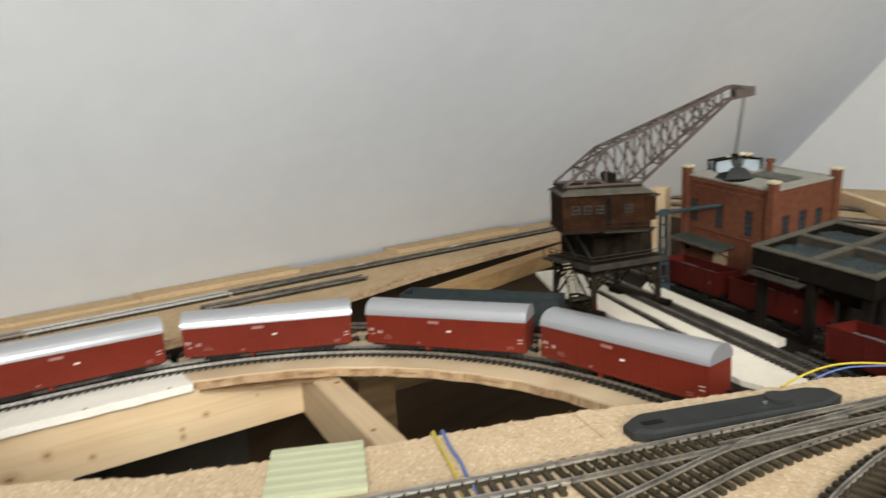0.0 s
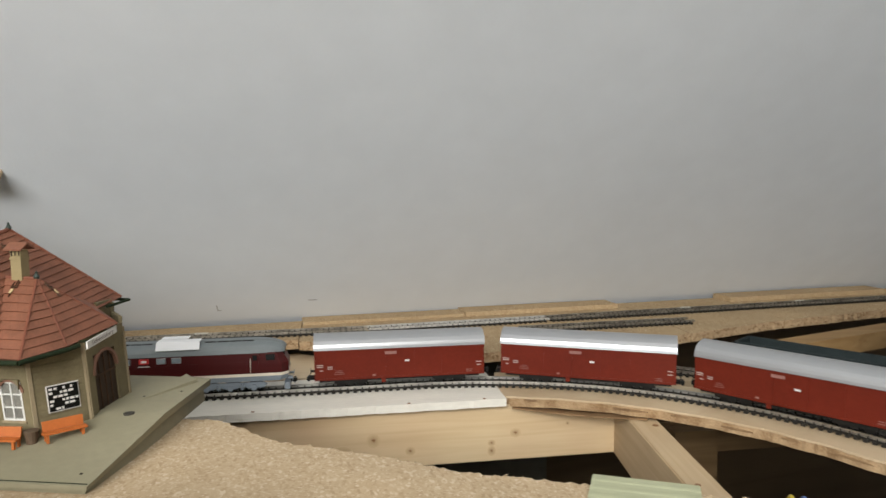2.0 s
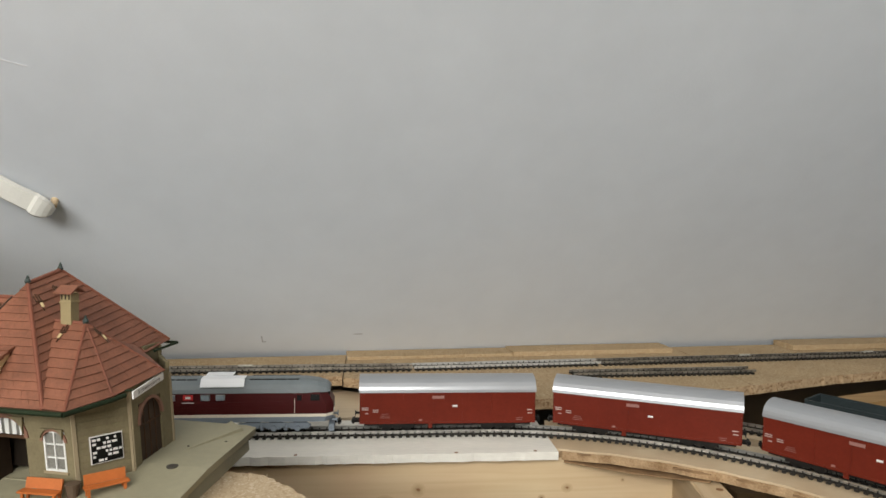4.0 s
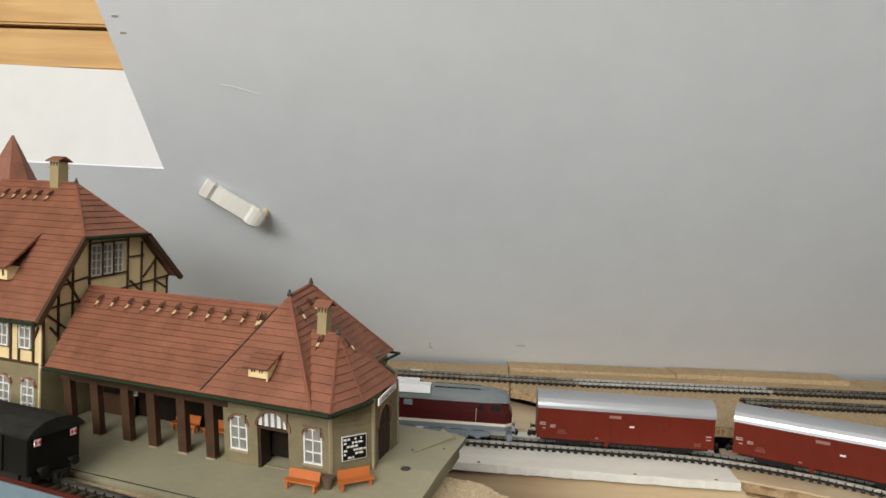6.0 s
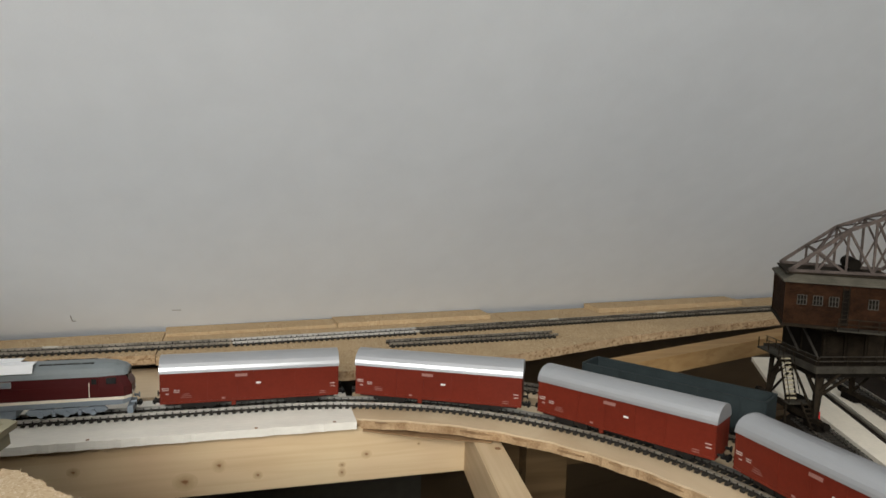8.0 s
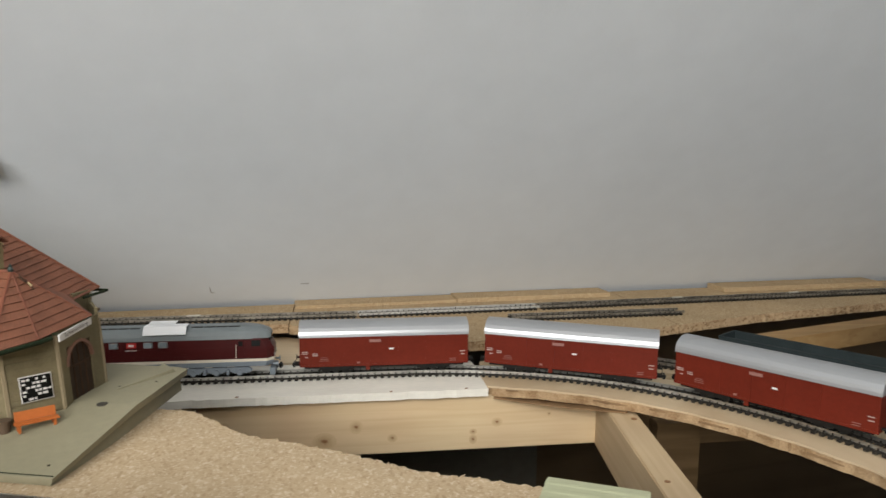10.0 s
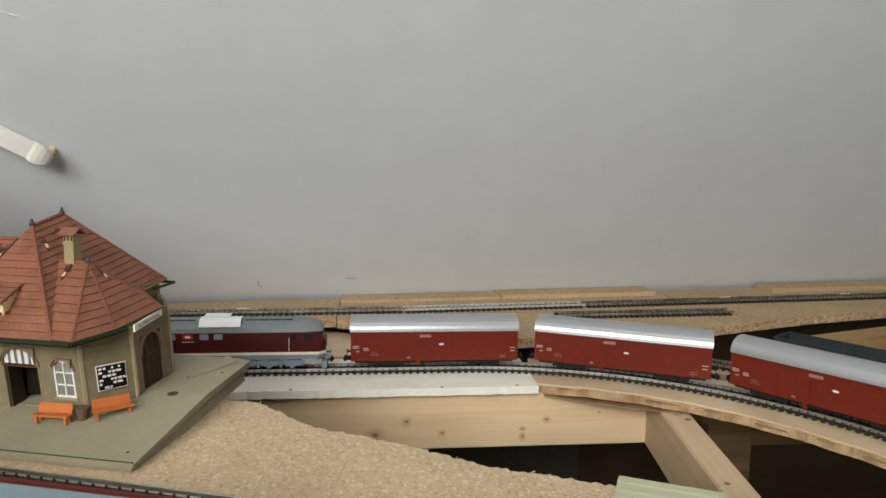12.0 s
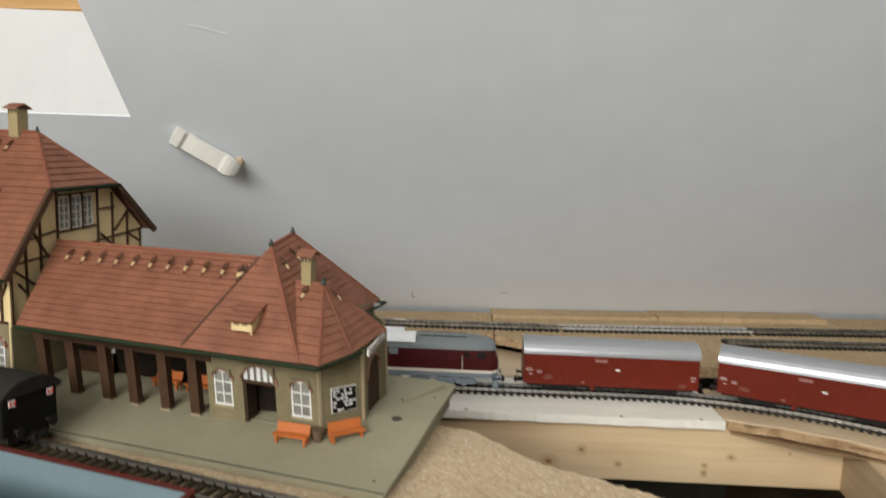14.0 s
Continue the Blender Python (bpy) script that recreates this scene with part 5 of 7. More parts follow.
# head building
w_front, m_front = wall_panel("wall", (-0.068, -0.047), (0.004, -0.047), EAVE + 0.002, [(0.0045, 0.0165, 0.0085, 0.0278), (0.0235, 0.0445, 0.0, 0.0325), (0.0545, 0.0665, 0.0085, 0.0278)], STATION_WALL)
casement(m_front, 0.0045, 0.0165, 0.0085, 0.0278)
casement(m_front, 0.0545, 0.0665, 0.0085, 0.0278)
door_1 = boxed("entrance", (0.0235, 0.0445, 0.0012, 0.0018, 0.0235, 0.0325), PANE, station, "arched entrance with white glazing bars", m=m_front)
arch(m_front, 0.034, 0.0236, 0.0105, 0.002, door_1)
for sgn in (-1, 1):
    curve = [(0.034 + sgn * 0.0105 * math.cos(a), 0.0236 + 0.0089 * math.sin(a)) for a in (math.pi / 2 * k / 8 for k in range(9))]
    bm = bmesh.new()
    loft(bm, [[m_front @ Vector((x, y, z)) for x, z in [(0.034 + sgn * 0.0105, 0.0325)] + curve] for y in (-0.00008, 0.001)])
    part("spandrel", bm, STATION_WALL, door_1)
for k in range(5):
    x = 0.0255 + k * 0.0042
    boxed("glazing_bar", (x - 0.0012, x + 0.0012, 0.0004, 0.0011, 0.0245, 0.0318), FRAME_WHITE, door_1, m=m_front)
boxed("lintel", (0.0235, 0.0445, 0.0, 0.0012, 0.0228, 0.0242), TIMBER, door_1, m=m_front)
boxed("door_leaf", (0.0237, 0.025, 0.001, 0.0105, 0.0, 0.0228), DOOR_BROWN, door_1, m=m_front)
w_side, m_side = wall_panel("wall", (0.004, -0.047), (0.019, -0.024), EAVE + 0.002, [], STATION_WALL)
w_door, m_door = wall_panel("wall", (0.019, -0.024), (0.0145, 0.0205), EAVE + 0.002, [(0.0085, 0.0325, 0.0, 0.0335)], STATION_WALL)
door_2 = boxed("side_door", (0.0085, 0.0325, 0.001, 0.0017, 0.0, 0.0335), DOOR_BROWN, station, "dark brown arched double door", m=m_door)
arch(m_door, 0.0205, 0.0235, 0.012, 0.0018, door_2)
for k in (1, 2, 3):
    x = 0.0085 + 0.024 * k / 4
    boxed("door_rail", (x - 0.0004, x + 0.0004, 0.0005, 0.0011, 0.001, 0.033), TIMBER, door_2, m=m_door)
boxed("door_rail", (0.0087, 0.0323, 0.0003, 0.0009, 0.0215, 0.0225), TIMBER, door_2, m=m_door)
wall_panel("wall", (0.0145, 0.0205), (0.0, 0.036), EAVE + 0.006, [], STATION_WALL)
wall_panel("wall", (0.0, 0.036), (-0.078, 0.036), EAVE + 0.012, [], STATION_WALL)
wall_panel("wall", (-0.078, 0.036), (-0.078, -0.0105), EAVE + 0.02, [], STATION_WALL)
for m, n in ((m_side, 0.0275), (m_door, 0.0447)):
    for x in (0.0, n):
        boxed("quoin", (x - 0.0009, x + 0.0009, -0.0006, 0.0008, 0.0, EAVE), STONE_EDGE, station, m=m)
for row in range(12):
    z = 0.0035 + row * 0.0032
    boxed("stone_course", (0.0012, 0.0262, -0.00025, 0.0001, z, z + 0.0026), STATION_WALL, station, m=m_side)
# the notice board: unread rows of print
notice = boxed("notice_board", (0.0065, 0.0225, -0.0008, -0.0003, 0.0108, 0.0242), MARKING, station, "black and white notice board with small unreadable rows", m=m_side)
boxed("field", (0.007, 0.022, -0.0011, -0.0007, 0.0113, 0.0237), BLACK, notice, m=m_side)
rng = random.Random(12)
for row in range(6):
    z, x = 0.0118 + row * 0.002, 0.0075
    while x < 0.0205:
        n = rng.uniform(0.001, 0.003)
        if rng.random() < 0.6:
            boxed("print", (x, min(x + n, 0.0216), -0.0013, -0.001, z, z + 0.0011), MARKING, notice, m=m_side)
        x += n + 0.0006
# the name board under the eave
name_m = pose(0.0225, -0.0118, 0.0428, 0, 0, 98) @ pose(0, 0, 0, 0, -3.0, 0)
name_board = boxed("name_board", (-0.0172, 0.0172, -0.0004, 0.0004, -0.002, 0.002), MARKING, station, "white station name board", m=name_m)
boxed("board_hanger", (-0.016, -0.015, 0.0004, 0.0065, 0.0018, 0.0024), GUTTER, name_board, m=name_m)
boxed("board_hanger", (0.015, 0.016, 0.0004, 0.0065, 0.0018, 0.0024), GUTTER, name_board, m=name_m)
text = bpy.data.curves.new("name_letters", "FONT")
text.body, text.size, text.align_x, text.align_y, text.extrude = "Schwarzburg", 0.0032, "CENTER", "CENTER", 0.00005
text.space_character = 1.5
holder = new("name_letters", text)
mesh = bpy.data.meshes.new_from_object(holder.evaluated_get(bpy.context.evaluated_depsgraph_get()))
bpy.data.objects.remove(holder)
mesh.transform(name_m @ pose(0, -0.00055, 0, 90, 0, 0))
letters = new("name_letters", mesh)
mesh.materials.append(LETTER_GREY)
letters.parent = name_board
boxed("floor_plate", (-0.066, 0.012, -0.0385, 0.033, -0.0036, -0.003), PLATFORM, station)
# near-black inner wall: the entrance's inner shade is put into its colour
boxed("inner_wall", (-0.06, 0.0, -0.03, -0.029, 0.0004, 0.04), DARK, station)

# head roof, a hip with a turret at its corner
R1, R2 = (-0.039, -0.024, 0.0962), (-0.039, 0.0, 0.1012)
FL, FR, BR, BL = (-0.0715, -0.0621, EAVE), (0.001, -0.062, EAVE), (-0.001, 0.0455, 0.0555), (-0.08, 0.047, 0.055)
head_roof = boxed("roof", (-0.0385, -0.0375, -0.02, -0.005, 0.085, 0.093), TILE, station, "red tiled hip roof with a corner turret")
roof_face((FL, FR, R1, R1), 15, head_roof)
roof_face((FR, BR, R2, R1), 15, head_roof)
roof_face((BR, BL, R2, R2), 12, head_roof)
roof_face((BL, FL, R1, R2), 14, head_roof)
ridge_line(head_roof, FR, R1)
bm = bmesh.new()
tube(bm, Vector(FL) + Vector((-0.0002, 0, 0.0012)), Vector(FL).lerp(Vector(R1), 0.86) + Vector((-0.0002, 0, 0.0012)), 0.00045, 6)
part("valley", bm, DOOR_BROWN, head_roof, "dark seam between two tiled roofs")
for p in (BR, BL):
    ridge_line(head_roof, p, R2)
ridge_line(head_roof, R1, R2, 0.0013)
finial(head_roof, R1)
finial(head_roof, R2)
T, TB = (-0.0055, -0.0235, 0.0765), (-0.0262, -0.0238, 0.0772)
E1, E2, E3, E4 = (0.0005, -0.0622, EAVE + 0.0005), (0.0125, -0.0622, EAVE), (0.019, -0.0365, 0.0428), (0.0222, 0.003, 0.0472)
roof_face((E1, E2, T, TB), 9, head_roof)
roof_face((E2, E3, T, T), 9, head_roof)
roof_face((E3, E4, T, T), 9, head_roof)
roof_face((E4, (-0.002, 0.012, 0.058), TB, T), 8, head_roof)
for p in (E2, E3, E4):
    ridge_line(head_roof, p, T, 0.0009)
ridge_line(head_roof, T, TB, 0.001)
ridge_line(head_roof, E1, TB, 0.0008)
finial(head_roof, T)
gutter(station, [(-0.19, -0.0635, EAVE - 0.001), (0.0128, -0.0635, EAVE - 0.001), (0.0198, -0.037, 0.0416), (0.0215, -0.03, 0.0422)])
gutter(station, [(0.003, 0.024, 0.053), (0.003, 0.048, 0.0535), (-0.08, 0.048, 0.0535)], 0.0009)
soffit = bmesh.new()
prism(soffit, [(-0.19, -0.0625), (0.0125, -0.0622), (0.0185, -0.036), (0.017, 0.003), (0.0, 0.044), (-0.08, 0.044), (-0.08, 0.02), (-0.19, 0.02)], EAVE - 0.0006, EAVE + 0.0006)
part("soffit", soffit, TIMBER, station)
boxed("wall", (-0.075, -0.001, 0.02, 0.036, EAVE, 0.056), STATION_WALL, station)


def chimney(u, v, z0, z1, s, parent):
    c = boxed("chimney", (u - s, u + s, v - s, v + s, z0, z1), CHIMNEY, parent, "ochre chimney with a small tiled cap")
    for k in range(3):
        for du in (-s * 0.7, 0, s * 0.7):
            boxed("vent", (u + du - s * 0.12, u + du + s * 0.12, v - s - 0.0002, v - s + 0.0002, z1 - 0.003, z1 - 0.0005), DOOR_BROWN, c)
    boxed("band", (u - s - 0.0004, u + s + 0.0004, v - s - 0.0004, v + s + 0.0004, z1 - 0.005, z1 - 0.004), CHIMNEY, c)
    bm = bmesh.new()
    e = s + 0.0022
    loft(bm, [[Vector((u + x, v + y, z)) for y, z in ((-e, z1), (-e, z1 + 0.0008), (0, z1 + 0.0042), (e, z1 + 0.0008), (e, z1), (0, z1 + 0.003))] for x in (-e, e)])
    part("cap", bm, TILE, c)


chimney(-0.0155, -0.0225, 0.07, 0.0918, 0.003, station)
for p, al in (((-0.052, -0.036, 0.0805), (0, 1, 1.4)), ((-0.03, -0.012, 0.089), (-1, 0, 1)), ((-0.03, -0.002, 0.089), (-1, 0, 1)), ((-0.0138, -0.0305, 0.0709), (0, 1, 0.9)), ((0.0012, -0.0205, 0.0692), (-0.8, -0.2, 0.9)), ((-0.025, -0.032, 0.0865), (-1, 0.3, 1))):
    snow_guard(head_roof, p, al)

# dormer on the front slope
dormer = boxed("dormer", (-0.042, -0.03, -0.0585, -0.047, 0.0545, 0.0603), PANEL, station, "small dormer with a cream front and tiled roof")
for x in (-0.0395, -0.0377, -0.0345, -0.0327):
    boxed("slot", (x - 0.0004, x + 0.0004, -0.0588, -0.0584, 0.0575, 0.0592), DOOR_BROWN, dormer)
roof_face(((-0.0443, -0.0612, 0.0598), (-0.0282, -0.0612, 0.0598), (-0.0282, -0.0452, 0.0675), (-0.0443, -0.0452, 0.0675)), 4, dormer)
bm = bmesh.new()
loft(bm, [[Vector((x, -0.0585, 0.053)), Vector((x, -0.0585, 0.0606)), Vector((x, -0.0462, 0.0664)), Vector((x, -0.0482, 0.0625))] for x in (-0.0301, -0.0293)])
part("cheek", bm, PANEL, dormer)

# the walls stand a little out of true on the sagging platform
LEAN = Matrix(((1, 0, 0, 0), (0, 1, -0.12, 0.12 * EAVE), (0, 0, 1.1, -0.1 * EAVE), (0, 0, 0, 1)))


def settle(names):
    done = set()
    for ob in bpy.data.objects:
        up = ob.parent
        if up is not None and (up == station or up.parent == station) and ob.data is not None and ob.data.name not in done and ob.name.split(".")[0] in names:
            done.add(ob.data.name)
            if max(v.co.z for v in ob.data.vertices) < EAVE + 0.005:
                ob.data.transform(LEAN)


# arcade wing
wing_roof = boxed("roof", (-0.2, -0.05, -0.0195, -0.0165, 0.07, 0.082), TILE, station, "long red tiled roof over the arcade")
roof_face(((-0.19, -0.0625, EAVE), (-0.064, -0.0625, EAVE), (-0.047, -0.018, 0.0875), (-0.203, -0.018, 0.0875)), 15, wing_roof)
roof_face(((-0.062, 0.03, EAVE), (-0.2, 0.03, EAVE), (-0.203, -0.018, 0.0875), (-0.047, -0.018, 0.0875)), 14, wing_roof)
ridge_line(wing_roof, (-0.203, -0.018, 0.0875), (-0.045, -0.018, 0.0875), 0.0013)
for k in range(11):
    snow_guard(wing_roof, (-0.183 + k * 0.0128, -0.0285, 0.0795), (0, 1, 1.0))
boxed("arcade_beam", (-0.196, -0.0645, -0.0478, -0.0442, 0.0315, 0.0415), TIMBER, station)
for u in (-0.19, -0.167, -0.142, -0.1215, -0.0985, -0.0775):
    post = boxed("post", (u - 0.0031, u + 0.0031, -0.0482, -0.0438, 0.0, 0.0336), TIMBER, station)
    boxed("foot", (u - 0.0034, u + 0.0034, -0.0486, -0.0434, 0.0, 0.001), STONE_EDGE, post)
# back wall near-black, with the deep arcade's shade in its colour
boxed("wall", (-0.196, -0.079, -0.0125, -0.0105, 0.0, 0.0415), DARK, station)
boxed("wall", (-0.0695, -0.0665, -0.0445, -0.0125, 0.0, 0.0415), STATION_WALL, station)
boxed("dado", (-0.196, -0.165, -0.0138, -0.0127, 0.0, 0.014), TIMBER, station)
boxed("wall", (-0.2, -0.06, 0.024, 0.026, 0.0, 0.0415), STATION_WALL, station)
poster = boxed("window_frame", (-0.178, -0.166, -0.0138, -0.0128, 0.0165, 0.031), FRAME_WHITE, station)
boxed("pane", (-0.177, -0.167, -0.0142, -0.0137, 0.0175, 0.03), PANE, poster)


settle(("wall", "window_frame", "glazing_bar", "pane", "arch", "sill", "entrance", "lintel", "door_leaf", "side_door", "door_rail", "quoin", "stone_course", "notice_board", "field", "print", "post", "foot", "arcade_beam"))


def bench(m, name="bench"):
    ob = thing(name, "bright orange plastic bench on the station platform", "bench", "orange benches", m)
    boxed("seat", (-0.0104, 0.0104, -0.0046, 0.0002, 0.0042, 0.0052), BENCH, ob, bevel=0.0002)
    bm = bmesh.new()
    loft(bm, [[Vector((x, y, z)) for y, z in ((0.0004, 0.0052), (0.0013, 0.0052), (0.0026, 0.0099), (0.0017, 0.0101))] for x in (-0.0096, 0.0096)])
    part("backrest", bm, BENCH, ob)
    for x in (-0.0083, 0.0083):
        boxed("leg", (x - 0.0006, x + 0.0006, -0.0038, -0.0024, 0.0, 0.0043), BENCH, ob)
        bm = bmesh.new()
        loft(bm, [[Vector((x + d, y, z)) for y, z in ((0.0, 0.0), (0.0013, 0.0), (0.0018, 0.0059), (0.0006, 0.0059))] for d in (-0.0006, 0.0006)])
        part("leg", bm, BENCH, ob)
    return ob


b1 = bench(STATION @ pose(-0.0078, -0.0525, -0.0054, 0, 0, 3))
copy_thing(b1, STATION @ pose(0.0178, -0.0408, -0.0039, 0, 0, 50))
copy_thing(b1, STATION @ pose(-0.092, -0.018, 0.0002, 0, 0, 0))
copy_thing(b1, STATION @ pose(-0.117, -0.018, 0.0002, 0, 0, 0))
bin_ob = thing("litter_bin", "small dark brown litter bin between two benches", "bin", m=STATION @ pose(0.0048, -0.0475, -0.0048))
bm = bmesh.new()
tube(bm, (0, 0, 0), (0, 0, 0.0062), 0.0026, 14, 0.0035)
part("drum", bm, BIN, bin_ob)
bm = bmesh.new()
tube(bm, (0, 0, 0.0061), (0, 0, 0.0068), 0.0037, 14)
part("rim", bm, BIN, bin_ob)

# main house with half-timbered upper floor
GU = -0.205
house = thing("main_house", "half-timbered station house with steep red tiled roof", "house", m=STATION)
bm = bmesh.new()
gable = [(-0.053, 0.0), (0.06, 0.0), (0.06, 0.09), (0.026, 0.1245), (-0.0235, 0.1225), (-0.053, 0.073)]
loft(bm, [[Vector((u, v, z)) for v, z in gable] for u in (GU - 0.002, GU)])
part("gable_wall", bm, PANEL, house)
boxed("ground_floor", (GU - 0.2, GU - 0.003, -0.0505, 0.059, 0.0, 0.0372), STATION_WALL, house)
boxed("upper_floor", (GU - 0.2, GU - 0.003, -0.0495, 0.058, 0.0374, 0.072), PANEL, house)
boxed("gable_base", (GU - 0.0005, GU + 0.0008, -0.0535, 0.0605, 0.0, 0.0372), STATION_WALL, house)


def timbers(pairs, place, wide=0.0013):
    for a, b in pairs:
        bm = bmesh.new()
        bar(bm, place(*a), place(*b), wide, wide * 0.9)
        part("timber", bm, TIMBER, house)


gp = lambda v, z: (GU + 0.0006, v, z)
timbers([((-0.053, 0.075), (0.06, 0.0895)), ((-0.0235, 0.121), (0.026, 0.123)), ((-0.04, 0.0895), (-0.018, 0.094)), ((-0.041, 0.04), (-0.041, 0.094)), ((-0.03, 0.04), (-0.03, 0.11)), ((-0.0165, 0.05), (-0.0165, 0.122)), ((0.0175, 0.05), (0.0175, 0.124)), ((0.031, 0.05), (0.031, 0.1175)), ((0.045, 0.05), (0.045, 0.104)), ((0.058, 0.05), (0.058, 0.09)), ((-0.0165, 0.117), (0.0175, 0.119)), ((-0.0165, 0.0925), (0.0175, 0.0955)), ((0.0175, 0.106), (0.033, 0.107)), ((0.033, 0.09), (0.046, 0.104)), ((-0.05, 0.075), (-0.041, 0.09)), ((-0.05, 0.072), (-0.034, 0.06)), ((-0.047, 0.063), (-0.036, 0.05)), ((0.045, 0.087), (0.057, 0.08)), ((0.02, 0.0885), (0.03, 0.08)), ((-0.053, 0.039), (0.06, 0.039)), ((-0.052, 0.04), (-0.052, 0.074)), ((-0.0235, 0.076), (-0.0385, 0.1))], gp)
fp = lambda u, z: (u, -0.0502, z)
timbers([((GU - 0.19, 0.0385), (GU, 0.0385)), ((GU - 0.19, 0.07), (GU, 0.07))] + [((GU - 0.003 - d, 0.0385), (GU - 0.003 - d, 0.07)) for d in (0, 0.0075, 0.0205, 0.028, 0.041, 0.049, 0.062)] + [((GU - 0.0105, 0.0475), (GU - 0.0235, 0.0475)), ((GU - 0.031, 0.0475), (GU - 0.044, 0.0475)), ((GU - 0.0035, 0.068), (GU - 0.01, 0.055))], fp)
gm = Matrix.Translation((GU + 0.001, -0.0155, 0.0)) @ Matrix.Rotation(math.radians(90), 4, "Z")
for k in range(3):
    casement(gm, 0.0 + k * 0.0098, 0.0086 + k * 0.0098, 0.0945 + k * 0.0006, 0.1155 + k * 0.0006, house, (1, 3), False, 0.0006, LEAD_GREY)
timbers([((v, 0.0935), (v, 0.1185)) for v in (-0.0064, 0.0034)], lambda v, z: (GU + 0.0016, v, z), 0.0011)
hm = pose(0, -0.0515, 0)
for u in (GU - 0.022, GU - 0.0425, GU - 0.0635):
    casement(hm, u, u + 0.0105, 0.048, 0.0685, house, (1, 2), False)
for u in (GU - 0.0195, GU - 0.0415, GU - 0.0635):
    casement(hm, u, u + 0.0115, 0.0065, 0.028, house, (1, 3), True)
AP = (GU - 0.036, 0.004, 0.158)
h_roof = boxed("roof", (GU - 0.18, GU - 0.045, 0.002, 0.006, 0.135, 0.15), TILE, house, "steep red tiled roof with a half hip")
HL, HR = (GU + 0.008, -0.0275, 0.122), (GU + 0.008, 0.0285, 0.124)
FE, BE = (GU + 0.006, -0.061, 0.069), (GU + 0.006, 0.067, 0.0885)
roof_face(((GU - 0.2, -0.061, 0.069), FE, HL, (GU - 0.2, -0.0275, 0.122)), 14, h_roof)
roof_face(((GU - 0.2, -0.0275, 0.122), HL, AP, (GU - 0.2, 0.004, 0.158)), 8, h_roof)
roof_face((HL, HR, AP, AP), 9, h_roof)
roof_face((BE, (GU - 0.2, 0.067, 0.0885), (GU - 0.2, 0.004, 0.158), AP), 16, h_roof)
roof_face((BE, HR, AP, AP), 4, h_roof)
ridge_line(h_roof, AP, (GU - 0.2, 0.004, 0.158), 0.0014)
ridge_line(h_roof, AP, HL)
ridge_line(h_roof, AP, HR)
finial(h_roof, AP)
gutter(house, [(GU + 0.009, -0.029, 0.121), (GU + 0.009, 0.03, 0.123)])
gutter(house, [(GU - 0.2, -0.062, 0.0675), (GU + 0.006, -0.062, 0.0675)])
for a, b in ((HL, FE), (HR, BE)):
    bm = bmesh.new()
    bar(bm, Vector(a) + Vector((0.0005, 0, -0.001)), Vector(b) + Vector((0.0005, 0, -0.001)), 0.003, 0.0035)
    part("verge_board", bm, TIMBER, house)
chimney(GU - 0.053, 0.004, 0.15, 0.1735, 0.0042, house)
for k in range(9):
    snow_guard(h_roof, (GU - 0.05 - k * 0.011, -0.007, 0.147), (0, 1, 1.1))
h_dormer = boxed("dormer", (GU - 0.054, GU - 0.034, -0.051, -0.034, 0.092, 0.1005), PANEL, house, "small dormer with a cream front and tiled roof")
roof_face(((GU - 0.057, -0.0545, 0.1), (GU - 0.031, -0.0545, 0.1), (GU - 0.031, -0.0275, 0.1225), (GU - 0.057, -0.0275, 0.1225)), 6, h_dormer)
for k in range(4):
    boxed("slot", (GU - 0.0515 + k * 0.0045, GU - 0.0503 + k * 0.0045, -0.0514, -0.0509, 0.0945, 0.0985), DOOR_BROWN, h_dormer)
spire = boxed("spire", (GU - 0.138, GU - 0.098, 0.0, 0.035, 0.12, 0.142), PANEL, house, "pointed red tiled spire with a green tip")
bm = bmesh.new()
for k in range(10):
    z0, z1 = 0.141 + k * 0.0052, 0.141 + (k + 1.1) * 0.0052
    r0, r1 = 0.026 * (1 - k / 10.4), 0.026 * (1 - (k + 1) / 10.4)
    tube(bm, (GU - 0.118, 0.0175, z0), (GU - 0.118, 0.0175, z1), r0, 8, r1)
part("spire_roof", bm, TILE, spire)
finial(spire, (GU - 0.118, 0.0175, 0.19))

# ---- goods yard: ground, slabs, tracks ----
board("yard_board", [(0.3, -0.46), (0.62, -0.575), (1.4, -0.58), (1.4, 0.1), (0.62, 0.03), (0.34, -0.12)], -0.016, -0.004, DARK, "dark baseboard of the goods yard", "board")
slab = board("concrete_strip", [(0.539, 0.112), (0.466, -0.012), (0.449, -0.098), (0.409, -0.204), (0.362, -0.335), (0.365, -0.395), (0.41, -0.395), (0.4622, -0.303), (0.5592, -0.07), (0.575, 0.0), (0.572, 0.105)], -0.004, 0.001, CONCRETE, "pale concrete strip beside the yard tracks", "slab")
board("concrete_strip", [(0.592, -0.052), (0.56, -0.07), (0.463, -0.303), (0.486, -0.304)], -0.004, 0.003, CONCRETE, "narrow pale concrete strip between yard tracks", "slab")
for name, wide, top, mat, label, cat in (("rail_gutter", 0.011, 0.0016, DARK, "dark gutter along the crane rail", "gutter"), ("crane_rail", 0.0026, 0.0042, RAIL_DARK, "dull steel crane rail in the concrete", "rail")):
    tagged(boxed(name, (0.0, 0.235, -wide / 2, wide / 2, 0.0005, top), mat, m=pose(0.5245, -0.012, 0, 0, 0, -113.6)), label, cat)
path_y, length_y = straight(0.592, 0.06, 0.41, -0.385)
track(path_y, 0, length_y, 0.0012, "yard track with black sleepers and dull rails", RAIL_DARK)
path_w, length_w = straight(0.47, -0.33, 0.41, -0.515)
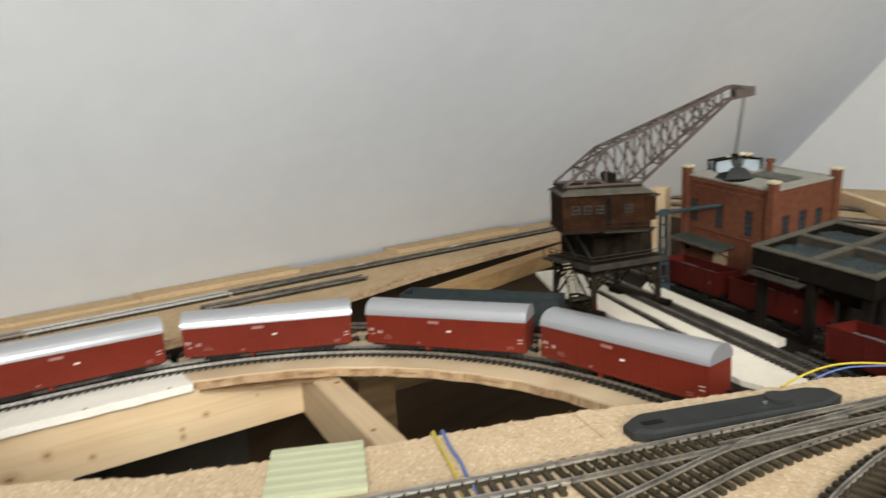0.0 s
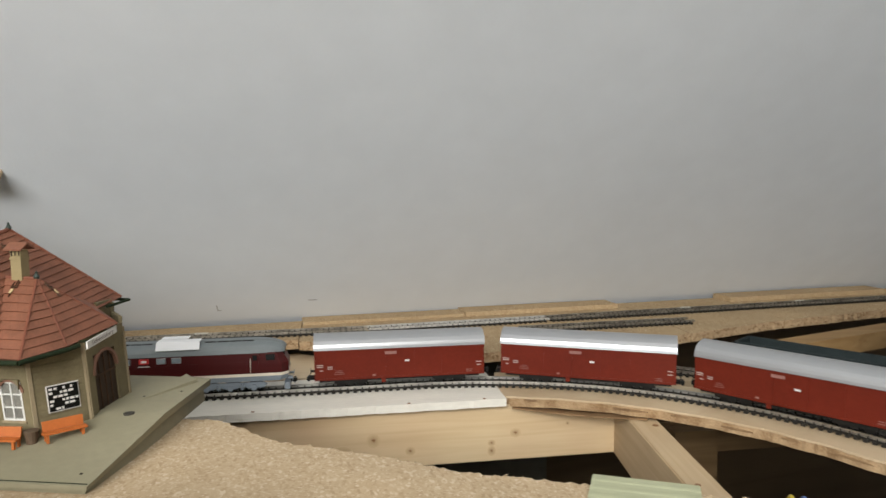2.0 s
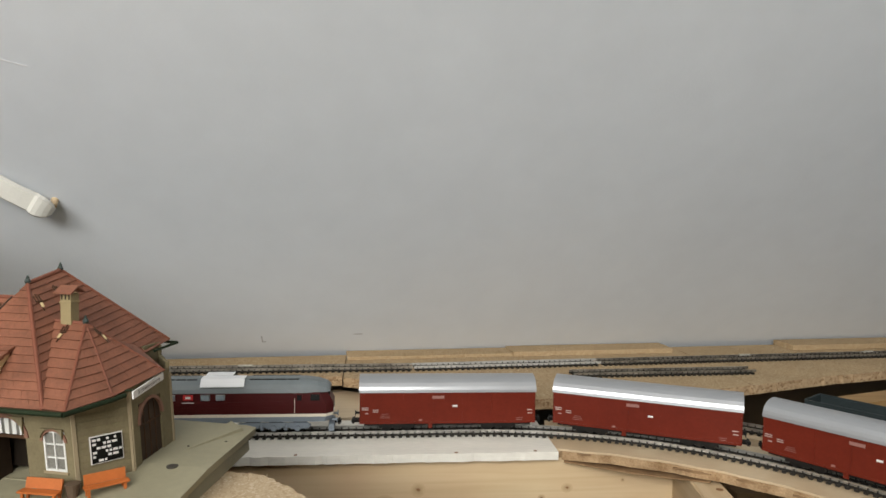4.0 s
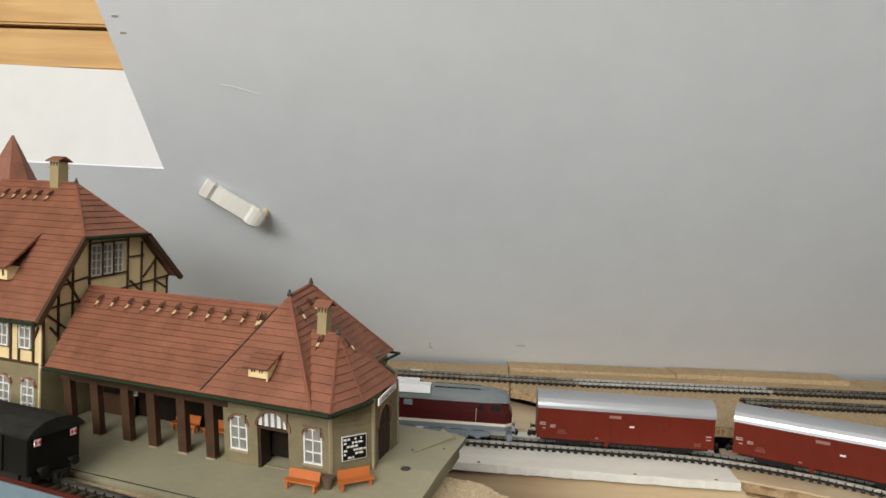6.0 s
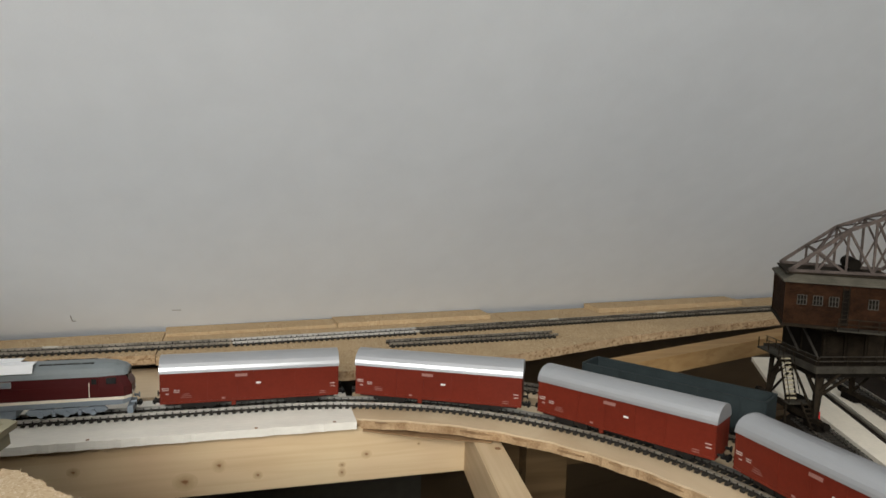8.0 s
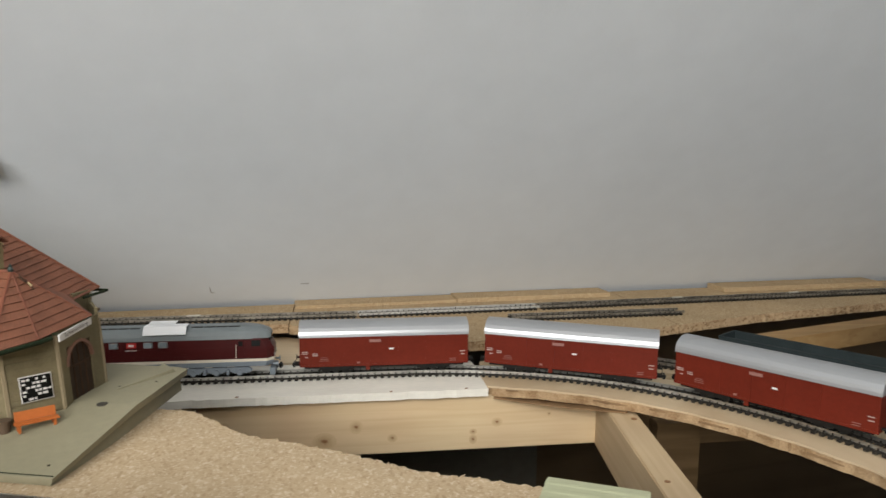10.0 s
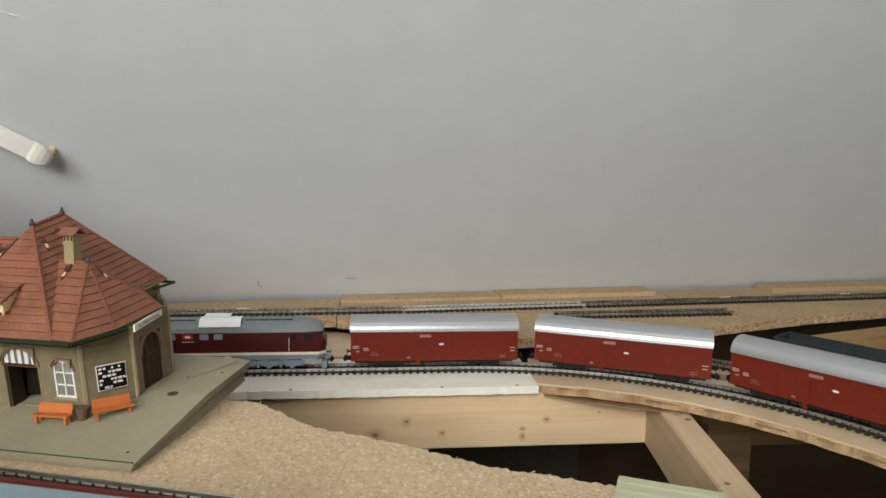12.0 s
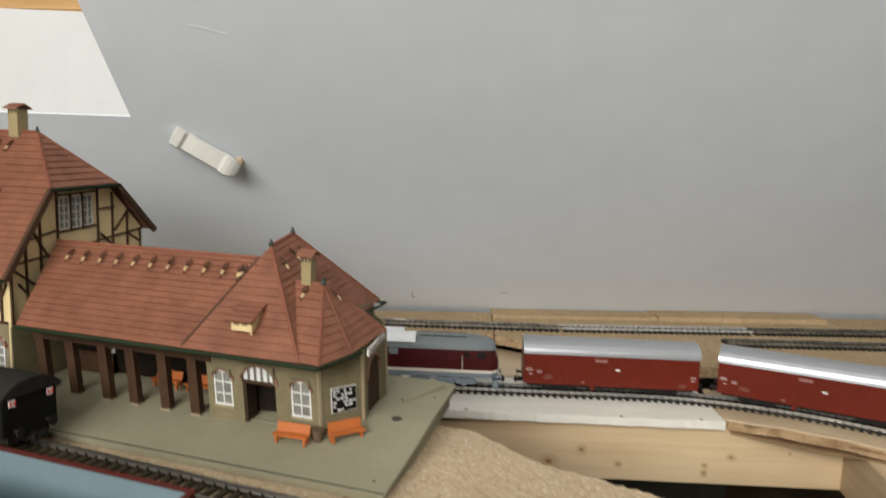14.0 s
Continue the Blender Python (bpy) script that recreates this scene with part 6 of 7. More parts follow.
track(path_w, 0, length_w, -0.0035, "yard track with black sleepers and dull rails", RAIL_DARK)
path_p, length_p = straight(0.436, -0.088, 0.374, -0.252)
track(path_p, 0, length_p, -0.0035, "yard track with black sleepers and dull rails", RAIL_DARK)
path_z, length_z = straight(0.672, 0.06, 0.47, -0.47)
track(path_z, 0, length_z, -0.0035, "yard track with black sleepers and dull rails", RAIL_DARK)
path_o, length_o = smooth_path([(0.14, 0.1), (0.245, 0.015), (0.345, -0.13), (0.362, -0.158)])
bm = bmesh.new()
sections = []
for k in range(25):
    x, y, a = path_o(length_o * k / 24)
    side = Vector((-math.sin(a), math.cos(a), 0))
    sections.append([Vector((x, y, z)) + side * d for d, z in ((-0.025, -0.012), (0.025, -0.012), (0.025, -0.004), (-0.025, -0.004))])
loft(bm, sections)
tagged(part("outer_bed", bm, PLY), "curved plywood bed of the outer track", "track bed")
track(path_o, 0.02, length_o - 0.02, -0.0038, "curved outer track with dull rails", RAIL_DARK)
gondola("open_wagon", "dark blue-grey open wagon with a low coal load", 0.178, GONDOLA_BLUE, GONDOLA_BLUE, pose(0.3, -0.063, 0.0012, 0, 0, -55.5), 0.028, 0.012)
for x, y in ((0.583, -0.13), (0.532, -0.262)):
    gondola("open_wagon", "bright red open wagon standing in the goods yard", 0.118, YARD_RED, YARD_RED, pose(x + 0.012, y, 0.0012, 0, 0, 69), 0.026, 0.016, "red wagons in the yard")
gondola("open_wagon", "bright red open wagon standing in the goods yard", 0.118, YARD_RED, YARD_RED, pose(0.438, -0.425, 0.0012, 0, 0, 72), 0.026, 0.016, "red wagons in the yard")
tagged(boxed("wood_post", (-0.016, 0.016, -0.012, 0.012, -0.004, 0.118), PINE, m=pose(0.7, 0.012, 0, 0, 0, 25)), "sawn pine post behind the crane", "post")

# shelf along the gable wall
board("side_shelf", [(0.86, -0.02), (0.8, -0.3), (1.4, -0.56), (1.4, 0.3), (1.0, 0.3)], 0.034, 0.05, CHIP_FINE, "brown chipboard shelf along the gable wall", edge=CHIP_EDGE)
tagged(boxed("edge_strip", (-0.36, 0.27, -0.006, 0.006, 0.0502, 0.0705), PINE, m=pose(1.2, 0.0, 0, 0, 0, 41)), "sawn pine strip standing on the shelf", "strip")
path_s, length_s = smooth_path([(0.98, 0.28), (0.99, 0.05), (0.95, -0.15), (0.93, -0.3)])
track(path_s, 0, length_s, 0.0502, "curved track on the shelf by the gable wall", RAIL_DARK)
path_s, length_s = smooth_path([(1.08, 0.28), (1.1, 0.05), (1.06, -0.15), (1.02, -0.3)])
track(path_s, 0, length_s, 0.0502, "curved track on the shelf by the gable wall", RAIL_DARK)
for x, y in ((1.2, -0.1), (0.95, -0.3), (1.2, -0.45)):
    tagged(boxed("table_leg", (x - 0.015, x + 0.015, y - 0.015, y + 0.015, -0.85, 0.0338), PINE), "sawn pine leg under a shelf", "leg", "layout legs")

# ---- coaling crane ----
# local x runs along the cab towards the jib's tip, y to the back, z up from the ground
CRANE = pose(0.389, -0.0905, 0.004, 0, 0, -34.8)
crane = thing("coal_crane", "weathered brick and steel coaling crane on a portal", "crane", m=CRANE)
CF, CB, CL = -0.05, 0.028, 0.09
cab = boxed("cab", (0.0, CL, CF, CB, 0.1035, 0.1405), CRANE_BRICK, crane, "brown weathered brick cab")
for x0, x1, y0, y1 in ((-0.001, 0.003, CF - 0.001, CF + 0.003), (-0.001, 0.003, CB - 0.003, CB + 0.001), (CL - 0.003, CL + 0.001, CF - 0.001, CF + 0.003), (0.05, 0.053, CF - 0.0012, CF + 0.002)):
    boxed("corner_pier", (x0, x1, y0, y1, 0.1035, 0.141), CRANE_BRICK, cab)
for row in range(10):
    z = 0.1045 + row * 0.0036
    boxed("brick_course", (0.0035, 0.0495, CF - 0.0004, CF + 0.0001, z, z + 0.003), CRANE_BRICK, cab)
    boxed("brick_course", (0.0535, CL - 0.0035, CF - 0.0004, CF + 0.0001, z, z + 0.003), CRANE_BRICK, cab)
    boxed("brick_course", (-0.0004, 0.0001, CF + 0.0035, CB - 0.0035, z, z + 0.003), CRANE_BRICK, cab)
for x in (0.013, 0.0255, 0.038, 0.068):
    win = boxed("window", (x - 0.0036, x + 0.0036, CF - 0.0008, CF + 0.0002, 0.121, 0.1295), CRANE_DARK, cab)
    for d in (-0.0036, -0.0012, 0.0012, 0.0036):
        boxed("bar", (x + d - 0.0003, x + d + 0.0003, CF - 0.0012, CF - 0.0006, 0.121, 0.1295), LATTICE_GREY, win)
    for z in (0.121, 0.1252, 0.1293):
        boxed("bar", (x - 0.0036, x + 0.0036, CF - 0.0013, CF - 0.0007, z, z + 0.0005), LATTICE_GREY, win)
boxed("door", (0.0442, 0.0498, CF - 0.0009, CF + 0.0001, 0.105, 0.136), CRANE_DARK, cab)
ladder = boxed("ladder_string", (0.0442, 0.0448, CF - 0.0024, CF - 0.0016, 0.105, 0.1405), CRANE_METAL, cab)
boxed("ladder_string", (0.0488, 0.0494, CF - 0.0024, CF - 0.0016, 0.105, 0.1405), CRANE_METAL, cab)
for k in range(9):
    boxed("rung", (0.0448, 0.0488, CF - 0.0023, CF - 0.0017, 0.107 + k * 0.0037, 0.1076 + k * 0.0037), CRANE_METAL, ladder)
boxed("ledge", (-0.002, CL + 0.002, CF - 0.002, CB + 0.002, 0.101, 0.1035), CRANE_METAL, cab)
balcony = boxed("balcony", (0.04, CL - 0.004, CF - 0.013, CF - 0.002, 0.102, 0.1035), BUNKER, cab)
for x in (0.041, 0.056, 0.071, CL - 0.005):
    boxed("balcony_post", (x - 0.0004, x + 0.0004, CF - 0.0128, CF - 0.012, 0.1035, 0.113), CRANE_METAL, balcony)
for z in (0.108, 0.1125):
    boxed("balcony_rail", (0.04, CL - 0.004, CF - 0.0128, CF - 0.0122, z, z + 0.0008), CRANE_METAL, balcony)
bm = bmesh.new()
loft(bm, [[Vector((x, y, z)) for x, y in ((-0.003 + i, CF - 0.004 + i), (CL + 0.004 - i, CF - 0.004 + i), (CL + 0.004 - i, CB + 0.004 - i), (-0.003 + i, CB + 0.004 - i))] for z, i in ((0.1405, 0.0), (0.1422, 0.0), (0.147, 0.0105))])
part("roof", bm, BUNKER_RIM, crane, "dark grey felt roof")
boxed("operator_booth", (CL + 0.0002, CL + 0.013, -0.03, 0.005, 0.109, 0.1345), CRANE_BRICK, crane)
boxed("booth_window", (CL + 0.0125, CL + 0.0134, -0.026, 0.001, 0.118, 0.13), GLASS_GREY, crane)
boxed("booth_roof", (CL - 0.001, CL + 0.016, -0.033, 0.008, 0.1348, 0.1366), BUNKER, crane)

# jib: two lattice sides, chords and braces
JC = -0.011
jib = boxed("jib_foot", (0.0, CL - 0.006, JC - 0.034, JC + 0.034, 0.1472, 0.1486), CRANE_METAL, crane, "riveted lattice jib")
TOPS = [(0.002, 0.1495), (0.0475, 0.187), (0.186, 0.2455), (0.208, 0.2425)]
LOWS = [(0.002, 0.1495), (0.086, 0.1495), (0.184, 0.232), (0.208, 0.2355)]


def on_chord(chain, s):
    for (a, za), (b, zb) in zip(chain, chain[1:]):
        if s <= b or (b, zb) == chain[-1]:
            f = (s - a) / (b - a)
            return za + (zb - za) * f


def jib_y(s, side):
    return JC + side * (0.0325 - 0.0275 * s / 0.208)


def jib_bar(a, b, side_a, side_b, w, name="brace"):
    bm = bmesh.new()
    bar(bm, (a[0], jib_y(a[0], side_a), a[1]), (b[0], jib_y(b[0], side_b), b[1]), w, w)
    part(name, bm, CRANE_JIB, jib)


def top_at(s):
    return s, on_chord(TOPS, s)


def low_at(s):
    return s, on_chord(LOWS, s)


PANELS = (0.024, 0.0475, 0.069, 0.09, 0.108, 0.126, 0.143, 0.159, 0.174)
for side in (-1, 1):
    for chain in (TOPS, LOWS):
        for a, b in zip(chain, chain[1:]):
            jib_bar(a, b, side, side, 0.0029, "chord")
    for s in PANELS:
        jib_bar(top_at(s), low_at(s), side, side, 0.0019, "post")
    jib_bar(low_at(0.004), top_at(0.024), side, side, 0.0019)
    jib_bar(top_at(0.024), low_at(0.0475), side, side, 0.0021)
    jib_bar(low_at(0.024), top_at(0.0475), side, side, 0.0021)
    for n, (s0, s1) in enumerate(zip(PANELS[1:], PANELS[2:])):
        jib_bar(top_at(s0), low_at(s1), side, side, 0.0018)
        if n % 2:
            jib_bar(low_at(s0), top_at(s1), side, side, 0.0014)
for s0, s1 in zip(PANELS, PANELS[1:]):
    jib_bar(top_at(s0), top_at(s0), -1, 1, 0.0016, "cross_bar")
    jib_bar(top_at(s0), top_at(s1), -1, 1, 0.0012)
    jib_bar(top_at(s0), top_at(s1), 1, -1, 0.0012)
    if s0 > 0.08:
        jib_bar(low_at(s0), low_at(s0), -1, 1, 0.0014, "cross_bar")
for y in (jib_y(0.2, -1) - 0.0005, jib_y(0.2, 1) - 0.0005):
    boxed("tip_plate", (0.19, 0.211, y, y + 0.001, 0.2345, 0.2445), CRANE_JIB, jib)
bm = bmesh.new()
for y in (-0.003, 0.003):
    tube(bm, (0.2025, JC + y - 0.001, 0.239), (0.2025, JC + y + 0.001, 0.239), 0.005, 14)
part("sheave", bm, CRANE_DARK, jib)
winch = boxed("winch_frame", (0.05, 0.062, JC - 0.02, JC + 0.02, 0.1486, 0.1515), CRANE_DARK, crane, "dark cable winch on the cab roof")
bm = bmesh.new()
tube(bm, (0.056, JC - 0.016, 0.156), (0.056, JC + 0.016, 0.156), 0.0055, 14)
part("drum", bm, CRANE_DARK, winch)
GX = 0.1935
for y in (-0.003, 0.003):
    bm = bmesh.new()
    tube(bm, (0.2025, JC + y, 0.236), (GX, JC + y * 0.6, 0.172), 0.00045, 6)
    part("cable", bm, CRANE_METAL, crane)
grab = boxed("grab", (GX - 0.0025, GX + 0.0025, JC - 0.004, JC + 0.004, 0.155, 0.174), CRANE_DARK, crane, "open clamshell grab with pale bright jaws")
for sgn in (-1, 1):
    bm = bmesh.new()
    loft(bm, [[Vector((GX + sgn * u, JC + y, z)) for u, z in ((0.004, 0.157), (0.008, 0.1685), (0.022, 0.1665), (0.024, 0.159), (0.02, 0.1545))] for y in (-0.008, 0.008)])
    part("jaw", bm, GLASS_GREY, grab)
    for y in (-0.0085, 0.0085):
        bm = bmesh.new()
        bar(bm, (GX + sgn * 0.006, JC + y, 0.17), (GX + sgn * 0.025, JC + y, 0.1675), 0.0016, 0.0022)
        bar(bm, (GX + sgn * 0.025, JC + y, 0.169), (GX + sgn * 0.0245, JC + y, 0.157), 0.0022, 0.0022)
        part("jaw_arm", bm, CRANE_DARK, grab)
bm = bmesh.new()
loft(bm, [[Vector((GX + sx * r, JC + sy * r, z)) for sx, sy in ((-1, -1), (1, -1), (1, 1), (-1, 1))] for z, r in ((0.1435, 0.006), (0.1475, 0.0155), (0.153, 0.0125), (0.163, 0.005), (0.172, 0.003))])
part("hopper", bm, POINT_BOX, grab)
boxed("lamp_box", (GX + 0.004, GX + 0.0105, JC - 0.002, JC + 0.002, 0.1725, 0.1755), BRICK_CAP, grab)

# portal: four splayed lattice legs, a deck with a rail, and the machine house on it
PX, PY = 0.0525, 0.0425
PORTAL = pose(0.469, -0.09, 0.0, 0, 0, -10)
portal = thing("crane_portal", "dark weathered steel portal with a machine house and stairs", "portal", m=PORTAL)
HX0, HX1, HY0, HY1, HZ = -PX + 0.012, PX - 0.01, -PY + 0.01, PY - 0.01, 0.0935
house_m = boxed("machine_house", (HX0, HX1, HY0, HY1, 0.0625, HZ), CRANE_HOUSE, portal)
n = 4
for k in range(n):
    x0, x1 = HX0 + (HX1 - HX0) * k / n, HX0 + (HX1 - HX0) * (k + 1) / n
    boxed("house_panel", (x0 + 0.003, x1 - 0.0015, HY0 - 0.0006, HY0 + 0.0002, 0.069, 0.0885), CRANE_METAL, house_m)
    boxed("frame_post", (x0 - 0.0008, x0 + 0.0012, HY0 - 0.0018, HY0, 0.0625, HZ), CRANE_METAL, house_m)
for y0, y1 in ((HY0 + 0.003, -0.002), (0.002, HY1 - 0.003)):
    boxed("house_panel", (HX0 - 0.0006, HX0 + 0.0002, y0, y1, 0.067, 0.0895), CRANE_DARK, house_m)
    bm = bmesh.new()
    bar(bm, (HX0 - 0.001, y0, 0.0655), (HX0 - 0.001, y1, 0.091), 0.0024, 0.0016)
    part("side_brace", bm, LATTICE_GREY, house_m)
for z in (0.0635, 0.091):
    boxed("frame_rail", (HX0 - 0.001, HX1 + 0.001, HY0 - 0.0019, HY0, z, z + 0.002), CRANE_METAL, house_m)
    boxed("frame_rail", (HX0 - 0.0014, HX0, HY0, HY1, z, z + 0.002), CRANE_METAL, house_m)
boxed("house_roof", (HX0 - 0.003, HX1 + 0.003, HY0 - 0.003, HY1 + 0.003, HZ, HZ + 0.0016), BUNKER, house_m)
bm = bmesh.new()
tube(bm, (0.0, 0.0, HZ + 0.0016), (0.0, 0.0, 0.1048), 0.026, 24)
part("turntable", bm, CRANE_DARK, portal)
deck = boxed("deck", (-PX, PX, -PY, PY, 0.0585, 0.0622), CRANE_METAL, portal, bevel=0.0006)
for x0, x1, y0, y1 in ((-PX - 0.001, PX + 0.001, -PY - 0.0014, -PY - 0.0002), (-PX - 0.0014, -PX - 0.0002, -PY, PY), (PX + 0.0002, PX + 0.0014, -PY, PY), (-PX - 0.001, PX + 0.001, PY + 0.0002, PY + 0.0014)):
    boxed("deck_edge", (x0, x1, y0, y1, 0.0555, 0.0625), BUNKER, deck)
for k in range(8):
    x = -PX + 0.002 + k * (2 * PX - 0.004) / 7
    boxed("rail_post", (x - 0.0004, x + 0.0004, -PY + 0.0002, -PY + 0.001, 0.0622, 0.0712), CRANE_METAL, deck)
for k in range(6):
    y = -PY + 0.002 + k * (2 * PY - 0.004) / 5
    boxed("rail_post", (-PX + 0.0002, -PX + 0.001, y - 0.0004, y + 0.0004, 0.0622, 0.0712), CRANE_METAL, deck)
for z in (0.0665, 0.0707):
    boxed("hand_rail", (-PX, PX, -PY + 0.0003, -PY + 0.0009, z, z + 0.0006), LATTICE_GREY, deck)
    boxed("hand_rail", (-PX + 0.0003, -PX + 0.0009, -PY, PY, z, z + 0.0006), LATTICE_GREY, deck)


def portal_bar(name, a, b, w, h=None, mat=None):
    bm = bmesh.new()
    bar(bm, a, b, w, h or w)
    return part(name, bm, mat or CRANE_METAL, portal)


LX, LY = PX - 0.006, PY - 0.006
for sx in (-1, 1):
    for sy in (-1, 1):
        portal_bar("leg", (sx * (LX - 0.008), sy * (LY - 0.004), 0.0585), (sx * LX * 1.02, sy * LY * 1.08, 0.006), 0.0042)
        portal_bar("leg", (sx * LX, sy * LY, 0.0585), (sx * LX * 1.02, sy * LY * 1.08, 0.006), 0.0034)
        portal_bar("knee_brace", (sx * LX, sy * LY * 1.03, 0.034), (sx * LX * 0.45, sy * LY, 0.0575), 0.0028)
        portal_bar("knee_brace", (sx * LX * 1.01, sy * LY * 1.03, 0.034), (sx * LX, sy * LY * 0.35, 0.0575), 0.0028)
        boxed("wheel_box", (sx * LX * 1.02 - 0.004, sx * LX * 1.02 + 0.004, sy * LY * 1.08 - 0.011, sy * LY * 1.08 + 0.011, 0.0016, 0.0075), CRANE_DARK, portal)
    portal_bar("sill_beam", (sx * LX * 1.02, -PY - 0.012, 0.009), (sx * LX * 1.02, PY + 0.012, 0.009), 0.004, 0.005)
    for sy in (-1, 1):
        bm = bmesh.new()
        tube(bm, (sx * LX * 1.02, sy * (PY + 0.011), 0.009), (sx * LX * 1.02, sy * (PY + 0.015), 0.009), 0.0034, 12)
        part("buffer", bm, CRANE_DARK, portal)
    portal_bar("lattice_brace", (sx * LX, -LY, 0.012), (sx * LX, 0.0, 0.05), 0.0018)
    portal_bar("lattice_brace", (sx * LX, LY, 0.012), (sx * LX, 0.0, 0.05), 0.0018)
    portal_bar("lattice_brace", (sx * LX, -LY, 0.048), (sx * LX, 0.0, 0.05), 0.0018)
for y in (-LY, LY):
    boxed("plate_girder", (-PX + 0.003, PX - 0.003, y - 0.0012, y + 0.0012, 0.05, 0.0584), CRANE_DARK, portal)
    portal_bar("leg_brace", (-LX, y, 0.03), (-0.012, y, 0.052), 0.0022)
    portal_bar("leg_brace", (LX, y, 0.03), (0.012, y, 0.052), 0.0022)
for x in (-LX, LX):
    boxed("plate_girder", (x - 0.0012, x + 0.0012, -PY + 0.003, PY - 0.003, 0.05, 0.0584), CRANE_DARK, portal)
for x in (-0.03, 0.0, 0.03):
    boxed("floor_beam", (x - 0.001, x + 0.001, -LY + 0.002, LY - 0.002, 0.053, 0.0584), CRANE_DARK, portal)
boxed("drive_housing", (-LX + 0.002, -LX + 0.016, -0.012, 0.014, 0.0012, 0.018), CRANE_DARK, portal)
landing = boxed("landing", (-PX - 0.0135, -PX - 0.0015, -0.004, 0.034, 0.0602, 0.062), BUNKER, portal)
for y in (-0.003, 0.015, 0.033):
    boxed("rail_post", (-PX - 0.0132, -PX - 0.0124, y - 0.0004, y + 0.0004, 0.062, 0.072), CRANE_METAL, landing)
STAIR_X = -PX - 0.007
for dx in (-0.0052, 0.0052):
    portal_bar("stair_string", (STAIR_X + dx, -0.004, 0.061), (STAIR_X + dx, -0.02, 0.022), 0.0009, 0.0022)
    portal_bar("stair_string", (STAIR_X + 0.011 + dx, -0.026, 0.022), (STAIR_X + 0.011 + dx, -0.046, 0.002), 0.0009, 0.0022)
    portal_bar("stair_rail", (STAIR_X + dx, -0.008, 0.069), (STAIR_X + dx, -0.024, 0.03), 0.0006)
for k in range(10):
    f = (k + 0.5) / 10
    boxed("step", (STAIR_X - 0.0046, STAIR_X + 0.0046, -0.004 - 0.016 * f - 0.0016, -0.004 - 0.016 * f + 0.0016, 0.061 - 0.039 * f, 0.0618 - 0.039 * f), BRICK_CAP, portal)
for k in range(6):
    f = (k + 0.5) / 6
    boxed("step", (STAIR_X + 0.0064, STAIR_X + 0.0156, -0.026 - 0.02 * f - 0.0016, -0.026 - 0.02 * f + 0.0016, 0.022 - 0.02 * f, 0.0228 - 0.02 * f), CRANE_METAL, portal)
boxed("stair_landing", (STAIR_X - 0.007, STAIR_X + 0.018, -0.027, -0.017, 0.0205, 0.022), BUNKER, portal)
for dx in (-0.0065, 0.0175):
    portal_bar("stair_post", (STAIR_X + dx, -0.022, 0.0205), (STAIR_X + dx, -0.022, 0.001), 0.0014)
    portal_bar("stair_post", (STAIR_X + dx, -0.0265, 0.022), (STAIR_X + dx, -0.0265, 0.031), 0.0008)
boxed("signal_lamp", (STAIR_X + 0.021, STAIR_X + 0.024, -0.03, -0.027, 0.0012, 0.014), SIGN_RED, portal, "small red signal lamp")

# ---- brick power house ----
PL, PW, PT = 0.1356, 0.109, 0.135
front_way, side_way = Vector((0.107, -0.0183, 0.0089)).normalized(), Vector((0.015, 0.1339, 0.0149))
side_way = (side_way - front_way * side_way.dot(front_way)).normalized()
POWER = Matrix.Translation((0.626, -0.207, 0.141)) @ Matrix((front_way, side_way, front_way.cross(side_way))).transposed().to_4x4() @ Matrix.Translation((0, 0, -PT - 0.0135))
# local x along the short front, local y along the long side
power = thing("power_house", "red brick power house with corner piers and flat roof", "building", m=POWER)
boxed("plinth", (-0.001, PW + 0.001, -0.001, PL + 0.001, -0.012, 0.03), BRICK, power)


def brick_front(m, n, openings):
    ob, _ = wall_panel("wall", (0, 0), (n, 0), PT, openings, BRICK, 0.003, 0.03, power)
    ob.matrix_basis = m
    for x0, x1, lo, hi in openings:
        win = boxed("window", (x0, x1, 0.0012, 0.0018, lo, hi), GLASS_DARK, power)
        win.matrix_basis = m
        for k in (1, 2):
            x = x0 + (x1 - x0) * k / 3
            boxed("bar", (x - 0.0004, x + 0.0004, 0.0006, 0.0012, lo, hi), BLUE_STEEL, win)
        for k in range(1, 5):
            z = lo + (hi - lo) * k / 5
            boxed("bar", (x0, x1, 0.0007, 0.0012, z - 0.0003, z + 0.0003), BLUE_STEEL, win)
        sill = boxed("sill", (x0 - 0.001, x1 + 0.001, -0.001, 0.001, lo - 0.0014, lo), BRICK, win)
        boxed("head", (x0 - 0.001, x1 + 0.001, -0.0006, 0.001, hi, hi + 0.002), BRICK, win)
    for row in range(int((PT - 0.032) / 0.0034)):
        z = 0.0315 + row * 0.0034
        if all(not (lo - 0.003 < z < hi) for _, _, lo, hi in openings):
            c = boxed("brick_course", (0.0, n, -0.00035, 0.0001, z, z + 0.0028), BRICK, power)
            c.matrix_basis = m
    for z, d in ((PT - 0.006, 0.0012), (PT - 0.013, 0.0008)):
        c = boxed("cornice", (0.0, n, -d, 0.0005, z, z + 0.003), BRICK, power)
        c.matrix_basis = m


# the long side faces the crane (its outside to -x), the short front faces the viewer
brick_front(Matrix.Translation((0, PL, 0)) @ Matrix.Rotation(math.radians(-90), 4, "Z"), PL, [(0.05, 0.0625, 0.073, 0.106), (0.096, 0.1085, 0.073, 0.106), (0.008, 0.0205, 0.075, 0.106)])
brick_front(Matrix.Identity(4), PW, [(0.0185, 0.031, 0.068, 0.102), (0.047, 0.0605, 0.068, 0.104), (0.0765, 0.089, 0.068, 0.102)])
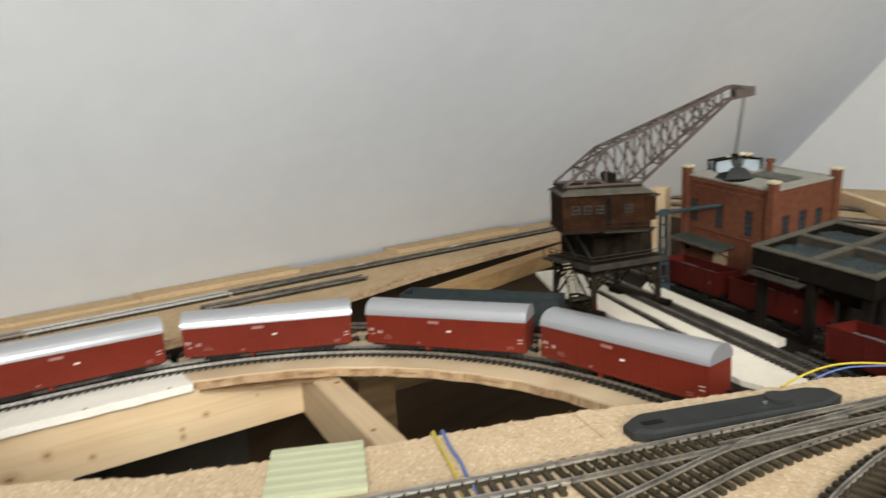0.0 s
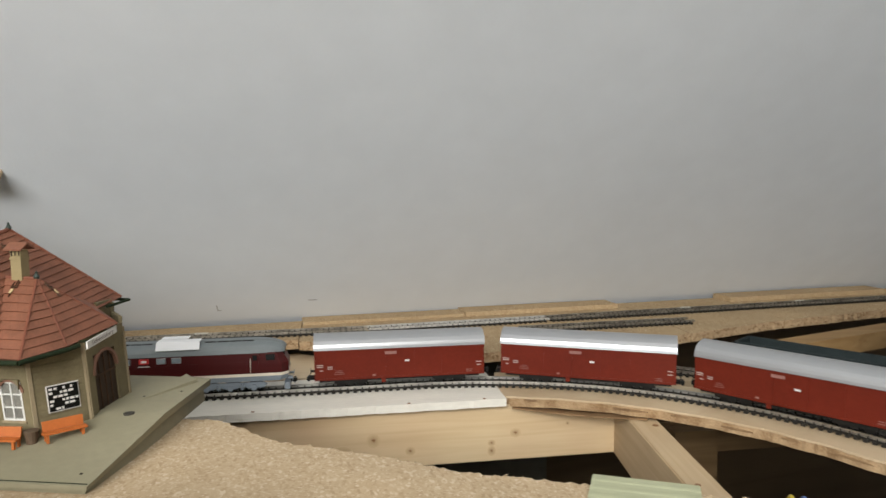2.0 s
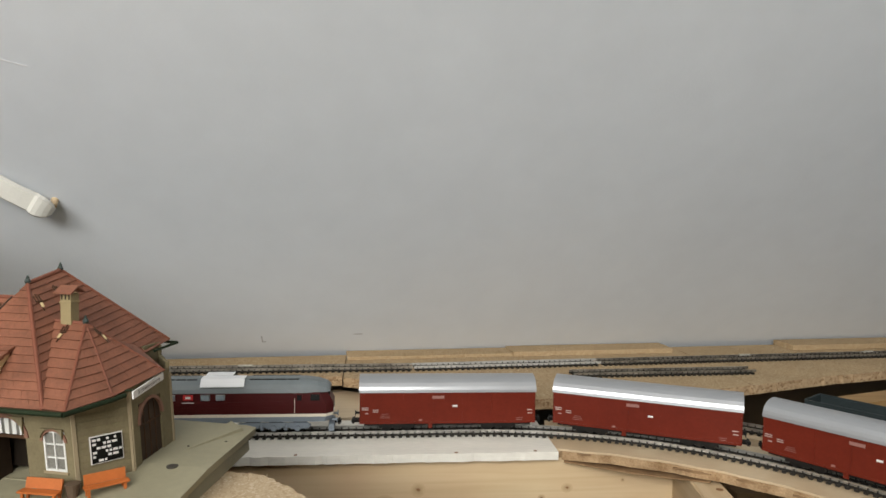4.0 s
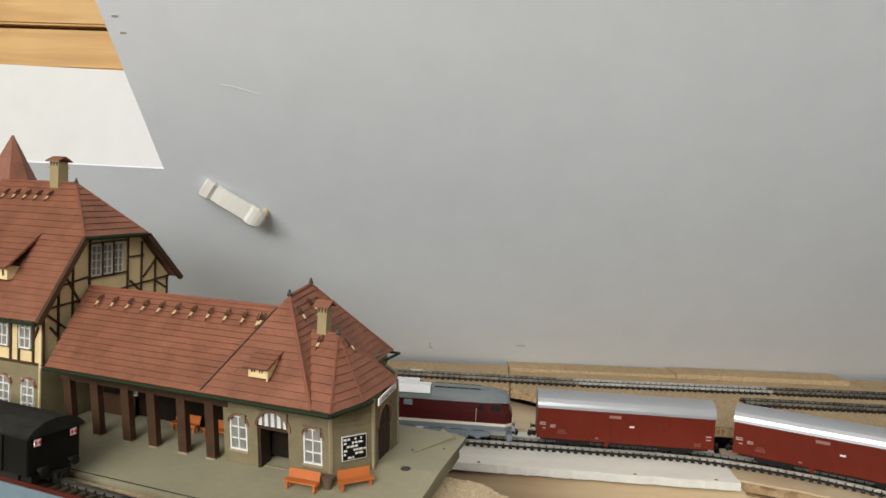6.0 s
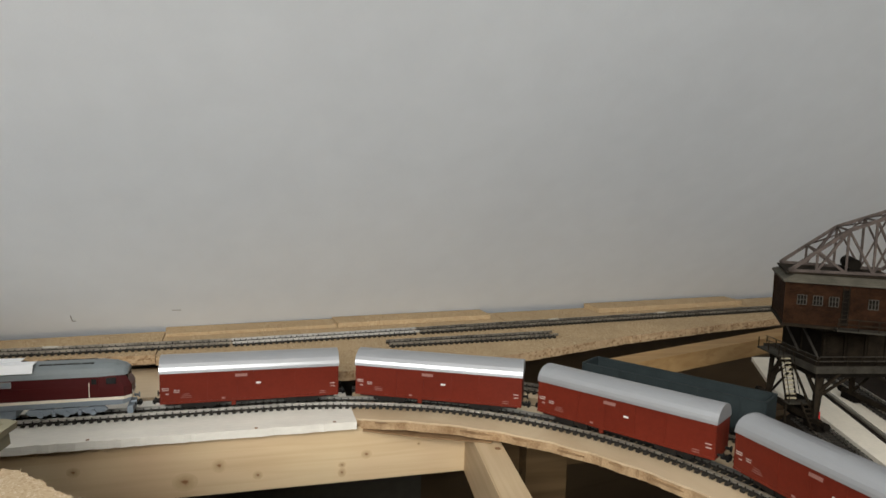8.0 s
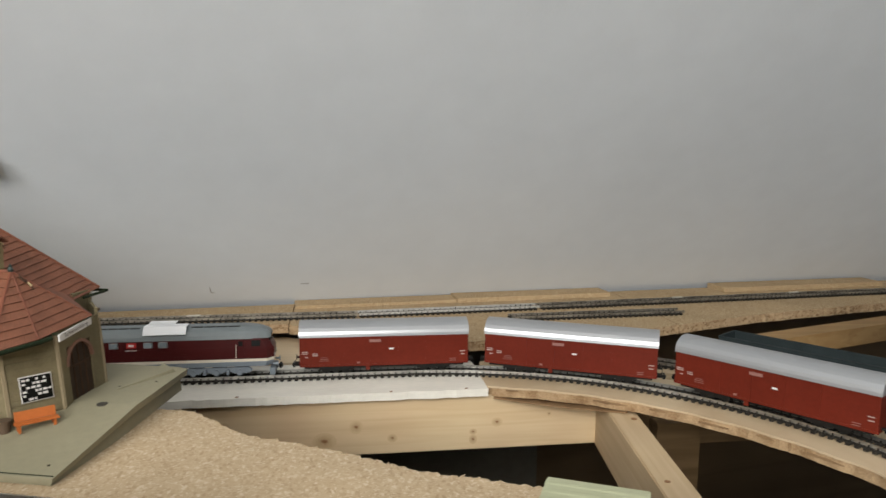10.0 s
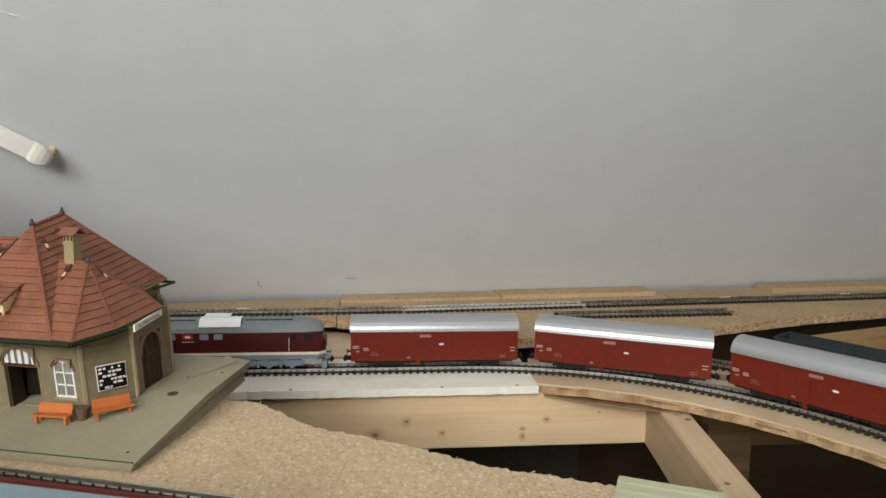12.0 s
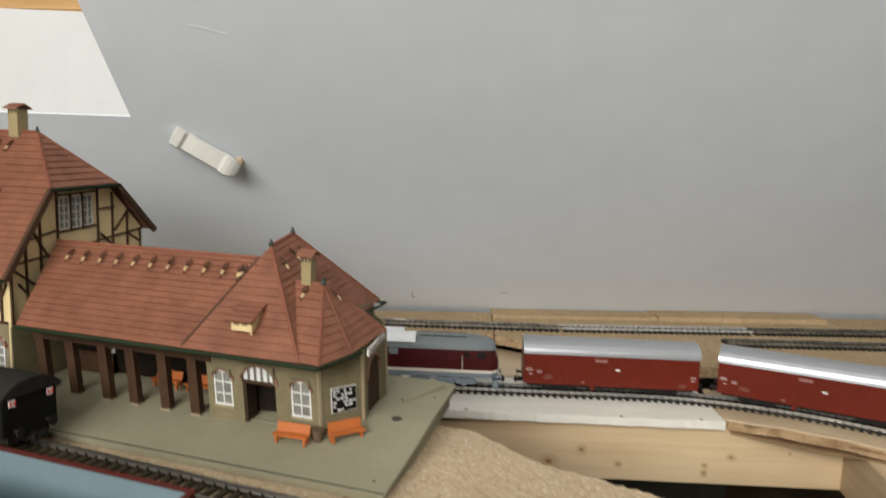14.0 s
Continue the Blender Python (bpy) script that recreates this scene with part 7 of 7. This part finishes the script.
boxed("wall", (PW - 0.003, PW, 0.003, PL, 0.03, PT), BRICK, power)
boxed("wall", (0.003, PW - 0.003, PL - 0.003, PL, 0.03, PT), BRICK, power)
roof_p = boxed("flat_roof", (0.003, PW - 0.003, 0.003, PL - 0.003, PT - 0.004, PT + 0.0008), ROOF_PALE, power)
boxed("roof_light", (0.045, 0.075, 0.02, 0.075, PT + 0.0008, PT + 0.0035), ROOF_FELT, roof_p, bevel=0.001)
for dims in ((0, PW, -0.001, 0.003), (0, PW, PL - 0.003, PL + 0.001), (-0.001, 0.003, 0.003, PL - 0.003), (PW - 0.003, PW + 0.001, 0.003, PL - 0.003)):
    boxed("parapet_cap", (*dims, PT, PT + 0.0022), ROOF_PALE, power)
for x, y in ((0, 0), (PW, 0), (0, PL), (PW, PL), (PW * 0.72, PL)):
    pier = boxed("pier", (x - 0.0048, x + 0.0048, y - 0.0048, y + 0.0048, -0.004, PT + 0.011), BRICK, power)
    boxed("pier_cap", (x - 0.006, x + 0.006, y - 0.006, y + 0.006, PT + 0.011, PT + 0.0135), BRICK_CAP, pier)
bm = bmesh.new()
tube(bm, (PW * 0.75, PL * 0.55, PT), (PW * 0.75, PL * 0.55, PT + 0.014), 0.004, 12)
tube(bm, (PW * 0.75, PL * 0.55, PT + 0.014), (PW * 0.75, PL * 0.55, PT + 0.017), 0.0065, 12)
part("roof_vent", bm, BRICK, power)
canopy = boxed("canopy", (-0.03, -0.0015, 0.05, PL - 0.002, 0.054, 0.0565), CANOPY, power, "dark lean-to felt canopy")
boxed("canopy_edge", (-0.031, -0.0302, 0.05, PL - 0.002, 0.0535, 0.057), BUNKER_RIM, canopy)
for y in (0.056, 0.09, PL - 0.008):
    bm = bmesh.new()
    bar(bm, (-0.027, y, 0.0535), (-0.001, y, 0.037), 0.0018, 0.0022)
    part("canopy_bracket", bm, TIMBER, canopy)
# pale rectangle on the wall below the canopy
boxed("loading_hatch", (-0.0014, 0.0, 0.062, 0.084, 0.026, 0.046), PINE_PALE, power, "pale cream panel under the canopy")
boxed("string_course", (-0.0016, 0.0004, 0.005, PL - 0.005, 0.0665, 0.069), BRICK, power)

# blue water crane beside it
column = thing("water_column", "blue-grey steel water column with a long spout", "water column", m=pose(0.584, -0.084, -0.0038, 0, 0, -35))
boxed("base", (-0.007, 0.007, -0.007, 0.007, 0.0, 0.012), BLUE_STEEL, column, bevel=0.001)
for x in (-0.005, 0.005):
    for y in (-0.005, 0.005):
        bm = bmesh.new()
        bar(bm, (x, y, 0.012), (x * 0.7, y * 0.7, 0.1), 0.0022, 0.0022)
        part("strut", bm, BLUE_STEEL, column)
for k in range(5):
    z = 0.02 + k * 0.017
    boxed("lattice", (-0.005, 0.005, -0.0055, -0.0045, z, z + 0.002), BLUE_STEEL, column)
bm = bmesh.new()
tube(bm, (-0.02, 0, 0.102), (0.075, 0, 0.11), 0.0026, 10)
part("spout", bm, BLUE_STEEL, column)
boxed("valve_box", (-0.004, 0.005, -0.004, 0.004, 0.1, 0.108), BLUE_STEEL, column)

# ---- coal bunker ----
# four open bays on dark supports, two by two, on the sagging yard
along_x, along_y = Vector((0.1302, -0.0149, 0.0115)), Vector((0.0169, 0.1209, 0.0138))
side_x = along_x.normalized()
side_y = (along_y - side_x * along_y.dot(side_x)).normalized()
BX, BY, BZ = 0.132, 0.123, 0.088
BUNK = Matrix.Translation((0.493, -0.263, 0.09)) @ Matrix((side_x, side_y, side_x.cross(side_y))).transposed().to_4x4() @ Matrix.Translation((0, 0, -BZ - 0.002))
bunker = thing("coal_bunker", "large dark grey coal bunker with four filled bays", "bunker", m=BUNK)
HXB, HYB = BX / 2, -BY / 2
for x0, x1, y0, y1 in ((0, BX, -0.005, 0.0), (0, BX, -BY, -BY + 0.005), (0, 0.005, -BY + 0.005, -0.005), (BX - 0.005, BX, -BY + 0.005, -0.005), (HXB - 0.003, HXB + 0.003, -BY + 0.005, -0.005), (0.005, HXB - 0.003, HYB - 0.003, HYB + 0.003), (HXB + 0.003, BX - 0.005, HYB - 0.003, HYB + 0.003)):
    # outer faces darker than the dividers: their shade is put into the colour
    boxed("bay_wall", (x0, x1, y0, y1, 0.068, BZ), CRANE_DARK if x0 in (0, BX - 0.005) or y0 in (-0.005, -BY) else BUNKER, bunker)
for x0, x1, y0, y1 in ((-0.0015, BX + 0.0015, -0.0058, 0.0015), (-0.0015, BX + 0.0015, -BY - 0.0015, -BY + 0.0058), (-0.0015, 0.0058, -BY + 0.006, -0.006), (BX - 0.0058, BX + 0.0015, -BY + 0.006, -0.006), (HXB - 0.0038, HXB + 0.0038, -BY + 0.006, -0.006), (0.006, HXB - 0.004, HYB - 0.0038, HYB + 0.0038), (HXB + 0.004, BX - 0.006, HYB - 0.0038, HYB + 0.0038)):
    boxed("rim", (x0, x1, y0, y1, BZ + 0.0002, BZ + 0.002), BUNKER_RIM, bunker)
for i, x0 in enumerate((0.005, HXB + 0.003)):
    for j, y0 in enumerate((-BY + 0.005, HYB + 0.003)):
        wide, deep = HXB - 0.008, BY / 2 - 0.008
        rng = random.Random(10 * i + j)
        bm = bmesh.new()
        grid = [[bm.verts.new((x0 + wide * a / 14, y0 + deep * b / 12, BZ - 0.0065 + rng.uniform(-0.0012, 0.0012) - 0.004 * math.cos(a / 14 * math.tau) * 0.4)) for b in range(13)] for a in range(15)]
        for a in range(14):
            for b in range(12):
                bm.faces.new((grid[a][b], grid[a + 1][b], grid[a + 1][b + 1], grid[a][b + 1]))
        part("coal_fill", bm, BUNKER_FILL, bunker)
        # near-black hopper, added to fill the shade below the bays
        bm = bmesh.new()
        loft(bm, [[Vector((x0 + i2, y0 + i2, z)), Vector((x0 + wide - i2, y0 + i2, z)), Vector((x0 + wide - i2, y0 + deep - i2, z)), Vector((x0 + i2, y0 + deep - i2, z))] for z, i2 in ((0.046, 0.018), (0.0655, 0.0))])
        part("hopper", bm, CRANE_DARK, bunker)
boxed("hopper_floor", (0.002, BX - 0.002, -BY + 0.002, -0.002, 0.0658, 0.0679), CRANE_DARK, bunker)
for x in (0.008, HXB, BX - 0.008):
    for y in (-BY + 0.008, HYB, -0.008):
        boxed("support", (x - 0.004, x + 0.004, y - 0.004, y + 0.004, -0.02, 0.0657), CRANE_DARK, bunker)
# a narrow gallery with a rail on the side towards the crane
gallery = boxed("gallery", (-0.013, -0.0018, -0.06, -0.004, 0.064, 0.066), BUNKER, bunker, "narrow dark gallery with a thin rail")
for k in range(4):
    y = -0.058 + k * 0.0173
    boxed("gallery_post", (-0.0127, -0.0119, y - 0.0004, y + 0.0004, 0.066, 0.074), BUNKER, gallery)
    boxed("gallery_bracket", (-0.012, 0.004, y - 0.0008, y + 0.0008, 0.0615, 0.064), CRANE_DARK, gallery)
boxed("gallery_rail", (-0.0128, -0.012, -0.06, -0.004, 0.0735, 0.0742), BUNKER, gallery)
